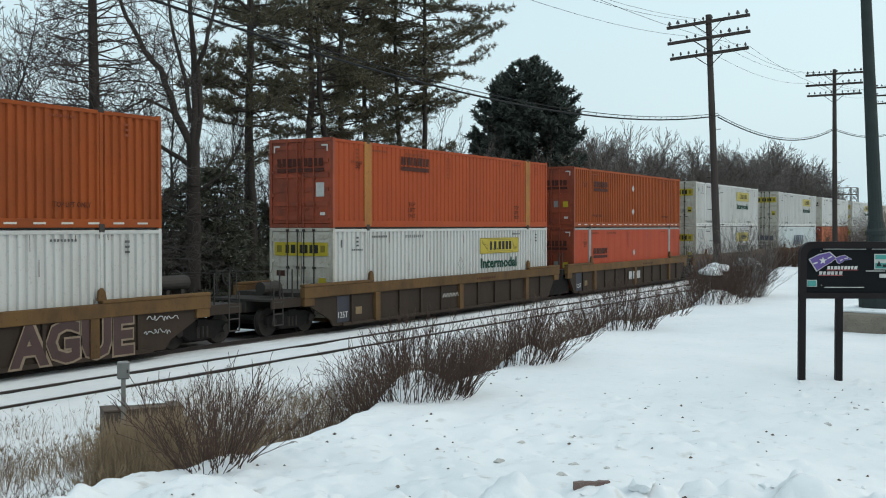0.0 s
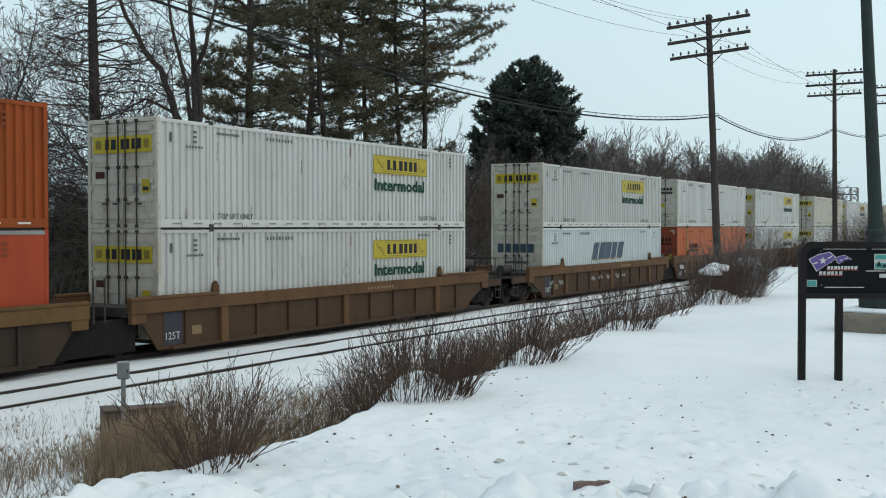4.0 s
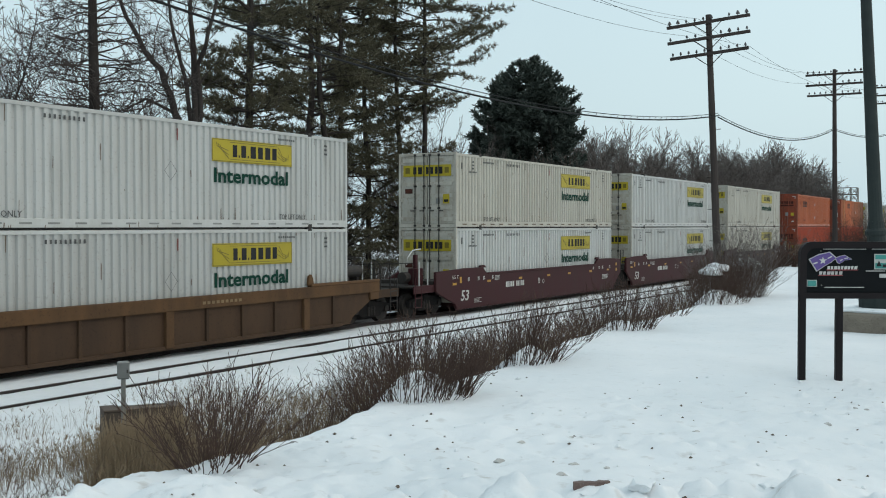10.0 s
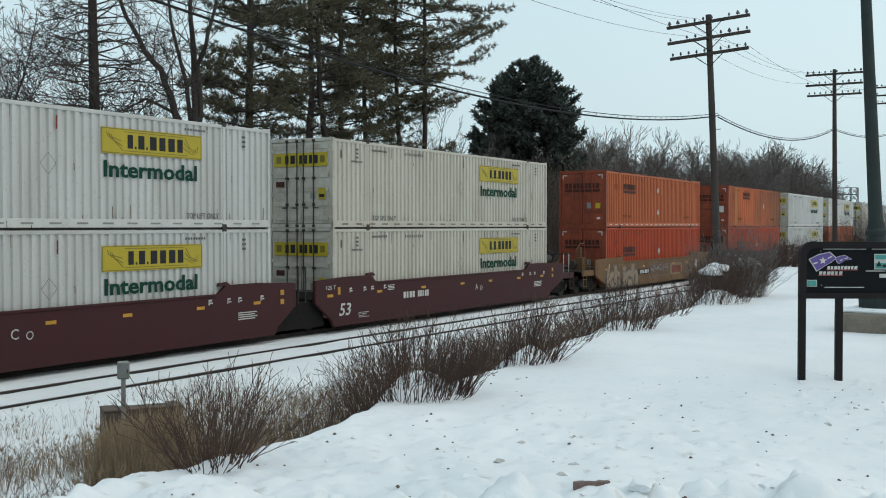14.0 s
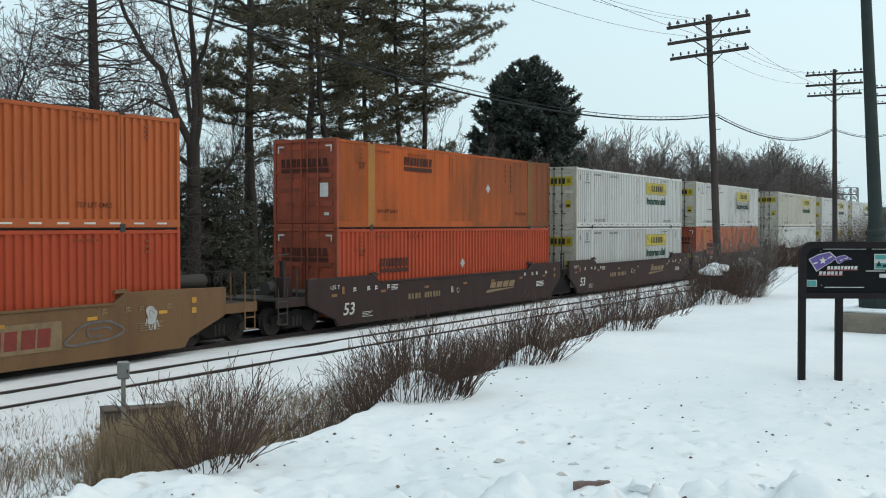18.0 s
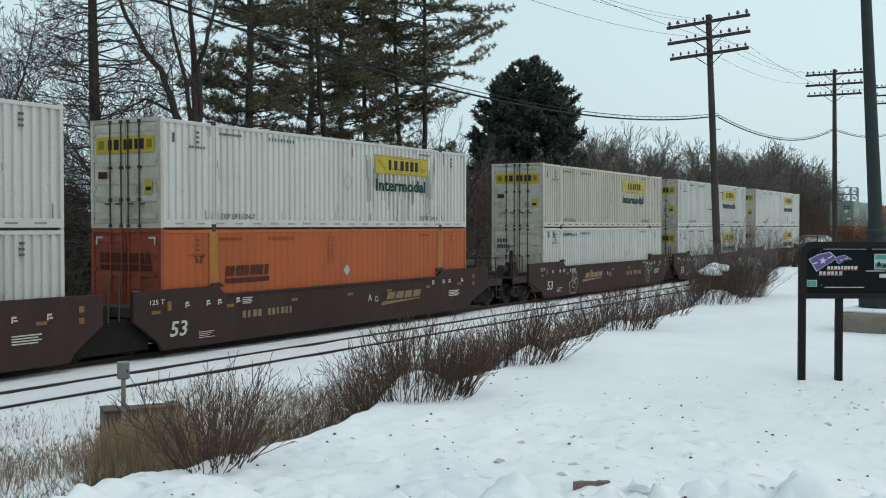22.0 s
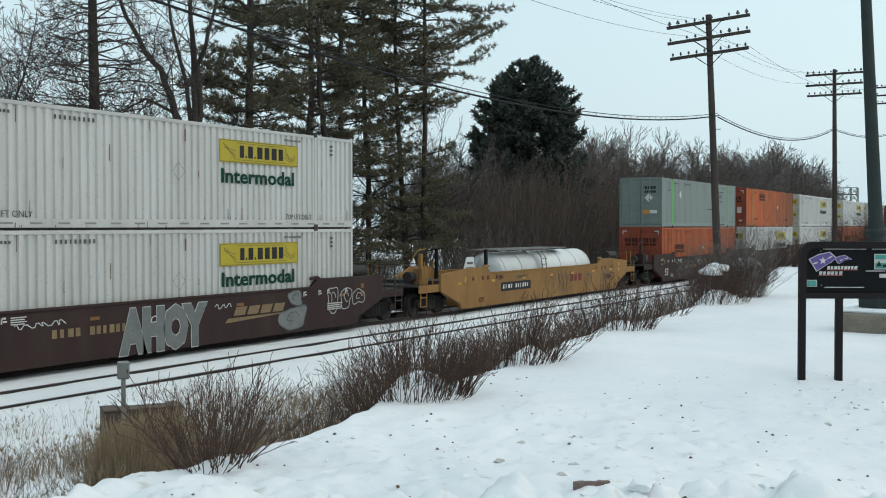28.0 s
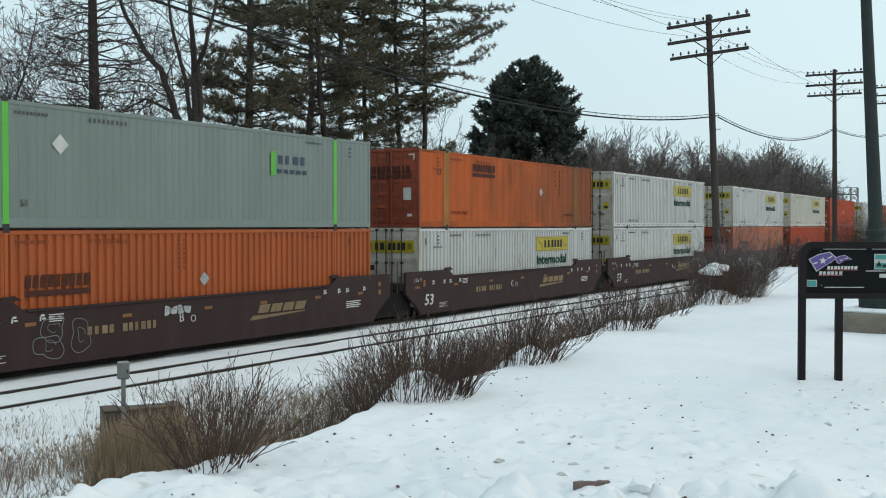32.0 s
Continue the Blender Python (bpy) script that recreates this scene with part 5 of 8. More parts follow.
def scrawl(c, seed):
    """Spray paint on the near side, as each car carries it."""
    rng = random.Random(seed)
    x = -HL
    if seed == 1:
        fat_word("AHOY", x + 6.1, 0.22, 0.98, 3.1, GRAFFITI_GREY, GRAFFITI, c, 0.025, 0.11)
        blob_marks(c, GRAFFITI_GREY, GRAFFITI_DARK, rng, x + 12.9, 0.55, 1.15, 0.8)
        blob_marks(c, GRAFFITI_GREY, GRAFFITI_DARK, rng, x + 13.0, 1.15, 0.7, 0.45)
        for k in range(3):
            ring_marks(c, GRAFFITI, rng, x + 14.9 + 0.7 * k, 1.0, 0.6, 0.75 - 0.1 * k)
        tag_marks(c, GRAFFITI, rng, x + 3.1, 1.08, 1.4, 0.3, 4)
        tag_marks(c, GRAFFITI, rng, x + 9.5, 1.10, 0.7, 0.25, 2)
    elif seed == 2:
        ring_marks(c, GRAFFITI, rng, x + 3.15, 0.50, 0.95, 0.7, 0.03)
        ring_marks(c, GRAFFITI, rng, x + 3.25, 1.0, 0.65, 0.5, 0.03)
        ring_marks(c, GRAFFITI, rng, x + 13.5, 0.55, 0.55, 0.8, 0.025)
        ring_marks(c, GRAFFITI, rng, x + 13.75, 1.05, 0.8, 0.5, 0.025)
        tag_marks(c, GRAFFITI, rng, x + 12.7, 1.30, 0.6, 0.22, 2)
    elif seed == 3:
        for k in range(4):
            blob_marks(c, GRAFFITI_DARK, GRAFFITI, rng, x + 3.4 + 0.52 * k, 0.78 + 0.03 * (k % 2), 0.62, 1.0, 0.03)
        ring_marks(c, GRAFFITI, rng, x + 6.2, 0.85, 0.9, 0.85, 0.025)
        tag_marks(c, GRAFFITI, rng, x + 5.3, 1.2, 0.8, 0.3, 2)
        for k in range(3):
            ring_marks(c, GRAFFITI, rng, x + 12.9 + 0.7 * k, 0.8, 0.65, 0.8)
    elif seed == 4:
        fat_word("ich", x - 0.2, 0.27, 0.96, 1.9, GRAFFITI_TAN, GRAFFITI_DARK, c, 0.06, 0.09)
        fat_word("ich", x + 2.05, 0.25, 0.98, 2.35, GRAFFITI_TAN, GRAFFITI_DARK, c, 0.06, 0.09)
        for k in range(5):
            ring_marks(c, GRAFFITI_DIM, rng, x + 6.6 + 0.68 * k, 0.82, 0.85, 0.9 - 0.06 * k, 0.05)
        for k in range(4):
            tag_marks(c, GRAFFITI, rng, x + 6.3 + 0.8 * k, 0.85 + 0.1 * (k % 2), 0.9, 0.5, 3, 0.02)
        ring_marks(c, GRAFFITI_DIM, rng, x + 13.2, 0.75, 1.6, 0.5, 0.06)
        blob_marks(c, GRAFFITI, GRAFFITI_TAN, rng, x + 15.0, 1.05, 0.4, 0.45, 0.02)
        tag_marks(c, GRAFFITI, rng, x + 14.8, 0.8, 0.5, 0.6, 2)
    elif seed == 5:
        fat_word("AGUE", x + 11.45, 0.20, 0.92, 3.6, GRAFFITI_MAROON, GRAFFITI_TAN, c, 0.05, 0.05)
        tag_marks(c, GRAFFITI, rng, x + 15.5, 0.95, 1.1, 0.25, 4, 0.025)
        tag_marks(c, GRAFFITI, rng, x + 15.4, 0.6, 1.0, 0.25, 4, 0.025)
    elif seed == 6:
        ring_marks(c, GRAFFITI_GREY, rng, x + 3.1, 0.95, 0.7, 0.55, 0.022)
        ring_marks(c, GRAFFITI_GREY, rng, x + 3.0, 0.55, 0.8, 0.55, 0.022)
        ring_marks(c, GRAFFITI_GREY, rng, x + 3.9, 0.72, 0.6, 0.75, 0.022)
        for k in range(4):
            blob_marks(c, GRAFFITI, GRAFFITI_DARK, rng, x + 6.7 + 0.24 * k, 1.12, 0.26, 0.24, 0.015)
    elif seed == 7:
        for u in (0.45, 1.5, 5.35, 6.35, 7.4, 8.65, 9.55):
            for k in range(3):
                tag_marks(c, GRAFFITI, rng, x + u + 0.16 * k, 0.72, 0.2, 0.42, 1, 0.032)


def mark_ribbed(c, F, seed=0):
    pl = part("side_placard", decal([rect(-HL + 0.12, -HL + 0.78, 0.22, 1.06)], -1.358), NAVY, c, "dark placard with white load lettering")
    place_text("lettering", "125T", -HL + 0.18, 0.36, 0.2, WHITE_LETTER, pl, 0.52, y=-1.368)
    part("paper_plate", decal([rect(-HL + 1.15, -HL + 1.5, 0.42, 0.66)], -1.36), BUFF, c)
    bars([rect(1.2 + k * 0.18, 1.31 + k * 0.18, 1.20, 1.28) for k in range(9)], -1.455, F["ink2"], c)
    if seed == 8:
        bars(letter_bars(-1.0, 0.85, 0.48, 0.88, 3, 0.0, 0.16), -1.425, GRAFFITI, c)
    elif seed == 9:
        bars([rect(-HL + 0.1 + k * 0.2, -HL + 0.24 + k * 0.2, 0.7, 0.95) for k in range(4)], -1.43, WHITE_LETTER, c)
    elif seed == 10:
        part("chalk_scrawl", decal(stroke([(-1.4 + 0.12 * k, 0.65 + 0.13 * (k % 2)) for k in range(11)], 0.035), -1.425), WHITE_LETTER, c)
    elif seed:
        scrawl(c, seed)


def mark_yellow(c, F):
    mark_small(c, F)
    p = part("number_panel", decal([rect(-HL + 3.2, -HL + 6.0, 0.62, 0.98)], NY), BLACK, c, "black number panel with white bars")
    bars(letter_bars(-HL + 3.35, -HL + 4.3, 0.72, 0.89, 4, 0.03, 0.35) + letter_bars(-HL + 4.5, -HL + 5.85, 0.72, 0.89, 6, 0.03, 0.35, 3), NY - 0.005, WHITE_LETTER, p)
    place_text("lettering", "53", HL - 0.85, 0.55, 0.42, BLACK, c, 0.52, y=NY)
    part("red_logo", decal(letter_bars(-HL + 10.3, -HL + 11.7, 0.72, 1.05, 3, 0.03, 0.2), NY), LOGO_RED, c, "faded red bars of a company mark")
    rng = random.Random(5)
    for u, w, h in ((8.0, 0.9, 0.95), (8.75, 0.6, 1.0), (9.2, 0.5, 1.0), (9.65, 0.5, 0.95), (10.1, 0.6, 1.0), (12.2, 0.5, 0.65), (12.6, 0.45, 0.6), (14.3, 0.6, 0.7), (14.75, 0.5, 0.6)):
        ring_marks(c, GRAFFITI_DARK, rng, -HL + u, 0.78, w, h, 0.022)
    for k in range(3):
        tag_marks(c, GRAFFITI_DARK, rng, -HL + 4.6 + 0.35 * k, 1.16, 0.45, 0.28, 2, 0.022)


def mark_tan(c, F):
    mark_small(c, F)
    p = part("number_panel", decal([rect(-HL + 3.45, -HL + 6.35, 0.66, 0.95)], NY), BLACK, c)
    bars(letter_bars(-HL + 4.75, -HL + 6.2, 0.71, 0.90, 6, 0.03, 0.25, 3), NY - 0.009, WHITE_LETTER, p)
    part("logo_panel", decal([rect(-HL + 9.9, -HL + 12.2, 0.45, 1.12)], NY), BUFF, c, "faded panel with red bars")
    part("red_logo", decal(letter_bars(-HL + 10.2, -HL + 11.95, 0.55, 0.98, 4, 0.03, 0.12), NY - 0.004), LOGO_RED, c)
    scrawl(c, 4)


FINISH = {
    "dark": dict(label="dark brown steel well car with faded buff markings", paint=CAR_DARK, panel=CAR_DARK, ribbed=False, rail=STEEL_DARK, ink=WHITE_LETTER, ink2=BUFF, amber=AMBER_DULL, rib_light=False, end=1.66),
    "maroon": dict(label="maroon steel well car with white markings", paint=CAR_MAROON, panel=CAR_MAROON, ribbed=False, rail=WHITE_LETTER, ink=WHITE_LETTER, ink2=WHITE_LETTER, amber=AMBER, rib_light=False, end=1.6),
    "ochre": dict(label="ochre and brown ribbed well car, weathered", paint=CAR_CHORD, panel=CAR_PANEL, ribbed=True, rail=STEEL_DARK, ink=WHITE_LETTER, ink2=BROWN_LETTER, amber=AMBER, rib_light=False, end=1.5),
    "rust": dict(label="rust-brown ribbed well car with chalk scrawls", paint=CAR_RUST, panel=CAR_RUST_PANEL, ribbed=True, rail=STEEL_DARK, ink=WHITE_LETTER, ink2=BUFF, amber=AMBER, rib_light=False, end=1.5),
    "tan": dict(label="dusty tan well car covered with graffiti", paint=CAR_TAN, panel=CAR_TAN, ribbed=False, rail=CAR_TAN, ink=BUFF, ink2=BLACK, amber=AMBER, rib_light=False, end=1.62),
    "yellow": dict(label="dusty yellow well car carrying a white tank", paint=CAR_YELLOW, panel=CAR_YELLOW, ribbed=False, rail=CAR_YELLOW, ink=BROWN_LETTER, ink2=BLACK, amber=AMBER, rib_light=False, end=1.5),
}
MARKS = {
    "A": lambda c, F: mark_smooth(c, F, "A"), "B": lambda c, F: mark_smooth(c, F, "B"), "C": lambda c, F: mark_smooth(c, F, "C"),
    "G1": lambda c, F: mark_smooth(c, F, "C", True, 1), "G2": lambda c, F: mark_smooth(c, F, "A", True, 2), "G3": lambda c, F: mark_smooth(c, F, "B", True, 3), "G6": lambda c, F: mark_smooth(c, F, "B", True, 6),
    "MA": lambda c, F: mark_smooth(c, F, "A", False), "MB": lambda c, F: mark_smooth(c, F, "B", False), "MC": lambda c, F: mark_smooth(c, F, "C", False),
    "R": lambda c, F: mark_ribbed(c, F), "R5": lambda c, F: mark_ribbed(c, F, 5), "R7": lambda c, F: mark_ribbed(c, F, 7), "R8": lambda c, F: mark_ribbed(c, F, 8), "R9": lambda c, F: mark_ribbed(c, F, 9), "R10": lambda c, F: mark_ribbed(c, F, 10),
    "Y": mark_yellow, "T": mark_tan,
}

# place of the container's leading end along the train at 16 s, car finish, platform ends, marks, lower box, upper box
TRAIN = (
    (-181.15, "ochre", False, True, "R5", "pr", "ob"),
    (-157.60, "ochre", True, False, "R10", "yb", "rg"),
    (-138.40, "ochre", False, False, "R8", "os", "ob"),
    (-118.85, "rust", False, True, "R", "yb", "yb"),
    (-95.62, "rust", True, False, "R7", "sw", "yb"),
    (-76.40, "rust", False, False, "R9", "ol", "pw"),
    (-57.30, "rust", False, True, "R9", "yb", "yb"),
    (-34.05, "maroon", True, False, "MB", "yb", "yc"),
    (-14.95, "maroon", False, False, "MC", "yb", "yb"),
    (4.25, "maroon", False, True, "MA", "yc", "yc"),
    (27.55, "tan", True, True, "T", "rr", "or"),
    (50.65, "dark", True, False, "B", "rr", "og"),
    (69.95, "dark", False, False, "C", "yb", "yb"),
    (89.15, "dark", False, True, "A", "ol", "yd"),
    (112.35, "dark", True, False, "G2", "pr", "yc"),
    (131.60, "dark", False, False, "G3", "yb", "yb"),
    (150.70, "dark", False, True, "G1", "yb", "yb"),
    (174.0, "yellow", True, True, "Y", None, None),
    (197.80, "dark", True, False, "G6", "oq", "sg"),
    (217.05, "dark", False, False, "C", "yb", "og"),
    (236.20, "dark", False, True, "A", "yb", "yb"),
    (259.4, "maroon", True, False, "MB", "ol", "yb"),
    (278.5, "maroon", False, False, "MC", "rr", "yc"),
    (297.6, "maroon", False, True, "MA", "rr", "rr"),
    (320.8, "dark", True, False, "B", "yb", "yb"),
    (339.9, "dark", False, False, "C", "or", "og"),
)


def make_tank():
    """A white tank container: cylinder with bands, walkway, ladder and end frames."""
    c = thing("tank_container", "white tank container with a grey walkway on top", "tank", group="stacked containers on the train")
    r, zc = 0.88, 0.93
    for k, (xa, xb) in enumerate(((-3.8, 0.15), (0.35, 6.2))):
        g = Geo()
        n = 28
        prof = [(xa, 0.0), (xa + 0.02, 0.5), (xa + 0.12, 0.78), (xa + 0.28, r), (xb - 0.28, r), (xb - 0.12, 0.78), (xb - 0.02, 0.5), (xb, 0.0)]
        for x, q in prof:
            g.v.extend([(x, q * math.cos(2 * math.pi * a / n), zc + q * math.sin(2 * math.pi * a / n)) for a in range(n)])
        for i in range(len(prof) - 1):
            for a in range(n):
                g.f.append((i * n + a, i * n + (a + 1) % n, (i + 1) * n + (a + 1) % n, (i + 1) * n + a))
        part("tank", g, TANK_WHITE, c, smooth=True)
        for x in (xa + 0.35, xa + 2.0, xb - 2.0, xb - 0.35):
            b = Geo()
            pts = [(x, (r + 0.012) * math.cos(2 * math.pi * a / n), zc + (r + 0.012) * math.sin(2 * math.pi * a / n)) for a in range(n + 1)]
            b.path(pts, 0.012, 4)
            part("band", b, TANK_WHITE, c)
    part("walkway", Geo().box(-3.9, 0.4, -0.75, -0.1, 1.90, 1.95).box(0.5, 3.2, -0.75, -0.1, 1.90, 1.95), GALV, c)
    part("walkway", Geo().box(-3.9, 3.2, 0.1, 0.7, 1.90, 1.95), GALV, c)
    ladder = Geo()
    for x in (-0.1, 0.35):
        ladder.path([(x, -0.7, 1.94), (x, -1.0, 1.5), (x, -1.1, 0.6)], 0.025)
    for k in range(5):
        ladder.tube((-0.1, -1.07, 0.7 + 0.26 * k), (0.35, -1.07, 0.7 + 0.26 * k), 0.02)
    part("ladder", ladder, GALV, c)
    for x in (-6.55, -0.02, 6.1):
        part("saddle", Geo().box(x if x < -1 else x, x + 0.2, -1.1, 1.1, 0.0, 0.35), GREY_POST, c)
    for y in (-1.2, 1.12):
        part("frame_post", Geo().box(-5.8, -5.65, y, y + 0.1, 0.0, 2.0), TRUCK, c)
    part("end_shield", Geo().prism([(-7.75, 0.9), (-6.55, 0.9), (-6.75, 1.72), (-7.3, 1.72)], -1.15, -1.10), TANK_WHITE, c, "white panel with cut corners")
    part("shield_edge", Geo().path([(-7.81, -1.125, 0.88), (-7.34, -1.125, 1.75), (-6.71, -1.125, 1.75), (-6.51, -1.125, 0.88)], 0.02), STEEL_DARK, c)
    part("hazard_plate", Geo().prism(diamond(-6.25, 1.4, 0.3), -1.19, -1.17), GREY_POST, c)
    part("tank_stencil", Geo().prism(rect(-7.3, -6.85, 1.45, 1.53), -1.165, -1.152).prism(rect(-7.4, -6.8, 1.25, 1.32), -1.165, -1.152), SOFT_BLACK, c)
    return c


for s_, finish_, le_, re_, marks_, low_, up_ in TRAIN:
    RIDERS.append((make_well_car(finish_, le_, re_, marks_), s_ + HL, 0.0))
    if low_:
        load_container(low_, s_, 0.36)
        load_container(up_, s_, 0.36 + CH + 0.008)
    else:
        RIDERS.append((make_tank(), s_ + HL, 0.36))


# ---------------------------------------------------------------- things beside the line
def make_utility_pole(x, y, top, lean, tilt=0.0, arms=3, base=-0.3):
    p = thing("utility_pole", "dark weathered timber telegraph pole with three crossarms", "utility pole", pose(x, y, base, lean[0], lean[1], 0), "telegraph poles along the railway")
    h = top - base
    part("shaft", Geo().lathe([(h * k / 10, 0.17 - 0.06 * k / 10 + random.uniform(-0.004, 0.004)) for k in range(11)], 12), POLE_WOOD, p)
    for a in range(arms):
        z, half = h - 0.29 - 0.62 * a, (1.64, 1.63, 1.55)[a]
        arm = part("crossarm", Geo().box(-0.19, -0.09, -half, half, -0.06, 0.06), POLE_WOOD, p, bevel=0.01)
        arm.matrix_basis = pose(0, 0, z, tilt)
        for sgn in (-1, 1):
            part("brace", Geo().tube((-0.16, sgn * 0.55, -0.05), (-0.12, 0, -0.50), 0.018, n=5), STEEL_DARK, arm)
        for k in range(10):
            big = 1.6 if (a == 0 and k in (0, 1, 8, 9)) or (a == 1 and k == 2) else 1.0
            if k in ((3,) if a == 0 else (4, 5, 8) if a == 1 else (4,)):
                continue
            y_ = -half + 0.12 + k * (2 * half - 0.24) / 9
            part("insulator", Geo().tube((-0.14, y_, 0.06), (-0.14, y_, 0.12), 0.015, n=6).tube((-0.14, y_, 0.11), (-0.14, y_, 0.17), 0.05 * big, 0.042 * big, 8).tube((-0.14, y_, 0.17), (-0.14, y_, 0.17 + 0.05 * big), 0.042 * big, 0.02, 8), GLASS_INS, arm)
    steps = Geo()
    for k in range(9):
        z = 2.4 + k * 0.62
        if z < h - 2.6:
            steps.tube((0, 0, z), (0.02, (0.32 if k % 2 else -0.32), z + 0.02), 0.012, n=5)
    part("climbing_steps", steps, STEEL_DARK, p)
    return p


POLES = ((41.35, 11.72, 11.56, (-2.2, -0.9), -1.6), (66.83, 11.98, 12.67, (-0.6, -0.1), 0.6), (88.74, 11.37, 14.34, (0.0, 0.0), 0.0), (4.0, 11.8, 11.3, (0.0, 0.0), 0.0), (-24.0, 11.6, 11.3, (0.0, 0.0), 0.0))
for q in POLES:
    make_utility_pole(*q)


def span(p, q, sag, r, g, n=14):
    p, q = Vector(p), Vector(q)
    pts = []
    for k in range(n + 1):
        u = k / n
        v = p.lerp(q, u)
        v.z -= sag * 4 * u * (1 - u)
        pts.append(v)
    g.path(pts, r, 5)
    return pts


def pole_point(i, dy, dz):
    x, y, top, lean, tilt = POLES[i]
    return (x, y + dy, top + dz)


wires = thing("overhead_wires", "thin sagging telegraph wires strung between the poles", "wires")
for i, j in ((4, 3), (3, 0), (0, 1), (1, 2)):
    for arm, dy, sag in ((0, 1.42, 1.15), (0, 0.9, 1.2), (1, 1.42, 1.1), (2, -1.1, 0.9)):
        g = Geo()
        span(pole_point(i, dy, -0.1 - 0.62 * arm), pole_point(j, dy, -0.1 - 0.62 * arm), sag if i in (3, 4) else 0.55 * sag, 0.006, g)
        part("wire", g, WIRE, wires)
cable = thing("lashed_cable", "heavy black telephone cable lashed to a steel strand", "cable")
for i, j, sag, za, zb in ((4, 3, 1.0, 7.3, 7.45), (3, 0, 1.2, 7.45, 7.62), (0, 1, 0.78, 7.56, 9.1), (1, 2, 0.45, 9.05, 10.6)):
    g = Geo()
    p, q = (POLES[i][0], POLES[i][1] + 0.1, za), (POLES[j][0], POLES[j][1] + 0.1, zb)
    low = span(p, q, sag, 0.024, g, 22)
    span(Vector(p) + Vector((0, 0, 0.10)), Vector(q) + Vector((0, 0, 0.10)), sag, 0.011, g, 22)
    part("cable_span", g, WIRE, cable)
    ties = Geo()
    for a, b in zip(low, low[1:]):
        for u in (0.0, 0.33, 0.66):
            m_ = a.lerp(b, u)
            ties.tube(m_, m_ + Vector((0.12, 0, 0.11)), 0.006, n=4)
    part("lashing", ties, WIRE, cable)


def make_street_lamp(x, y, z):
    p = thing("street_lamp", "dark green fluted steel street lamp post on a flared base", "street lamp", pose(x, y, z, -2.6, -1.5, 0))
    part("shaft", Geo().tube((0, 0, 1.2), (0, 0, 8.2), 0.105, 0.055, 16), LAMP_GREEN, p)
    base = Geo()
    prof = [(-0.13, 0.30), (0.10, 0.30), (0.14, 0.25), (0.55, 0.22), (0.62, 0.16), (1.02, 0.135), (1.05, 0.165), (1.10, 0.165), (1.14, 0.13), (1.25, 0.115)]
    base.lathe(prof, 16)
    part("base", base, LAMP_GREEN, p)
    part("arm", Geo().path([(0, 0, 8.1), (0, -0.5, 8.5), (0, -1.1, 8.55)], 0.04), LAMP_GREEN, p)
    part("lamp_head", Geo().prism([(-0.15, 8.4), (0.15, 8.4), (0.1, 8.58), (-0.1, 8.58)], -1.7, -1.05), LAMP_GREEN, p, bevel=0.03)
    return p


make_street_lamp(17.42, 2.475, 2.138)
footing = tagged(new("lamp_footing", Geo().box(-0.55, 0.55, -0.55, 0.55, -0.45, 0.29).mesh("lamp_footing", CONCRETE, 0.03)), "weathered concrete footing block with snow on top", "concrete block")
footing.matrix_world = pose(17.35, 2.40, 1.72, 0, 0, -12)
part("snow_cap", Geo().box(-0.53, 0.53, -0.53, 0.53, 0.288, 0.345), SNOW, footing, "thin snow cap", bevel=0.025)


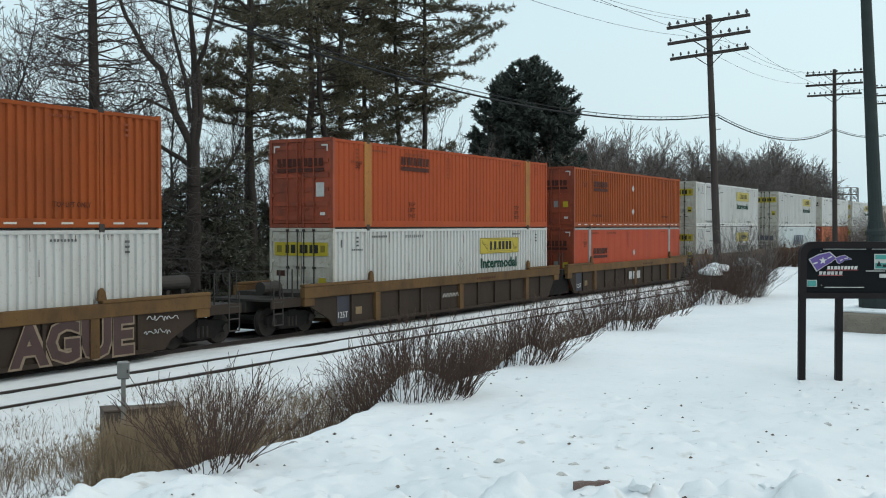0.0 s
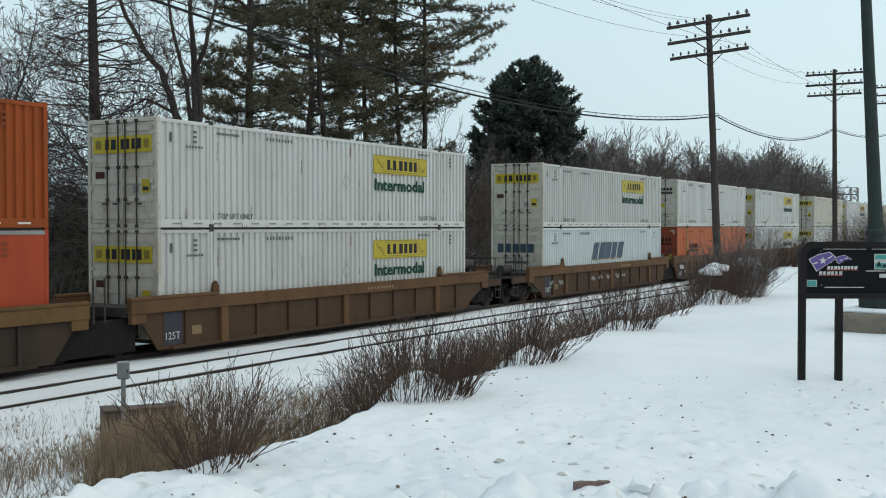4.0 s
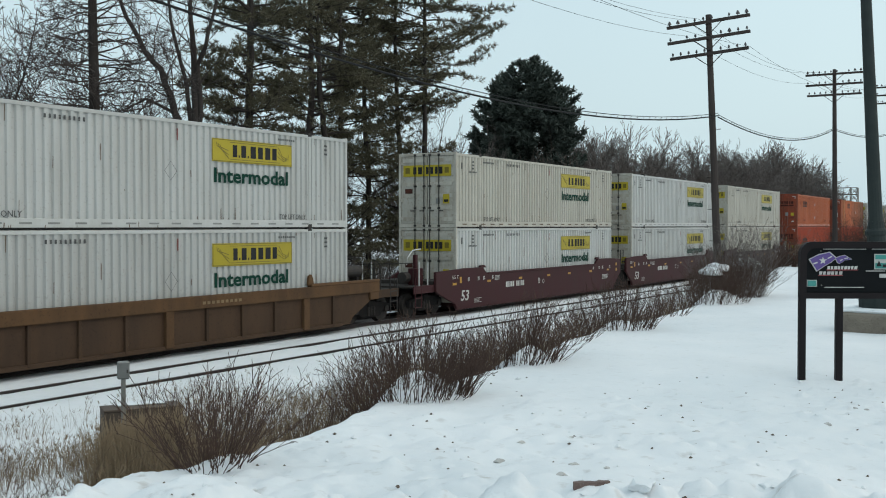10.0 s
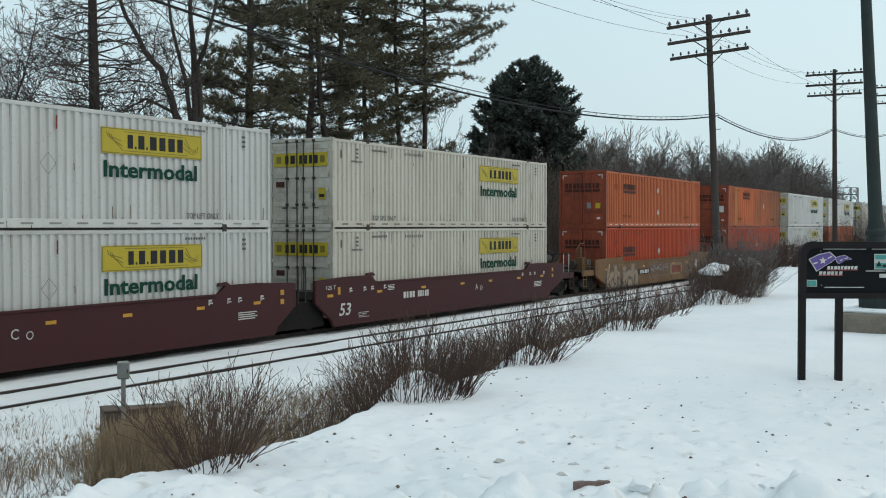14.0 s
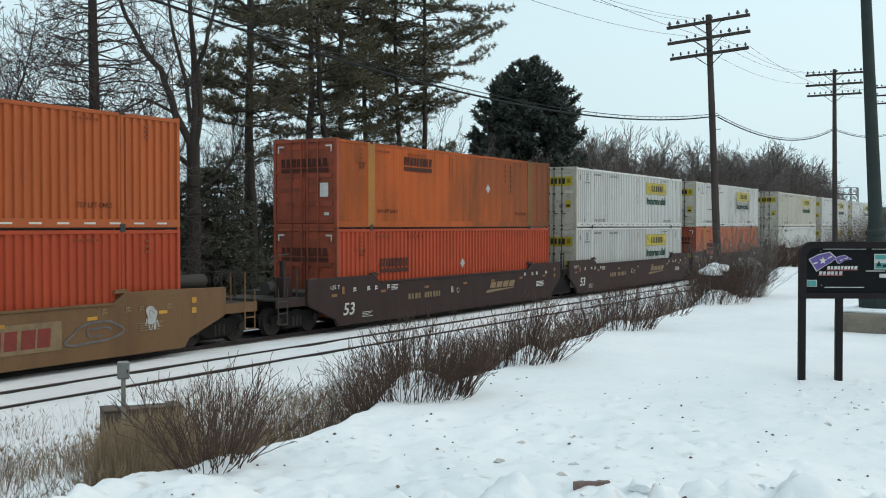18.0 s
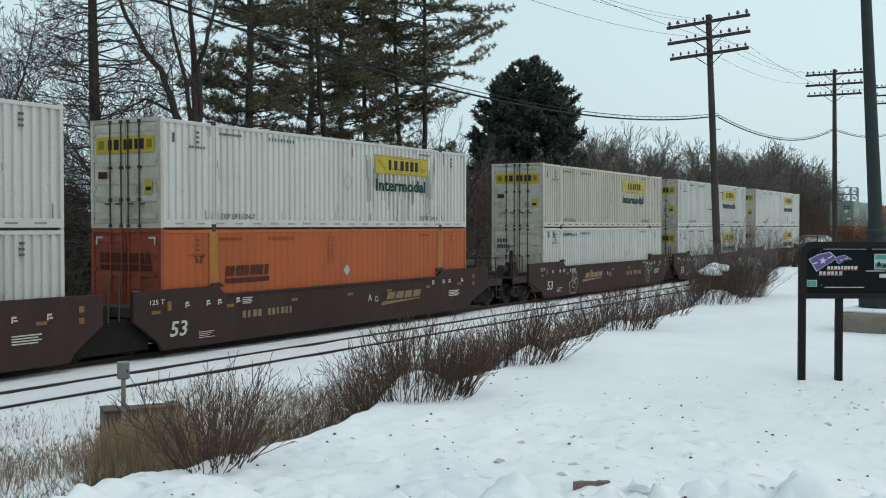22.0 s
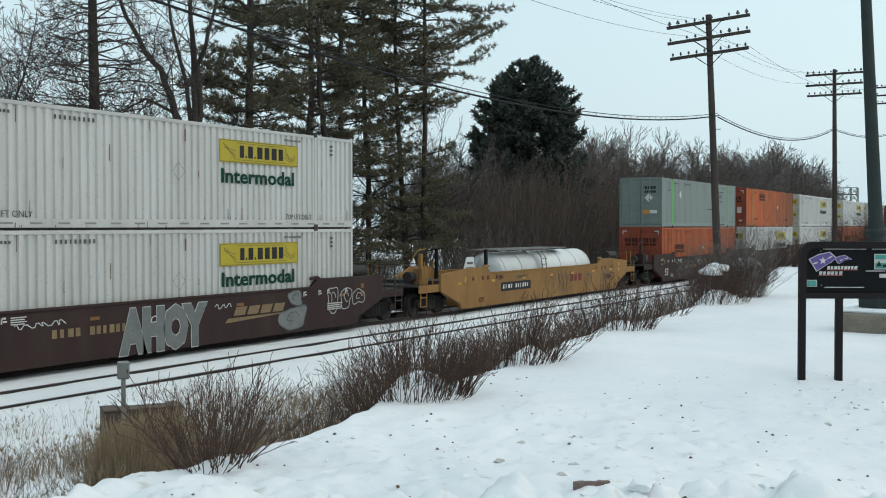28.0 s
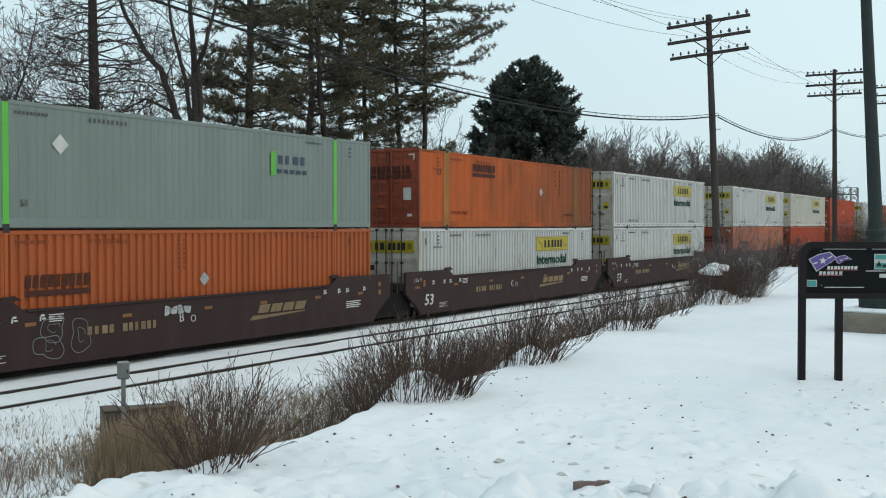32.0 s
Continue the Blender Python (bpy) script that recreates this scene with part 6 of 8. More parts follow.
def make_sign():
    """A wayside information board on two square posts, facing the viewer."""
    pa, pb = Vector((11.56, 2.39, 1.55)), Vector((11.75, 2.05, 1.55))
    s = thing("information_sign", "black wayside information board on two dark square posts", "sign")
    yaw = math.atan2(pb.y - pa.y, pb.x - pa.x)
    s.matrix_world = Matrix.Translation(pa) @ Matrix.Rotation(yaw, 4, "Z")
    w = 1.15
    for x in (0.0, 0.388):
        part("post", Geo().box(x - 0.035, x + 0.035, 0.01, 0.08, -0.1, 1.06), SIGN_FRAME, s, bevel=0.006)
    part("panel", Geo().box(0.0, w, 0.03, 0.06, 0.86, 1.36), SIGN_BLACK, s)
    r = 0.13
    arc = [(-0.035 + r - r * math.cos(a * math.pi / 12), 1.40 - r + r * math.sin(a * math.pi / 12)) for a in range(7)]
    arc_in = [(0.035 + 0.09 - 0.09 * math.cos(a * math.pi / 12), 1.33 - 0.09 + 0.09 * math.sin(a * math.pi / 12)) for a in range(7)]
    right = [(w + 0.035 - r + r * math.sin(a * math.pi / 12), 1.40 - r + r * math.cos(a * math.pi / 12)) for a in range(7)]
    outline = [(-0.035, 0.80)] + arc + right + [(w + 0.035, 0.80)]
    inner = [(0.035, 0.86)] + arc_in + [(w - 0.125 + 0.09 * math.sin(a * math.pi / 12), 1.24 + 0.09 * math.cos(a * math.pi / 12)) for a in range(7)] + [(w - 0.035, 0.86)]
    g = Geo()
    n = len(outline)
    g.v = [(x, 0.0, z) for x, z in outline] + [(x, 0.0, z) for x, z in inner] + [(x, 0.075, z) for x, z in outline] + [(x, 0.075, z) for x, z in inner]
    for k in range(n):
        j = (k + 1) % n
        g.f += [(k, k + n, j + n, j), (k + 2 * n, j + 2 * n, j + 3 * n, k + 3 * n), (k, j, j + 2 * n, k + 2 * n), (k + n, k + 3 * n, j + 3 * n, j + n)]
    part("frame", g, SIGN_FRAME, s)
    y = 0.022
    road = [[(0.071, 1.213), (0.148, 1.094), (0.22, 1.145), (0.292, 1.184), (0.341, 1.227), (0.273, 1.284), (0.167, 1.261)],
            [(0.341, 1.227), (0.36, 1.184), (0.383, 1.171), (0.44, 1.205), (0.504, 1.213), (0.437, 1.256), (0.385, 1.245)]]
    edge = [[(cx + (px - cx) * 1.10, cz + (pz - cz) * 1.12) for px, pz in poly] for poly, (cx, cz) in zip(road, ((0.21, 1.195), (0.42, 1.215)))]
    part("emblem_edge", decal(edge, y), WHITE_LETTER, s)
    part("emblem", decal(road, y - 0.004), PURPLE, s, "purple folded road emblem with a white star")
    star = [(0.206 + (0.042 if k % 2 == 0 else 0.017) * math.sin(k * math.pi / 5), 1.20 + (0.042 if k % 2 == 0 else 0.017) * math.cos(k * math.pi / 5)) for k in range(10)]
    part("star", decal([star[::-1]], y - 0.008), WHITE_LETTER, s)
    part("road_line", decal(stroke([(0.105, 1.165), (0.15, 1.183)], 0.014) + stroke([(0.255, 1.222), (0.30, 1.245)], 0.012) + stroke([(0.385, 1.20), (0.41, 1.212)], 0.011) + stroke([(0.43, 1.222), (0.465, 1.228)], 0.010), y - 0.008), WHITE_LETTER, s)
    part("lettering", decal(letter_bars(0.254, 0.571, 1.108, 1.142, 9, 0.006), y), WHITE_LETTER, s)
    part("lettering", decal(letter_bars(0.167, 0.417, 1.052, 1.086, 6, 0.006), y), WHITE_LETTER, s)
    part("lettering_edge", decal([rect(0.248, 0.575, 1.099, 1.105), rect(0.161, 0.42, 1.043, 1.049)], y), PINK, s)
    part("border_line", decal([rect(0.206, 0.658, 1.318, 1.325), rect(0.225, 0.639, 0.915, 0.923), rect(0.029, 0.035, 0.915, 1.184), rect(0.72, 1.0, 1.318, 1.325)], y), WHITE_LETTER, s)
    part("badge_edge", decal([rect(0.042, 0.148, 0.925, 0.996)], y), WHITE_LETTER, s)
    part("badge", decal([rect(0.05, 0.14, 0.932, 0.989)], y - 0.004), TEAL, s)
    pic = part("picture", decal([rect(0.745, 0.90, 1.108, 1.271)], y), WHITE_LETTER, s, "small teal landscape picture")
    part("picture_print", decal([rect(0.755, 0.89, 1.118, 1.175), rect(0.755, 0.89, 1.215, 1.26)], y - 0.005), TEAL, pic)
    part("picture_hill", decal([[(0.765, 1.14), (0.82, 1.14), (0.79, 1.20)], rect(0.83, 0.88, 1.13, 1.16)], y - 0.009), BLACK, pic)
    part("caption_print", decal([rect(0.658, 0.86, 1.086, 1.096), rect(0.80, 0.95, 1.02, 1.062)], y), WHITE_LETTER, s)
    part("rivets", decal([rect(0.18, 0.192, 1.295, 1.307), rect(0.19, 0.202, 0.935, 0.947)], y), GALV, s)
    for ob in s.children:
        if not ob.name.startswith("post"):
            ob.location.z += 0.2
    return s


make_sign()


# ---------------------------------------------------------------- plants
class Twigs:
    """Collects tapered twig segments, made into one mesh."""

    def __init__(self):
        self.a, self.b, self.r, self.q = [], [], [], []

    def seg(self, p, q, r0, r1):
        self.a.append(p), self.b.append(q), self.r.append(r0), self.q.append(r1)

    def arrays(self, n=3):
        a, b = np.array(self.a, dtype=float), np.array(self.b, dtype=float)
        r0, r1 = np.array(self.r), np.array(self.q)
        d = b - a
        d /= np.maximum(np.linalg.norm(d, axis=1, keepdims=True), 1e-6)
        h = np.where(np.abs(d[:, 2:3]) < 0.9, np.array([[0.0, 0.0, 1.0]]), np.array([[1.0, 0.0, 0.0]]))
        u = np.cross(d, h)
        u /= np.linalg.norm(u, axis=1, keepdims=True)
        w = np.cross(d, u)
        m = len(a)
        verts = np.empty((m, 2 * n, 3))
        for k in range(n):
            c, s = math.cos(2 * math.pi * k / n), math.sin(2 * math.pi * k / n)
            verts[:, k] = a + (u * c + w * s) * r0[:, None]
            verts[:, n + k] = b + (u * c + w * s) * r1[:, None]
        base = np.arange(m)[:, None] * 2 * n
        faces = np.concatenate([base + np.array([[k, (k + 1) % n, n + (k + 1) % n, n + k]]) for k in range(n)], axis=0)
        return verts.reshape(-1, 3), faces

    def mesh(self, name, material, n=3):
        v, f = self.arrays(n)
        return fast_mesh(name, v, f, material)


def unit(v):
    return v / max(1e-9, math.sqrt(float(v @ v)))


def grow(tw, rng, p, d, length, r, level, spec):
    """A wandering branch with children. spec: children a metre, child length ratio, spread, wander, lift, thinnest."""
    if not isinstance(rng, random.Random):
        rng = random.Random(int(rng.randint(1 << 30)))
        p, d = tuple(float(v) for v in p), tuple(float(v) for v in d)
    per_m, ratio, spread, wander, lift, thin = spec
    gauss, uni = rng.gauss, rng.uniform
    n = max(3, int(length / (0.55 if level > 1 else 0.32)))
    if level == 0:
        n = max(2, min(n, 4))
    step = length / n
    last = r
    px, py, pz = p
    dx, dy, dz = d
    for k in range(n):
        dx, dy, dz = dx + gauss(0, wander), dy + gauss(0, wander), dz + gauss(0, wander) + lift
        l = math.sqrt(dx * dx + dy * dy + dz * dz)
        dx, dy, dz = dx / l, dy / l, dz / l
        qx, qy, qz = px + dx * step, py + dy * step, pz + dz * step
        nxt = max(thin, r * (1 - 0.85 * (k + 1) / n))
        tw.seg((px, py, pz), (qx, qy, qz), last, nxt)
        if level > 0 and k >= n * 0.15:
            want = per_m * step
            for _ in range(int(want) + (rng.random() < want - int(want))):
                rx, ry, rz = gauss(0, 1), gauss(0, 1), gauss(0, 1)
                sx, sy, sz = dy * rz - dz * ry, dz * rx - dx * rz, dx * ry - dy * rx
                m = math.sqrt(sx * sx + sy * sy + sz * sz) or 1.0
                a = uni(0.6, 1.0) * spread
                c, s = math.cos(a), math.sin(a) / m
                u = rng.random()
                grow(tw, rng, (px + (qx - px) * u, py + (qy - py) * u, pz + (qz - pz) * u), (dx * c + sx * s, dy * c + sy * s, dz * c + sz * s),
                     length * ratio * uni(0.55, 1.1) * (1 - 0.5 * k / n), max(thin, nxt * 0.6), level - 1, spec)
        px, py, pz, last = qx, qy, qz, nxt


def limb(tw, rng, pts, r0, r1, level, spec, every=0.6, child=2.2):
    """A given main limb, softened, with twigs along it."""
    pts = [np.array(q, dtype=float) for q in pts]
    total = sum(np.linalg.norm(b - a) for a, b in zip(pts, pts[1:]))
    run = 0.0
    for a, b in zip(pts, pts[1:]):
        l = np.linalg.norm(b - a)
        n = max(1, int(l / 0.5))
        for k in range(n):
            u0, u1 = k / n, (k + 1) / n
            p, q = a + (b - a) * u0, a + (b - a) * u1
            if 0 < k:
                p = p + jog
            jog = rng.normal(0, 0.02, 3) if k < n - 1 else np.zeros(3)
            q = q + jog
            f0, f1 = (run + l * u0) / total, (run + l * u1) / total
            tw.seg(p, q, r0 + (r1 - r0) * f0, r0 + (r1 - r0) * f1)
            if level > 0 and f0 > 0.12 and rng.rand() < l / n / every:
                d = unit(b - a)
                side = unit(np.cross(d, rng.normal(0, 1, 3)))
                a_ = rng.uniform(0.5, 1.1)
                grow(tw, rng, q, unit(d * math.cos(a_) + side * math.sin(a_)), child * rng.uniform(0.6, 1.3), max(0.012, (r0 + (r1 - r0) * f0) * 0.3), level, spec)
        run += l


def needles(rng, centres, dirs, n, length, width, cone):
    """Clumps of thin needle blades at the centres, as arrays."""
    c = np.repeat(np.array(centres), n, axis=0)
    d = np.repeat(np.array(dirs), n, axis=0) + rng.normal(0, cone, (len(centres) * n, 3))
    d /= np.linalg.norm(d, axis=1, keepdims=True)
    l = length * rng.uniform(0.6, 1.2, (len(c), 1))
    s = np.cross(d, rng.normal(0, 1, d.shape))
    s /= np.maximum(np.linalg.norm(s, axis=1, keepdims=True), 1e-6)
    v = np.stack([c - s * width / 2, c + s * width / 2, c + d * l + s * width * 0.25, c + d * l - s * width * 0.25], axis=1)
    return v.reshape(-1, 3), np.arange(len(c) * 4).reshape(-1, 4)


def plant(name, label, x, y, rz=0.0, category="tree", group="", sink=0.1):
    return thing(name, label, category, pose(x, y, float(ground_z(x, y)) - sink, 0, 0, rz), group)


SIDE = np.array([math.cos(YAW), -math.sin(YAW), 0.0])


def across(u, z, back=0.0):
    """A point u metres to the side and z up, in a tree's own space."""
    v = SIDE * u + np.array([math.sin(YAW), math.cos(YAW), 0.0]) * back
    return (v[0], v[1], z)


def make_pine(x, y, trunks, height, z_lo, z_hi, reach, seed, density=1.0, low=None, label="tall pine with layered needle pads and bare lower trunk"):
    rng = np.random.RandomState(seed)
    t = plant("pine_tree", label, x, y, group="pines behind the railway")
    wood, cs, ds = Twigs(), [], []
    for pts, r0 in trunks:
        limb(wood, rng, pts, r0, 0.06, 0, None)

    def trunk_at(z):
        pts = trunks[rng.randint(len(trunks))][0]
        for a, b in zip(pts, pts[1:]):
            if a[2] <= z <= b[2]:
                u = (z - a[2]) / max(0.01, b[2] - a[2])
                return np.array(a) * (1 - u) + np.array(b) * u
        return np.array(pts[-1]) * 1.0

    bands = [(z_lo, z_hi, density, reach)] + (low or [])
    for za, zb, dens, rch in bands:
        z = za
        while z < zb:
            f = (z - za) / max(0.1, zb - za)
            for _ in range(rng.poisson(4.0 * dens)):
                az = rng.uniform(0, 2 * math.pi)
                length = rch * rng.uniform(0.5, 1.1) * (1 - 0.45 * f)
                p = trunk_at(z + rng.uniform(-0.2, 0.2))
                d = unit(np.array([math.cos(az), math.sin(az), rng.uniform(-0.05, 0.22)]))
                n = max(4, int(length / 0.3))
                step = length / n
                for k in range(n):
                    d = unit(d + rng.normal(0, 0.10, 3) + np.array([0, 0, 0.015]))
                    q = p + d * step
                    wood.seg(p, q, 0.05 * (1 - 0.8 * k / n), 0.05 * (1 - 0.8 * (k + 1) / n))
                    if k > n * 0.28:
                        for sgn in (-1, 1):
                            if rng.rand() < 0.12:
                                continue
                            sd = unit(np.cross(d, np.array([0, 0, 1.0])) * sgn + d * 0.8 + np.array([0, 0, rng.uniform(-0.05, 0.25)]))
                            l2 = rng.uniform(0.35, 0.95)
                            m = max(2, int(l2 / 0.17))
                            wood.seg(q, q + sd * l2, 0.012, 0.006)
                            for j in range(1, m + 1):
                                cs.append(q + sd * l2 * j / m + rng.normal(0, 0.06, 3))
                                ds.append(unit(sd + np.array([0, 0, 0.35])))
                    p = q
                cs.append(p), ds.append(d)
            z += rng.uniform(0.35, 0.75)
    part("trunk", wood.mesh("trunk", BARK, 6), BARK, t)
    v, f = needles(rng, cs, ds, 14, 0.24, 0.030, 0.8)
    part("crown", fast_mesh("crown", v, f, PINE), PINE, t)
    return t


def make_spruce(x, y, height, radius, seed):
    rng = np.random.RandomState(seed)
    t = plant("spruce_tree", "dense dark blue-green spruce with a ragged cone outline", x, y)
    wood, cs, ds = Twigs(), [], []
    wood.seg(np.array([0, 0, 0.0]), np.array([0, 0, height * 0.97]), 0.24, 0.02)
    z = 0.8
    while z < height * 0.985:
        f = z / height
        prof = min(1.0, ((height - z) / 6.2) ** 0.78)
        for _ in range(6 + int(9 * (1 - f))):
            az = rng.uniform(0, 2 * math.pi)
            length = radius * prof * rng.uniform(0.70, 1.12)
            p = np.array([0, 0, z + rng.uniform(-0.15, 0.15)])
            d = unit(np.array([math.cos(az), math.sin(az), -0.12 + 0.55 * f]))
            n = max(3, int(length / 0.32))
            for k in range(n):
                d = unit(d + np.array([0, 0, 0.05]) + rng.normal(0, 0.05, 3))
                q = p + d * length / n
                wood.seg(p, q, 0.03, 0.02)
                if k > n * 0.35:
                    for sgn in (-1, 0, 1):
                        sd = unit(np.cross(d, np.array([0, 0, 1.0])) * sgn + d * 0.9 + np.array([0, 0, rng.uniform(-0.5, 0.3)]))
                        l2 = rng.uniform(0.2, 0.6)
                        for j in (0.4, 1.0):
                            cs.append(q + sd * l2 * j)
                            ds.append(unit(sd + np.array([0, 0, 0.25])))
                p = q
        z += rng.uniform(0.26, 0.42)
    part("trunk", wood.mesh("trunk", BARK, 4), BARK, t)
    v, f = needles(rng, cs, ds, 9, 0.40, 0.11, 0.5)
    part("crown", fast_mesh("crown", v, f, SPRUCE), SPRUCE, t)
    return t


def bare_tree_parts(t, seed, height, levels, spec, r, fork, twig=TWIG, limbs=None, child=2.2, every=0.5):
    """Trunk and crown of a leafless tree: given limbs, or a trunk that forks."""
    rng = np.random.RandomState(seed)
    tw = Twigs()
    if limbs:
        for pts, r0, r1, lv in limbs:
            limb(tw, rng, pts, r0, r1, lv, spec, every, child)
    else:
        p, d = np.array([0, 0, 0.0]), np.array([0, 0, 1.0])
        n = 6
        for k in range(n):
            d = unit(d + rng.normal(0, 0.05, 3))
            q = p + d * fork / n
            tw.seg(p, q, r * (1 - 0.04 * k), r * (1 - 0.04 * (k + 1)))
            p = q
        for _ in range(4 + rng.randint(3)):
            az, a = rng.uniform(0, 2 * math.pi), rng.uniform(0.15, 0.75)
            grow(tw, rng, p, np.array([math.cos(az) * math.sin(a), math.sin(az) * math.sin(a), math.cos(a)]), (height - fork) * rng.uniform(0.75, 1.05), r * 0.55, levels, spec)
    i = [k for k in range(len(tw.a)) if tw.r[k] > 0.045]
    j = [k for k in range(len(tw.a)) if tw.r[k] <= 0.045]
    for name, ids, mat, sides in (("trunk", i, BARK, 7), ("crown", j, twig, 3)):
        s = Twigs()
        s.a, s.b, s.r, s.q = [tw.a[k] for k in ids], [tw.b[k] for k in ids], [tw.r[k] for k in ids], [tw.q[k] for k in ids]
        if ids:
            part(name, s.mesh(name, mat, sides), mat, t)
    return t


def make_larch(x, y, height, r, seed):
    """A leafless larch: straight trunk, many level branches with hanging twigs."""
    rng = np.random.RandomState(seed)
    t = plant("larch_tree", "leafless larch with a straight trunk and fine level branches", x, y)
    tw = Twigs()
    part("trunk", Geo().tube(across(0.05, 0), across(-0.12, height * 0.5), r, r * 0.72, 12).tube(across(-0.12, height * 0.5), across(-0.25, height), r * 0.72, 0.03, 12).mesh("trunk", BARK), BARK, t)
    z = 2.2
    while z < height - 0.5:
        for _ in range(3):
            az = rng.uniform(0, 2 * math.pi)
            length = 5.2 * (1 - 0.6 * z / height) * rng.uniform(0.5, 1.1)
            d = unit(np.array([math.cos(az), math.sin(az), rng.uniform(-0.05, 0.35)]))
            grow(tw, rng, np.array([0, 0, z]), d, length, 0.036, 2, (6.0, 0.36, 1.0, 0.13, 0.004, 0.009))
        z += rng.uniform(0.14, 0.28)
    part("crown", tw.mesh("crown", TWIG, 3), TWIG, t)
    return t


BROAD = (2.2, 0.52, 0.8, 0.13, 0.012, 0.0095)

make_larch(26.35, 29.72, 20.0, 0.24, 21)

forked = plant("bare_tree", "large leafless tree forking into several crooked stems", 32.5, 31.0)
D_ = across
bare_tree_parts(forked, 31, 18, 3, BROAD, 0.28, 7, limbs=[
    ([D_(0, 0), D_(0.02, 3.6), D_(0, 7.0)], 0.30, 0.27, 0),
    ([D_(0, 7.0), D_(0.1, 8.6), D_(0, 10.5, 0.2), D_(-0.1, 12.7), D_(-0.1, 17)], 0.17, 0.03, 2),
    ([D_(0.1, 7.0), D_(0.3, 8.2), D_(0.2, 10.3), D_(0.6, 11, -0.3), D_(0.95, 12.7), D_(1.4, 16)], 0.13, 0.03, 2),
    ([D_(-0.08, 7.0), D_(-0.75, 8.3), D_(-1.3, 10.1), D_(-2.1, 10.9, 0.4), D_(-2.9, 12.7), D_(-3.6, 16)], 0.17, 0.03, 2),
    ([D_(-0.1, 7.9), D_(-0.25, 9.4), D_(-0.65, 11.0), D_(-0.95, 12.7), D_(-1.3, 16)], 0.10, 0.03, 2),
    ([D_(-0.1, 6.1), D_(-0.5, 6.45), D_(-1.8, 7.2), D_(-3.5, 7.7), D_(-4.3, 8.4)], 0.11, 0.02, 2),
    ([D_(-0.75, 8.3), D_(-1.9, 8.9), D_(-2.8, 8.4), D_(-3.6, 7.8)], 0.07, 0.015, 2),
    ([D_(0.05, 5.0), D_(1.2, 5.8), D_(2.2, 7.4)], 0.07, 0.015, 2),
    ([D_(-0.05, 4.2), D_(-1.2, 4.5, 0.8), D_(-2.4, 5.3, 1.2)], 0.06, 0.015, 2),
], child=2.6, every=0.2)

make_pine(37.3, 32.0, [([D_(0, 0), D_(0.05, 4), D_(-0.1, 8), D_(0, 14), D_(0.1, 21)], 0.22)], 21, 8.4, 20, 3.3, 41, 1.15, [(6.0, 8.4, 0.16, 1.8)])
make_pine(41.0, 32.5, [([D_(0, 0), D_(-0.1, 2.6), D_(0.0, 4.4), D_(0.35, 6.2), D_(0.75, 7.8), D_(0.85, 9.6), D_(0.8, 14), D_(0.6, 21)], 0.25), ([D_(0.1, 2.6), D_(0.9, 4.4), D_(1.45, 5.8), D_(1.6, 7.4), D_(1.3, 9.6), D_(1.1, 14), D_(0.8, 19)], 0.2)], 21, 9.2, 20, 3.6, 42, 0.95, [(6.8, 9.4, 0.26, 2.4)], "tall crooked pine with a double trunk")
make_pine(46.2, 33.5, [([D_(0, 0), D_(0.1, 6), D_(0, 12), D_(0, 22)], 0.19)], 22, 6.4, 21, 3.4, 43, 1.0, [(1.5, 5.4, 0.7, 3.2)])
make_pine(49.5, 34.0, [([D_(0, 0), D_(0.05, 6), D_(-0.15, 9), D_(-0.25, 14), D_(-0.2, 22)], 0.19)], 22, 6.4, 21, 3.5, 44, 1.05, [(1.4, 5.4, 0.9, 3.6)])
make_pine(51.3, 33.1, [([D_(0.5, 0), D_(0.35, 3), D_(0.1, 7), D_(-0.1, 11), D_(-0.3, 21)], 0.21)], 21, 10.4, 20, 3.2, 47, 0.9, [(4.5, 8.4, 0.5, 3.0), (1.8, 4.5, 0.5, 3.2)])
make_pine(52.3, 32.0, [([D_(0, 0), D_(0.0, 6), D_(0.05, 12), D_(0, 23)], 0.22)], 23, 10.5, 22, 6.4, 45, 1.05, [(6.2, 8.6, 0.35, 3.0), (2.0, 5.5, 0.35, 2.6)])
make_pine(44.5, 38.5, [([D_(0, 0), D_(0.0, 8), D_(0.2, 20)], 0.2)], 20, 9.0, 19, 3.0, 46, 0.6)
make_spruce(73.7, 35.85, 16.2, 4.45, 51)

# leafless trees along the far side of the line, three grown and the rest copies
MODELS = {}
CROWN = ((62, 9.6), (70, 10.2), (82, 11.8), (97.6, 13.8), (106, 14.1), (113, 13.9), (120, 12.6), (125.4, 11.2), (128, 12.4), (136, 14.3), (147, 15.4), (158, 15.9), (167, 15.9), (180, 15.6), (195, 15.2), (203, 13.6), (208, 12.0), (212, 10.2), (225, 8.0), (240, 7.0))
# The far trees take a paler twig colour than the near ones.
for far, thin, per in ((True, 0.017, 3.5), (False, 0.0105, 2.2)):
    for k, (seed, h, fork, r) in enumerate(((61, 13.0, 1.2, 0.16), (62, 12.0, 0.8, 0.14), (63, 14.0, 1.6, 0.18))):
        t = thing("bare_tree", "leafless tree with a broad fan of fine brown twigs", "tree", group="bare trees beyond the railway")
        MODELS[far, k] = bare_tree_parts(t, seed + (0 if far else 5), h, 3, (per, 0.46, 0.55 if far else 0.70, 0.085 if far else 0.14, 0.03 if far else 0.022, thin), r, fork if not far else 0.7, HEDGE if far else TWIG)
rows_ = []
rng_ = np.random.RandomState(8)
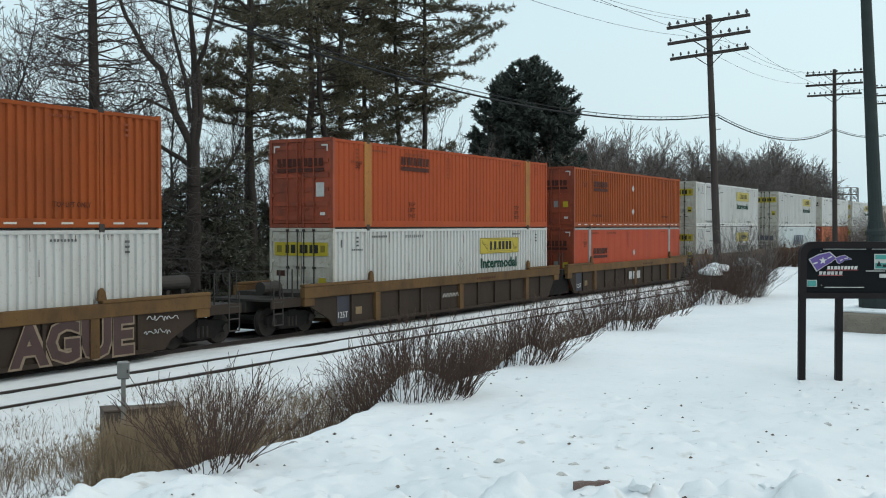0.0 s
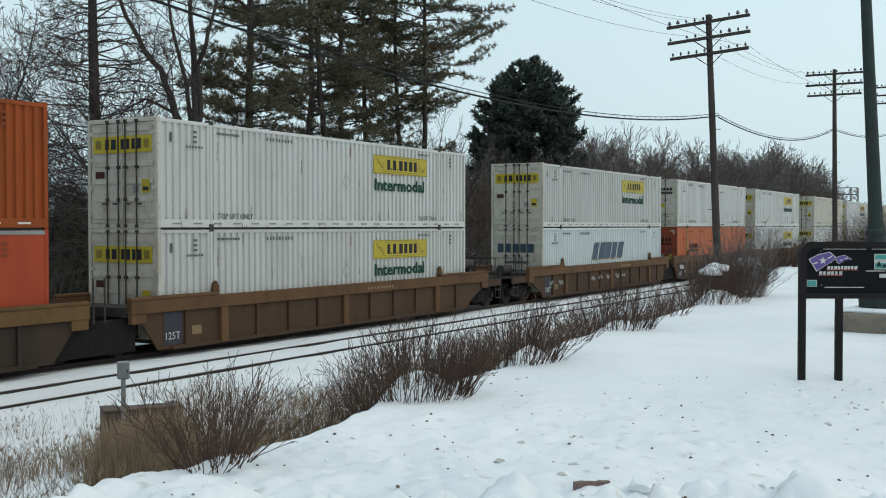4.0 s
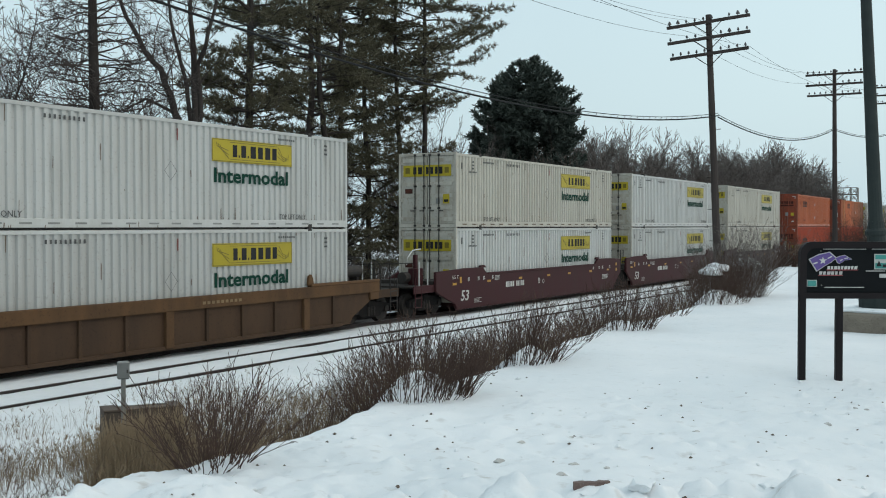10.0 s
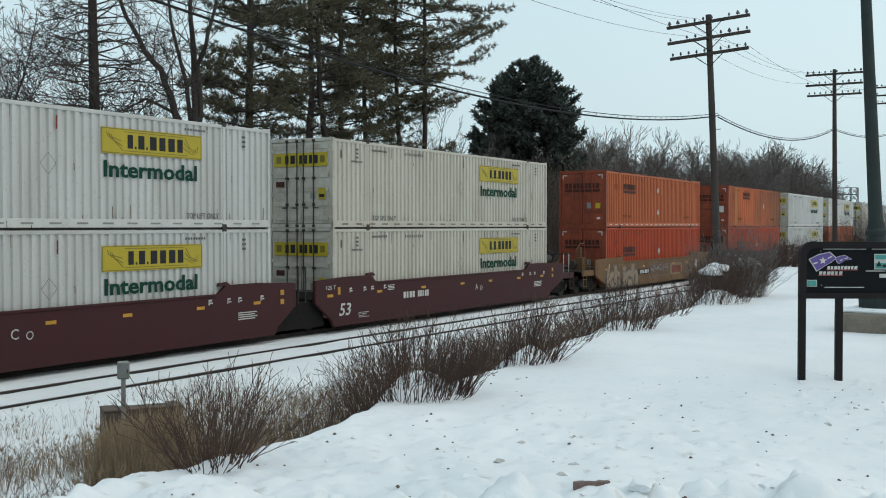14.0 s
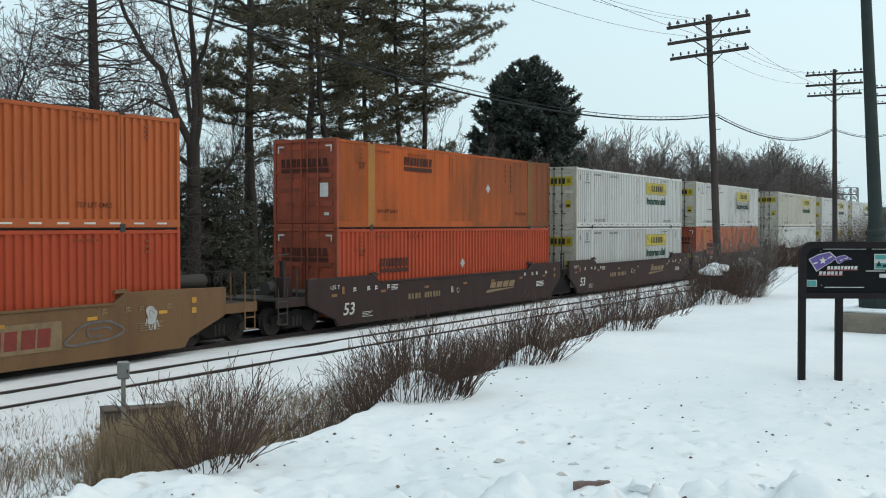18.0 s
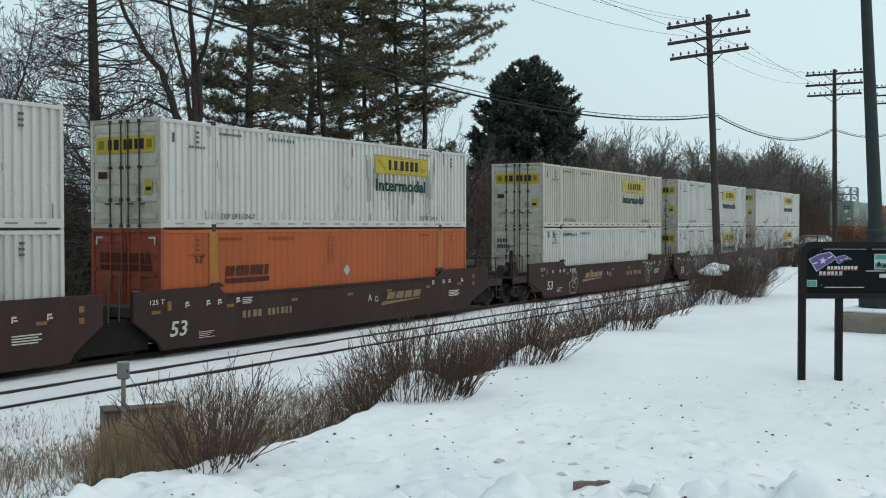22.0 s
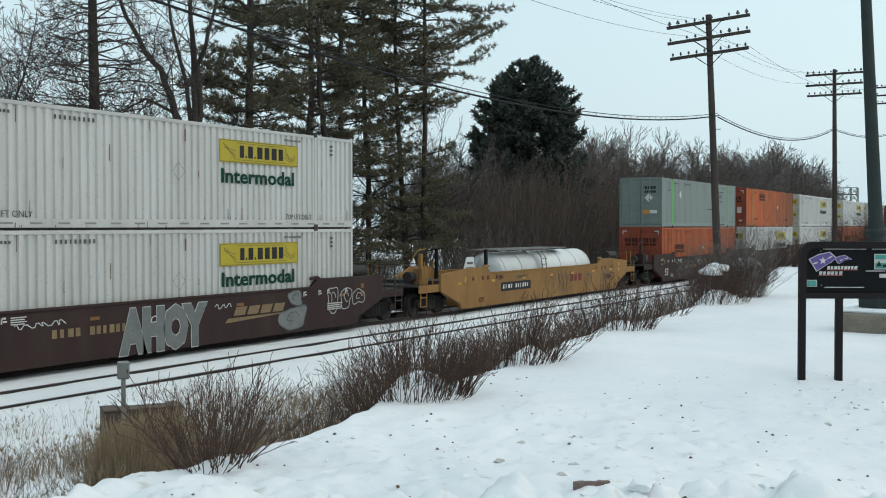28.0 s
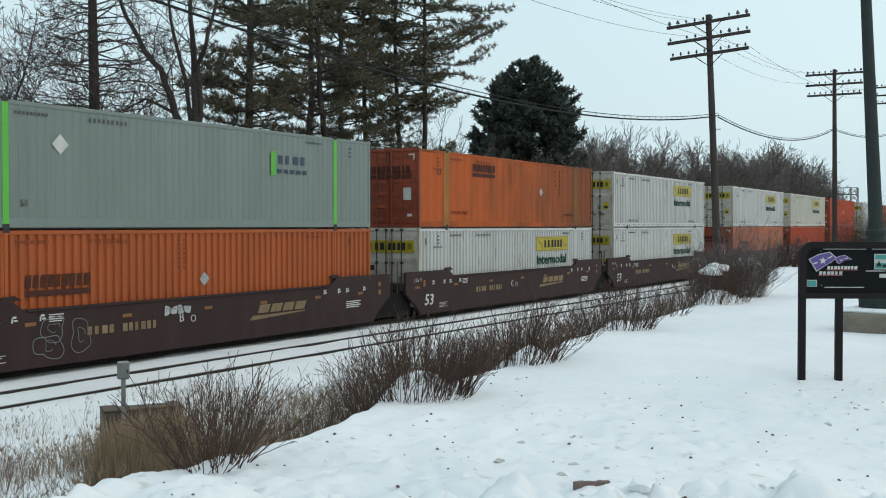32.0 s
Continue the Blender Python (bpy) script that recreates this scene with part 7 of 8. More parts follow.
for k in range(84):
    x, q = 62 + 178 * k / 83 + rng_.uniform(-1.5, 1.5), rng_.uniform(0.88, 1.12)
    top = 3.3 + (float(np.interp(x, [p[0] for p in CROWN], [p[1] for p in CROWN])) - 3.3) * q
    rows_.append((x * q, 40 * q, top * rng_.uniform(0.92, 1.07), True))
for k in range(10):
    rows_.append((5 + 6.4 * k + rng_.uniform(-2, 2), 37 + rng_.uniform(-3, 6), 0.65 + 0.4 * rng_.rand(), False))
for k in range(16):
    rows_.append((14 + 5.5 * k + rng_.uniform(-2, 2), 50 + rng_.uniform(-4, 10), 0.8 + 0.4 * rng_.rand(), False))
rows_ += [(9.0, 30.0, 0.9, False), (14.0, 35.5, 0.9, False), (18.5, 31.0, 0.8, False), (33.5, 35.0, 0.8, False), (21.0, 36.0, 0.9, False), (11.0, 33.0, 1.0, False), (24.0, 37.0, 1.0, False), (57.5, 33.0, 0.6, False)]
TALL = {key: max(v.co.z for c in t.children for v in c.data.vertices) for key, t in MODELS.items()}
used_ = set()
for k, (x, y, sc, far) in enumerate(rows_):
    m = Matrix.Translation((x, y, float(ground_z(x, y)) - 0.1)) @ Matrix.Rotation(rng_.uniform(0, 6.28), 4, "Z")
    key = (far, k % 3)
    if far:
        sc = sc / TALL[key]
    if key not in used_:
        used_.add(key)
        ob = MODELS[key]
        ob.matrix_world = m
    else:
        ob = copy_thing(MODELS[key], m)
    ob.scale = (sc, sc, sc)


def thicket_mesh(seed, w, h, n, spread, r=0.012, level=1):
    rng = np.random.RandomState(seed)
    tw = Twigs()
    for _ in range(n):
        p = np.array([rng.normal(0, w * 0.28), rng.normal(0, w * 0.28), 0.0])
        d = unit(np.array([p[0] * spread / w + rng.normal(0, 0.18), p[1] * spread / w + rng.normal(0, 0.18), 1.0]))
        grow(tw, rng, p, d, h * rng.uniform(0.55, 1.05), r, level, (2.2 / max(0.4, h) * 2.2, 0.38, 0.6, 0.07, 0.02, r * 0.28))
    return tw


# tall brown thickets under the spruce and dark undergrowth behind the train
THICKET = fast_mesh("thicket", *thicket_mesh(71, 5.0, 6.0, 190, 0.5, 0.026).arrays(3), BRUSH)
UNDER = fast_mesh("undergrowth", *thicket_mesh(72, 5.0, 3.6, 190, 0.9, 0.018).arrays(3), BRAMBLE)
rng_ = np.random.RandomState(9)
for k in range(20):
    x, y = 61 + k * 2.0 + rng_.uniform(-1, 1), 31.0 + rng_.uniform(-1.0, 3.0) + 0.06 * k
    ob = tagged(new("thicket", THICKET), "dense leafless brown thicket beyond the railway", "shrub", "thickets beyond the railway")
    ob.matrix_world = Matrix.Translation((x, y, float(ground_z(x, y)) - 0.1)) @ Matrix.Rotation(rng_.uniform(0, 6.28), 4, "Z") @ Matrix.Scale(rng_.uniform(1.05, 1.4) if k < 11 else rng_.uniform(0.95, 1.5), 4)
for k in range(24):
    x, y = 12 + k * 2.0 + rng_.uniform(-1, 1), 30.0 + rng_.uniform(0, 14)
    ob = tagged(new("thicket", UNDER), "tangled dark undergrowth with snow showing through", "shrub", "undergrowth beyond the railway")
    ob.matrix_world = Matrix.Translation((x, y, float(ground_z(x, y)) - 0.1)) @ Matrix.Rotation(rng_.uniform(0, 6.28), 4, "Z") @ Matrix.Scale(rng_.uniform(0.7, 1.2), 4)


for k in range(40):
    x, y = 92 + k * 3.5 + rng_.uniform(-1, 1), 36.5 + rng_.uniform(-1.5, 2.0) + bend(92 + k * 3.5) * 0.6
    ob = tagged(new("thicket", THICKET), "dense leafless brown thicket beyond the railway", "shrub", "thickets beyond the railway")
    ob.matrix_world = Matrix.Translation((x, y, float(ground_z(x, y)) - 0.1)) @ Matrix.Rotation(rng_.uniform(0, 6.28), 4, "Z") @ Matrix.Scale(rng_.uniform(1.0, 1.5), 4)


def low_conifer(seed):
    """Trunk and drooping needle boughs of a young conifer 5 m tall, as two meshes."""
    rng = np.random.RandomState(seed)
    wood, cs, ds = Twigs(), [], []
    wood.seg((0, 0, 0), (0, 0, 4.9), 0.07, 0.01)
    z = 0.25
    while z < 4.9:
        for _ in range(5):
            az, length = rng.uniform(0, 6.28), 2.3 * (1 - z / 5.6) * rng.uniform(0.45, 1.1)
            d, p = unit(np.array([math.cos(az), math.sin(az), 0.18])), np.array([0, 0, z])
            n = max(2, int(length / 0.3))
            for k in range(n):
                d = unit(d + rng.normal(0, 0.08, 3) - np.array([0, 0, 0.05]))
                q = p + d * length / n
                wood.seg(p, q, 0.018, 0.012)
                for sgn in (-1, 0, 1):
                    sd = unit(np.cross(d, np.array([0, 0, 1.0])) * sgn + d * 0.7 - np.array([0, 0, rng.uniform(0, 0.4)]))
                    cs.append(q + sd * rng.uniform(0.05, 0.4))
                    ds.append(sd)
                p = q
        z += rng.uniform(0.2, 0.36)
    v, f = needles(rng, cs, ds, 9, 0.30, 0.045, 0.5)
    return wood.mesh("trunk", BARK, 4), fast_mesh("crown", v, f, LOW_NEEDLE)


CONIFERS = [low_conifer(81), low_conifer(82)]
rng_ = np.random.RandomState(12)
spots_ = [(34.7, 31.7, 1.25), (34.0, 33.2, 1.1), (36.2, 33.6, 0.9), (32.9, 34.8, 0.95), (31.6, 37.1, 1.0), (30.7, 38.6, 0.95), (27.6, 33.0, 0.85), (25.0, 32.6, 0.8), (23.4, 34.2, 0.95), (21.5, 32.5, 0.8), (29.6, 34.4, 0.75), (38.6, 34.0, 0.8), (43.2, 35.6, 0.95), (47.6, 35.2, 0.9)]
spots_ += [(20 + k * 3.1 + rng_.uniform(-0.8, 0.8), 38 + rng_.uniform(0, 8), rng_.uniform(0.6, 1.15)) for k in range(10)]
for k, (x, y, sc) in enumerate(spots_):
    t = plant("young_conifer", "low dark conifer with drooping boughs in the undergrowth", x, y, 40 * k, group="low conifers beyond the railway")
    t.scale = (sc, sc, sc)
    part("trunk", CONIFERS[k % 2][0], BARK, t)
    part("crown", CONIFERS[k % 2][1], LOW_NEEDLE, t)


# ---- shrubs along the edge of the bank
def make_shrub(x, y, w, h, n, seed, label="leafless red-brown shrub standing out of the snow", fan=0.85, mat=None, stem=0.0045, inner=0.2, twig=8.5):
    rng = np.random.RandomState(seed)
    t = thing("shrub", label, "shrub", pose(x, y, 0.0), "shrubs along the snowy bank")
    sectors = [Twigs() for _ in range(5)]
    for _ in range(n):
        a, q = rng.uniform(0, 6.28), rng.uniform(inner ** 2, 1) ** 0.5
        px, py = math.cos(a) * q * w * 0.45, math.sin(a) * q * w * 0.45
        p = np.array([px, py, float(ground_z(x + px, y + py)) - 0.03])
        tilt = fan * q * rng.uniform(0.45, 1.05)
        d = unit(np.array([math.cos(a) * math.sin(tilt), math.sin(a) * math.sin(tilt), math.cos(tilt)]) + rng.normal(0, 0.10, 3))
        grow(sectors[int(a / 6.2832 * 5) % 5], rng, p, d, h * rng.uniform(0.55, 1.12), stem * rng.uniform(0.7, 1.2), 1, (twig, 0.34, 0.7, 0.17, 0.08, 0.0022))
    for tw in sectors:
        part("crown", tw.mesh("crown", mat or RED_TWIG, 3), RED_TWIG, t)
    return t


make_shrub(5.27, 4.86, 0.5, 0.64, 135, 91, "small open shrub of curved dark stems in the snow", 0.95, None, 0.0042, 0.05, 7.5)
make_shrub(8.42, 5.30, 1.3, 0.62, 440, 92, fan=0.72, stem=0.0048)
make_shrub(7.75, 6.0, 1.1, 0.6, 100, 93)
make_shrub(10.0, 6.2, 1.2, 0.5, 60, 94)
make_shrub(11.35, 5.76, 1.4, 0.64, 440, 95, fan=0.72, stem=0.005)
make_shrub(13.6, 6.2, 1.4, 0.55, 80, 96)
make_shrub(15.7, 6.12, 1.4, 0.70, 320, 97, fan=0.65, stem=0.0055)
make_shrub(18.6, 6.5, 1.4, 0.6, 100, 98, stem=0.0055)
make_shrub(21.75, 6.40, 1.8, 0.80, 440, 99, "dense dark shrub with snow caught at its foot", 0.62)
make_shrub(24.0, 6.55, 1.5, 1.62, 230, 100, "tall thin straw-brown shrub standing over a darker one", 0.4, HEDGE, 0.0055)
make_shrub(24.3, 6.5, 1.5, 0.95, 260, 101, fan=0.6)
make_shrub(26.6, 7.0, 1.3, 1.0, 110, 102, fan=0.5)
make_shrub(43.1, 9.5, 1.8, 1.15, 300, 103, "rounded leafless bush on the far end of the bank", stem=0.009)
make_shrub(70.0, 10.9, 4.0, 3.2, 420, 104, "rounded leafless brown bush beside the track")


def lump(x, y, z, sx, sy, sz, seed):
    """A soft irregular lump of snow."""
    bm = bmesh.new()
    bmesh.ops.create_icosphere(bm, subdivisions=3, radius=1.0)
    for v in bm.verts:
        k = 1 + 0.28 * noise.noise(v.co * 1.6 + Vector((seed, 0, 0)))
        v.co = Vector((v.co.x * sx * k, v.co.y * sy * k, max(-0.35, v.co.z) * sz * k))
    me = bpy.data.meshes.new("snow_lump")
    bm.to_mesh(me)
    bm.free()
    me.materials.append(SNOW)
    me.polygons.foreach_set("use_smooth", [True] * len(me.polygons))
    ob = new("snow_lump", me)
    ob.location = (x, y, z)
    return tagged(ob, "soft lump of fresh snow caught on a shrub", "snow")


lump(21.95, 6.42, 2.33, 0.26, 0.24, 0.12, 3)
lump(22.4, 6.40, 2.40, 0.26, 0.25, 0.12, 4)
lump(30.6, 7.9, 2.15, 0.7, 0.4, 0.26, 5)

for x, y, w, h, n, seed in ((5.7, 7.6, 1.1, 0.55, 60, 105), (6.6, 9.0, 1.2, 0.55, 60, 106), (4.9, 6.9, 0.9, 0.55, 50, 107), (7.6, 10.6, 1.3, 0.55, 60, 111), (5.3, 7.9, 1.0, 0.5, 45, 112), (6.9, 10.2, 1.2, 0.5, 50, 113), (8.9, 12.2, 1.4, 0.5, 55, 114), (9.6, 8.2, 1.2, 0.62, 80, 108), (11.2, 8.6, 1.2, 0.6, 60, 109), (8.4, 9.0, 1.0, 0.6, 60, 110)):
    make_shrub(x, y, w, h, n, seed, "thin red-brown weedy shrub in the ditch", 0.7, WEED, 0.0032, 0.1, 9.0)

# ---- dry grass on the bank and in the ditch
rngg = np.random.RandomState(17)
N = 150000
gxs, gys = rngg.uniform(2.5, 40, N) ** 1.0, rngg.uniform(5.2, 15.4, N)
gxs = 2.5 + (gxs - 2.5) * rngg.rand(N) ** 0.6
dlip = gys - lip_y(gxs)
patch = rough_np(gxs, gys, 19, 1.9, 3)
want = np.clip(0.50 + 1.6 * patch, 0, 1) * (dlip > 0.25) * np.clip(1.25 - (gys - 5.5) / 9.5, 0.10, 1.0)
clear = (gxs < 7.2) & (gys > 6.8) & (gys < 9.5)
keep = rngg.rand(N) < want * np.where(clear, 0.22, 1.0) * np.where(gys > 1.16 * gxs, np.where(gys < 11.0, 0.07, 0.8), 1.0)
gxs, gys = gxs[keep], gys[keep]
gz = ground_z(gxs, gys)
m = len(gxs)
hgt = rngg.uniform(0.22, 0.60, m) * np.clip(1.1 - (gys - 6) * 0.045, 0.55, 1.1)
az = rngg.uniform(0, 2 * math.pi, m)
lean = rngg.uniform(0.05, 0.8, m)
root = np.stack([gxs, gys, gz - 0.03], axis=1)
dirv = np.stack([np.cos(az), np.sin(az), np.zeros(m)], axis=1)
mid = root + dirv * (lean * hgt * 0.35)[:, None] + np.array([[0, 0, 1.0]]) * (hgt * 0.6)[:, None]
tip = root + dirv * (lean * hgt)[:, None] + np.array([[0, 0, 1.0]]) * (hgt * 0.98)[:, None]
sd = np.stack([-np.sin(az + 0.8), np.cos(az + 0.8), np.zeros(m)], axis=1)
wd = rngg.uniform(0.0012, 0.0030, m)[:, None]
blade = np.stack([root - sd * wd, root + sd * wd, mid + sd * wd * 0.9, mid - sd * wd * 0.9, tip + sd * wd * 0.5, tip - sd * wd * 0.5], axis=1).reshape(-1, 3)
base = np.arange(m)[:, None] * 6
bf = np.concatenate([base + np.array([[0, 1, 2, 3]]), base + np.array([[3, 2, 4, 5]])], axis=0)
tagged(new("dry_grass", fast_mesh("dry_grass", blade, bf, STRAW)), "tall dry straw-coloured grass in the snowy ditch", "grass", kind="stuff")
heads = rngg.rand(m) < 0.22
hc, hd = tip[heads] - np.array([[0, 0, 0.03]]), unit(np.array([0.2, 0.1, 1.0]))[None, :] + dirv[heads] * 0.6
hv, hf = needles(rngg, hc, hd, 7, 0.075, 0.005, 0.28)
tagged(new("grass_seed_heads", fast_mesh("grass_seed_heads", hv, hf, STRAW)), "feathery dry seed heads on the grass", "grass", kind="stuff")

# twiggy weeds among the grass
weeds = Twigs()
for k in range(150):
    x, y = rngg.uniform(3.9, 7.2), rngg.uniform(5.9, 9.5)
    if float(lip_y(x)) + 0.55 < y < 1.16 * x or k % 6 == 0:
        grow(weeds, rngg, np.array([x, y, float(ground_z(x, y))]), unit(np.array([rngg.normal(0, 0.35), rngg.normal(0, 0.35), 1.0])), rngg.uniform(0.4, 0.8), 0.0042, 1, (8.0, 0.42, 0.9, 0.16, 0.03, 0.0017))
for k in range(900):
    x = 5.2 + 17 * rngg.rand() ** 1.4 if k % 2 else rngg.uniform(5.6, 9.0)
    y = float(lip_y(x)) + (rngg.uniform(0.4, 6.5) if k % 2 else rngg.uniform(0.7, 4.2))
    if y > 1.16 * x and k % 5:
        continue
    grow(weeds, rngg, np.array([x, y, float(ground_z(x, y))]), unit(np.array([rngg.normal(0, 0.2), rngg.normal(0, 0.2), 1.0])), rngg.uniform(0.35, 0.85), 0.0032, 1, (7.0, 0.33, 0.8, 0.12, 0.02, 0.0016))
tagged(new("dead_weeds", weeds.mesh("dead_weeds", WEED, 3)), "thin dead weed stalks in the ditch", "weeds", kind="stuff")

# ---- small things
box = thing("relay_box", "small grey metal relay box on a slim post", "utility box", pose(7.0, 7.57, 0.4, 0, 0, -40))
part("post", Geo().tube((0, 0, 0), (0, 0, 1.50), 0.021), GALV, box)
part("body", Geo().box(-0.055, 0.055, -0.04, 0.04, 1.49, 1.655), BOX_GREY, box, bevel=0.012)
part("lid", Geo().box(-0.048, 0.048, -0.046, -0.04, 1.50, 1.645), BOX_GREY, box, bevel=0.004)
part("latch", Geo().box(0.028, 0.04, -0.054, -0.046, 1.55, 1.58), STEEL_DARK, box)
crate = thing("timber_box", "weathered brown timber box sunk in dry grass", "box", pose(7.30, 8.12, 0.28, 0, 0, -34))
for k in range(5):
    part("board", Geo().box(0.0, 0.71, 0.0, 0.03, 0.24 * k, 0.236 + 0.24 * k), BOARD, crate, bevel=0.004)
    part("board", Geo().box(-0.03, 0.0, 0.0, 0.3, 0.24 * k, 0.236 + 0.24 * k), BOARD, crate, bevel=0.004)
    part("board", Geo().box(0.71, 0.74, 0.0, 0.3, 0.24 * k, 0.236 + 0.24 * k), BOARD, crate, bevel=0.004)
lid = part("lid", Geo().box(-0.035, 0.745, -0.01, 0.31, 1.20, 1.222), BOARD, crate, bevel=0.006)
part("snow_cover", Geo().box(0.1, 0.6, 0.16, 0.30, 1.223, 1.24), SNOW, lid, "thin snow on the lid", bevel=0.008)
# a dense sheaf of grass against the box
sheaf = Twigs()
for _ in range(6500):
    u_, v_ = rngg.normal(0, 0.34), rngg.normal(0, 0.15)
    x, y = 6.35 + 0.75 * u_ + 0.66 * v_, 6.75 + 0.66 * u_ - 0.75 * v_
    z = float(ground_z(x, y))
    top = np.array([x + rngg.normal(0.1, 0.16), y + rngg.normal(-0.05, 0.14), z + rngg.uniform(0.35, 0.98)])
    sheaf.seg((x, y, z), top, 0.0034, 0.0014)
tagged(new("grass_sheaf", sheaf.mesh("grass_sheaf", SHEAF, 3)), "dense sheaf of dry grass against the timber box", "grass", kind="stuff")


def crumb_field(name, label, material, n, size, seed, x0, x1, y0, y1):
    rng = np.random.RandomState(seed)
    g = Geo()
    for _ in range(n):
        d = rng.uniform(5.6, 11.5)
        s = rng.uniform(-2.6, 4.2) * d / 9
        x, y = d * math.sin(YAW) + s * math.cos(YAW), d * math.cos(YAW) - s * math.sin(YAW)
        if y > float(lip_y(x)) - 0.4:
            continue
        r = size * rng.uniform(0.4, 1.4) * (1.6 if rng.rand() < 0.1 else 1.0)
        z = float(ground_z(x, y)) + r * 0.15
        ring = [(x + r * rng.uniform(0.6, 1.2) * math.cos(a), y + r * rng.uniform(0.6, 1.2) * math.sin(a), z + r * rng.uniform(-0.2, 0.2)) for a in (0, 1.26, 2.5, 3.77, 5.0)]
        g.add(ring + [(x + r * 0.1, y, z + r * rng.uniform(0.5, 0.9)), (x, y, z - r * 0.6)], [(k, (k + 1) % 5, 5) for k in range(5)] + [((k + 1) % 5, k, 6) for k in range(5)])
    return tagged(new(name, g.mesh(name, material)), label, "snow" if material == SNOW else "soil", kind="stuff")


crumb_field("snow_clods", "broken clods of ploughed snow on the bank", SNOW, 120, 0.016, 23, 3, 14, -4, 5)
crumb_field("soil_crumbs", "dark crumbs of soil and bark lying on the snow", DIRT, 130, 0.012, 24, 3, 14, -4, 5)


def chunk(x, y, r, seed, material=None, label="broken chunk of ploughed snow on the bank"):
    """A broken, blocky piece of ploughed snow, half buried."""
    bm = bmesh.new()
    bmesh.ops.create_icosphere(bm, subdivisions=3, radius=1.0)
    turn = Euler((seed * 0.7, seed * 1.3, seed * 0.4)).to_matrix()
    for v in bm.verts:
        q = turn @ v.co
        q = Vector([max(-0.72, min(0.72, a)) for a in q])
        k = 1 + 0.22 * noise.noise(v.co * 1.3 + Vector((seed, 0, 0))) + 0.10 * noise.noise(v.co * 4 + Vector((0, seed, 0)))
        v.co = turn.inverted() @ q * r * k
    me = bpy.data.meshes.new("snow_chunk")
    bm.to_mesh(me)
    bm.free()
    me.materials.append(material or SNOW)
    ob = new("snow_chunk", me)
    ob.location = (x, y, float(ground_z(x, y)) - 0.05 * r)
    ob.scale = (1.4, 1.2, 0.55)
    return tagged(ob, label, "snow", "ploughed snow chunks")


rng_ = np.random.RandomState(33)
for k in range(16):
    d, s_ = rng_.uniform(5.8, 6.45), rng_.uniform(-1.3, 2.7)
    chunk(d * math.sin(YAW) + s_ * math.cos(YAW), d * math.cos(YAW) - s_ * math.sin(YAW), rng_.uniform(0.03, 0.085), 3.0 + 1.7 * k)
for k, (x, y, r) in enumerate(((6.46, 2.79, 0.032), (6.42, 2.55, 0.02), (7.88, 2.41, 0.026), (6.9, 3.4, 0.026), (6.4, 3.32, 0.034), (8.76, 1.62, 0.03), (9.84, 1.59, 0.022), (9.83, 1.49, 0.022), (7.19, 3.13, 0.016), (6.14, 2.74, 0.03))):
    chunk(x, y, r, 41.0 + 1.3 * k, DIRTY_SNOW, "small dirty clod of grey snow and soil")


def make_slab(x, y, l, w, h, turn, seed):
    """A split piece of bark with ragged ends, half buried."""
    rng = random.Random(seed)
    g = Geo()
    n = 9
    for k in range(n):
        u = -l + 2 * l * k / (n - 1)
        q = 1.0 if 0 < k < n - 1 else 0.6
        g.v += [(u + rng.uniform(-0.006, 0.006), -w * q * rng.uniform(0.75, 1.1), -0.04), (u, -w * q * rng.uniform(0.7, 1.0), h * rng.uniform(0.5, 1.0)), (u, w * q * rng.uniform(0.7, 1.0), h * rng.uniform(0.4, 0.9)), (u, w * q, -0.04)]
    for k in range(n - 1):
        g.f += [(4 * k + j, 4 * k + j + 1, 4 * k + 5 + j, 4 * k + 4 + j) for j in range(3)]
    g.f += [(3, 2, 1, 0), (4 * n - 4, 4 * n - 3, 4 * n - 2, 4 * n - 1)]
    ob = tagged(new("bark_slab", g.mesh("bark_slab", SLAB)), "reddish slab of bark half buried in snow", "bark", "bark pieces on the snow")
    ob.matrix_world = pose(x, y, float(ground_z(x, y)) + 0.01, rng.uniform(-6, 6), rng.uniform(-6, 6), turn)


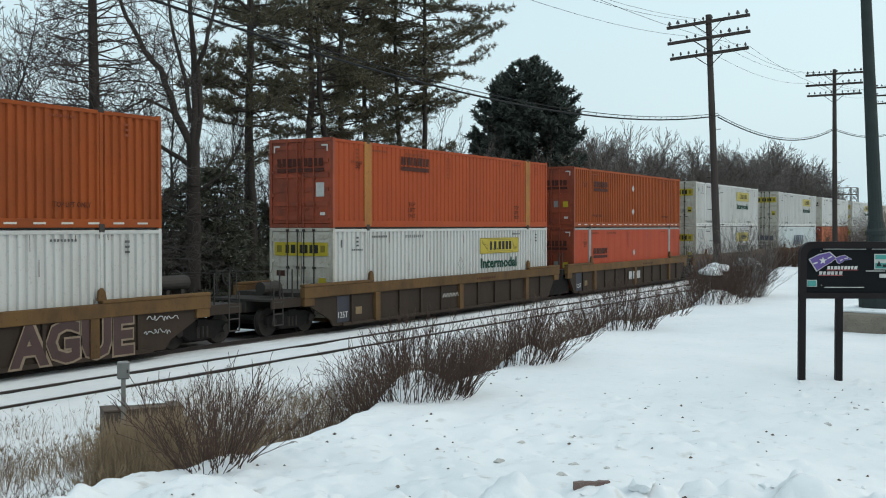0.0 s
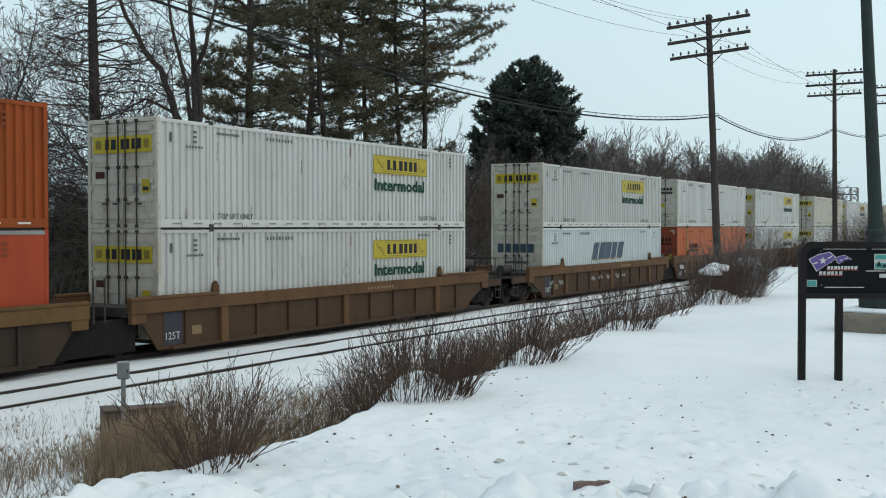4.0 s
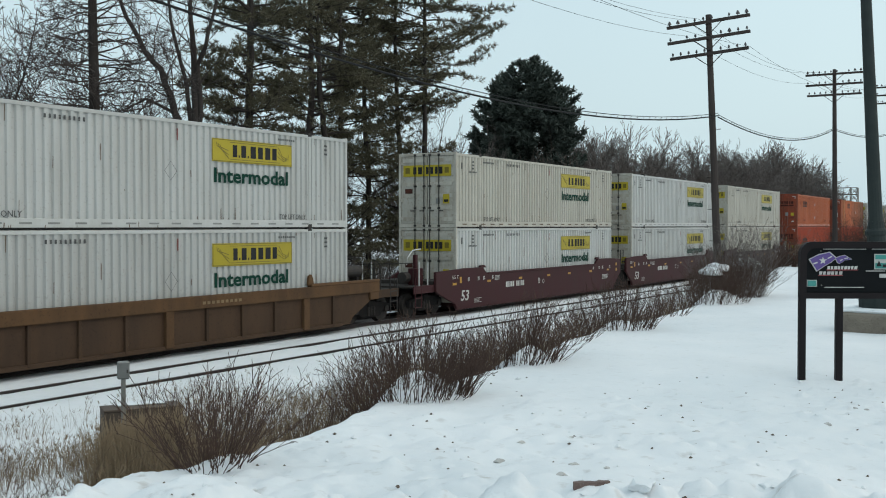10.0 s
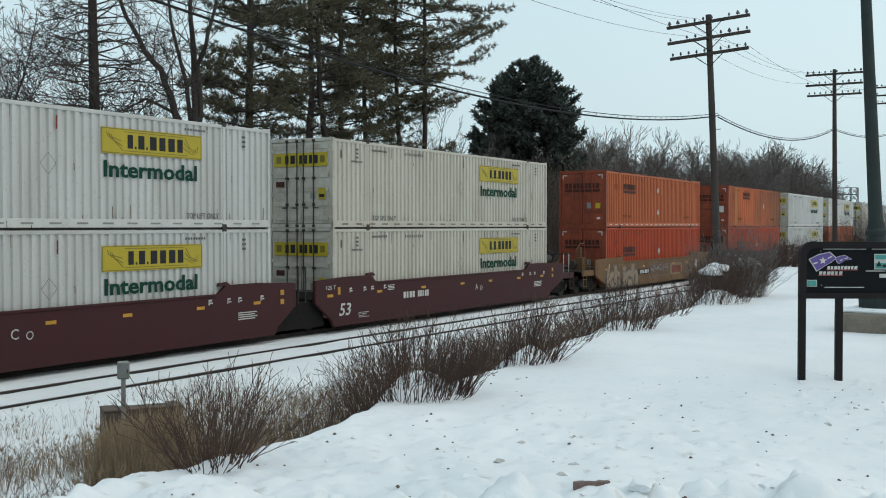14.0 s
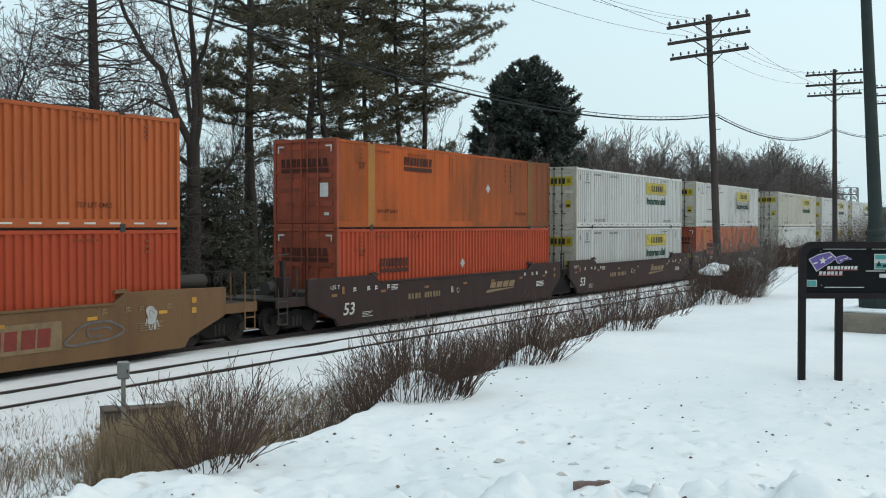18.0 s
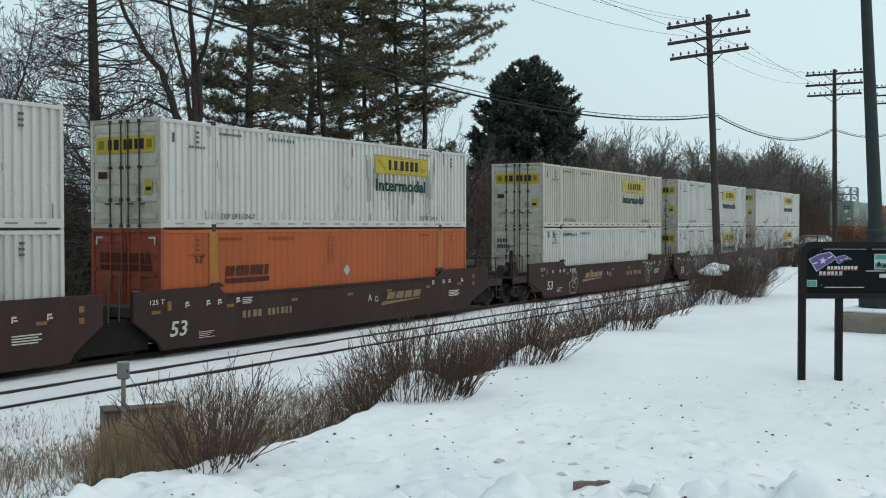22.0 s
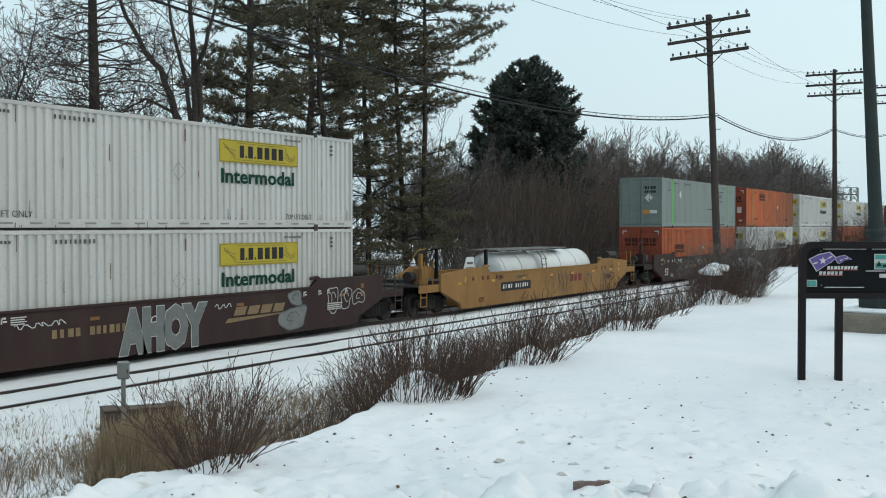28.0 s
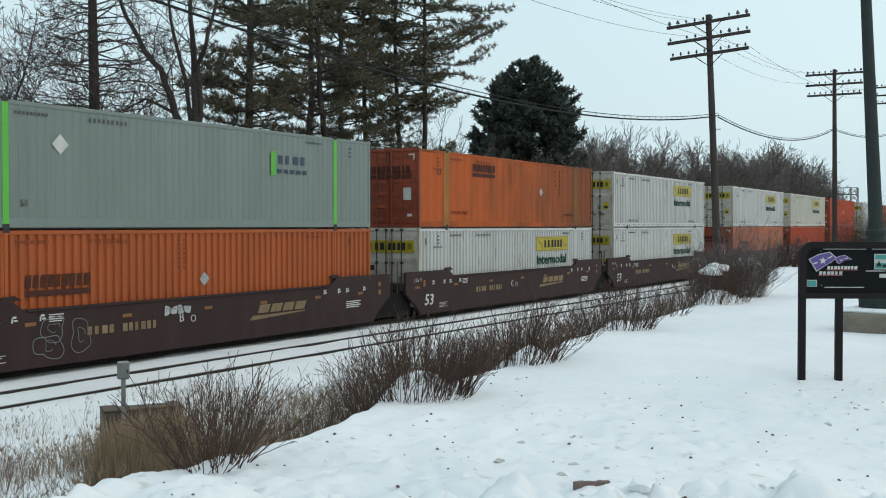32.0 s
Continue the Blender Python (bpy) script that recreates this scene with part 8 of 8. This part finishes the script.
make_slab(5.86, 2.42, 0.11, 0.028, 0.016, -50, 1)
make_slab(5.45, 2.62, 0.045, 0.02, 0.015, -70, 2)
make_slab(5.78, 1.98, 0.05, 0.018, 0.014, -48, 3)


def make_signal_mast(x, y):
    s = thing("signal_mast", "grey steel lattice signal mast with a short gantry", "signal mast", pose(x, y, -0.3))
    legs = ((-0.5, -0.5), (0.5, -0.5), (0.5, 0.5), (-0.5, 0.5))
    for a, b in legs:
        part("leg", Geo().box(a - 0.05, a + 0.05, b - 0.05, b + 0.05, 0, 9.3), GALV, s)
    lat = Geo()
    for k in range(9):
        z = 0.3 + k
        for (a, b), (c, d) in zip(legs, legs[1:] + legs[:1]):
            lat.tube((a, b, z), (c, d, z + 1), 0.03, n=4)
            lat.tube((c, d, z), (a, b, z + 1), 0.03, n=4)
    part("lattice", lat, GALV, s)
    part("gantry", Geo().box(-0.5, 0.5, -0.5, 5.0, 8.2, 8.35).path([(-0.5, -0.5, 9.3), (-0.5, 5.0, 9.3), (0.5, 5.0, 9.3), (0.5, -0.5, 9.3)], 0.04), GALV, s)
    rails = Geo()
    for k in range(7):
        rails.tube((-0.5, -0.4 + 0.9 * k, 8.3), (-0.5, -0.4 + 0.9 * k, 9.3), 0.03, n=4)
    part("railing", rails, GALV, s)
    return s


make_signal_mast(168.0, 27.5)


# ---------------------------------------------------------------- what moves
def run(t):
    """How far the train has gone past its place at 16 s."""
    return SPEED * (t - 16) - 0.0009 * (t - 16) ** 2


def motions():
    """The train runs steadily along the far track, towards the viewer and past; its wheels roll."""
    for ob, s, z in RIDERS:
        rows = []
        for t in (0, 4, 8, 12, 16, 20, 24, 28, 32):
            x = s - run(t)
            slope = math.degrees(math.atan(0.0002 * max(0.0, x - 30.0)))
            rows.append((t, pose(x, TRAIN_Y + bend(x), z, 0, 0, slope)))
        walk(ob, rows)
    for k, (ob, x) in enumerate(WHEELS):
        walk(ob, [(f / FPS, pose(x, 0, 0.43, 0, -math.degrees(run(f / FPS) / WHEEL_R) + 37 * k, 0)) for f in range(0, 32 * FPS + 1)])


motions()
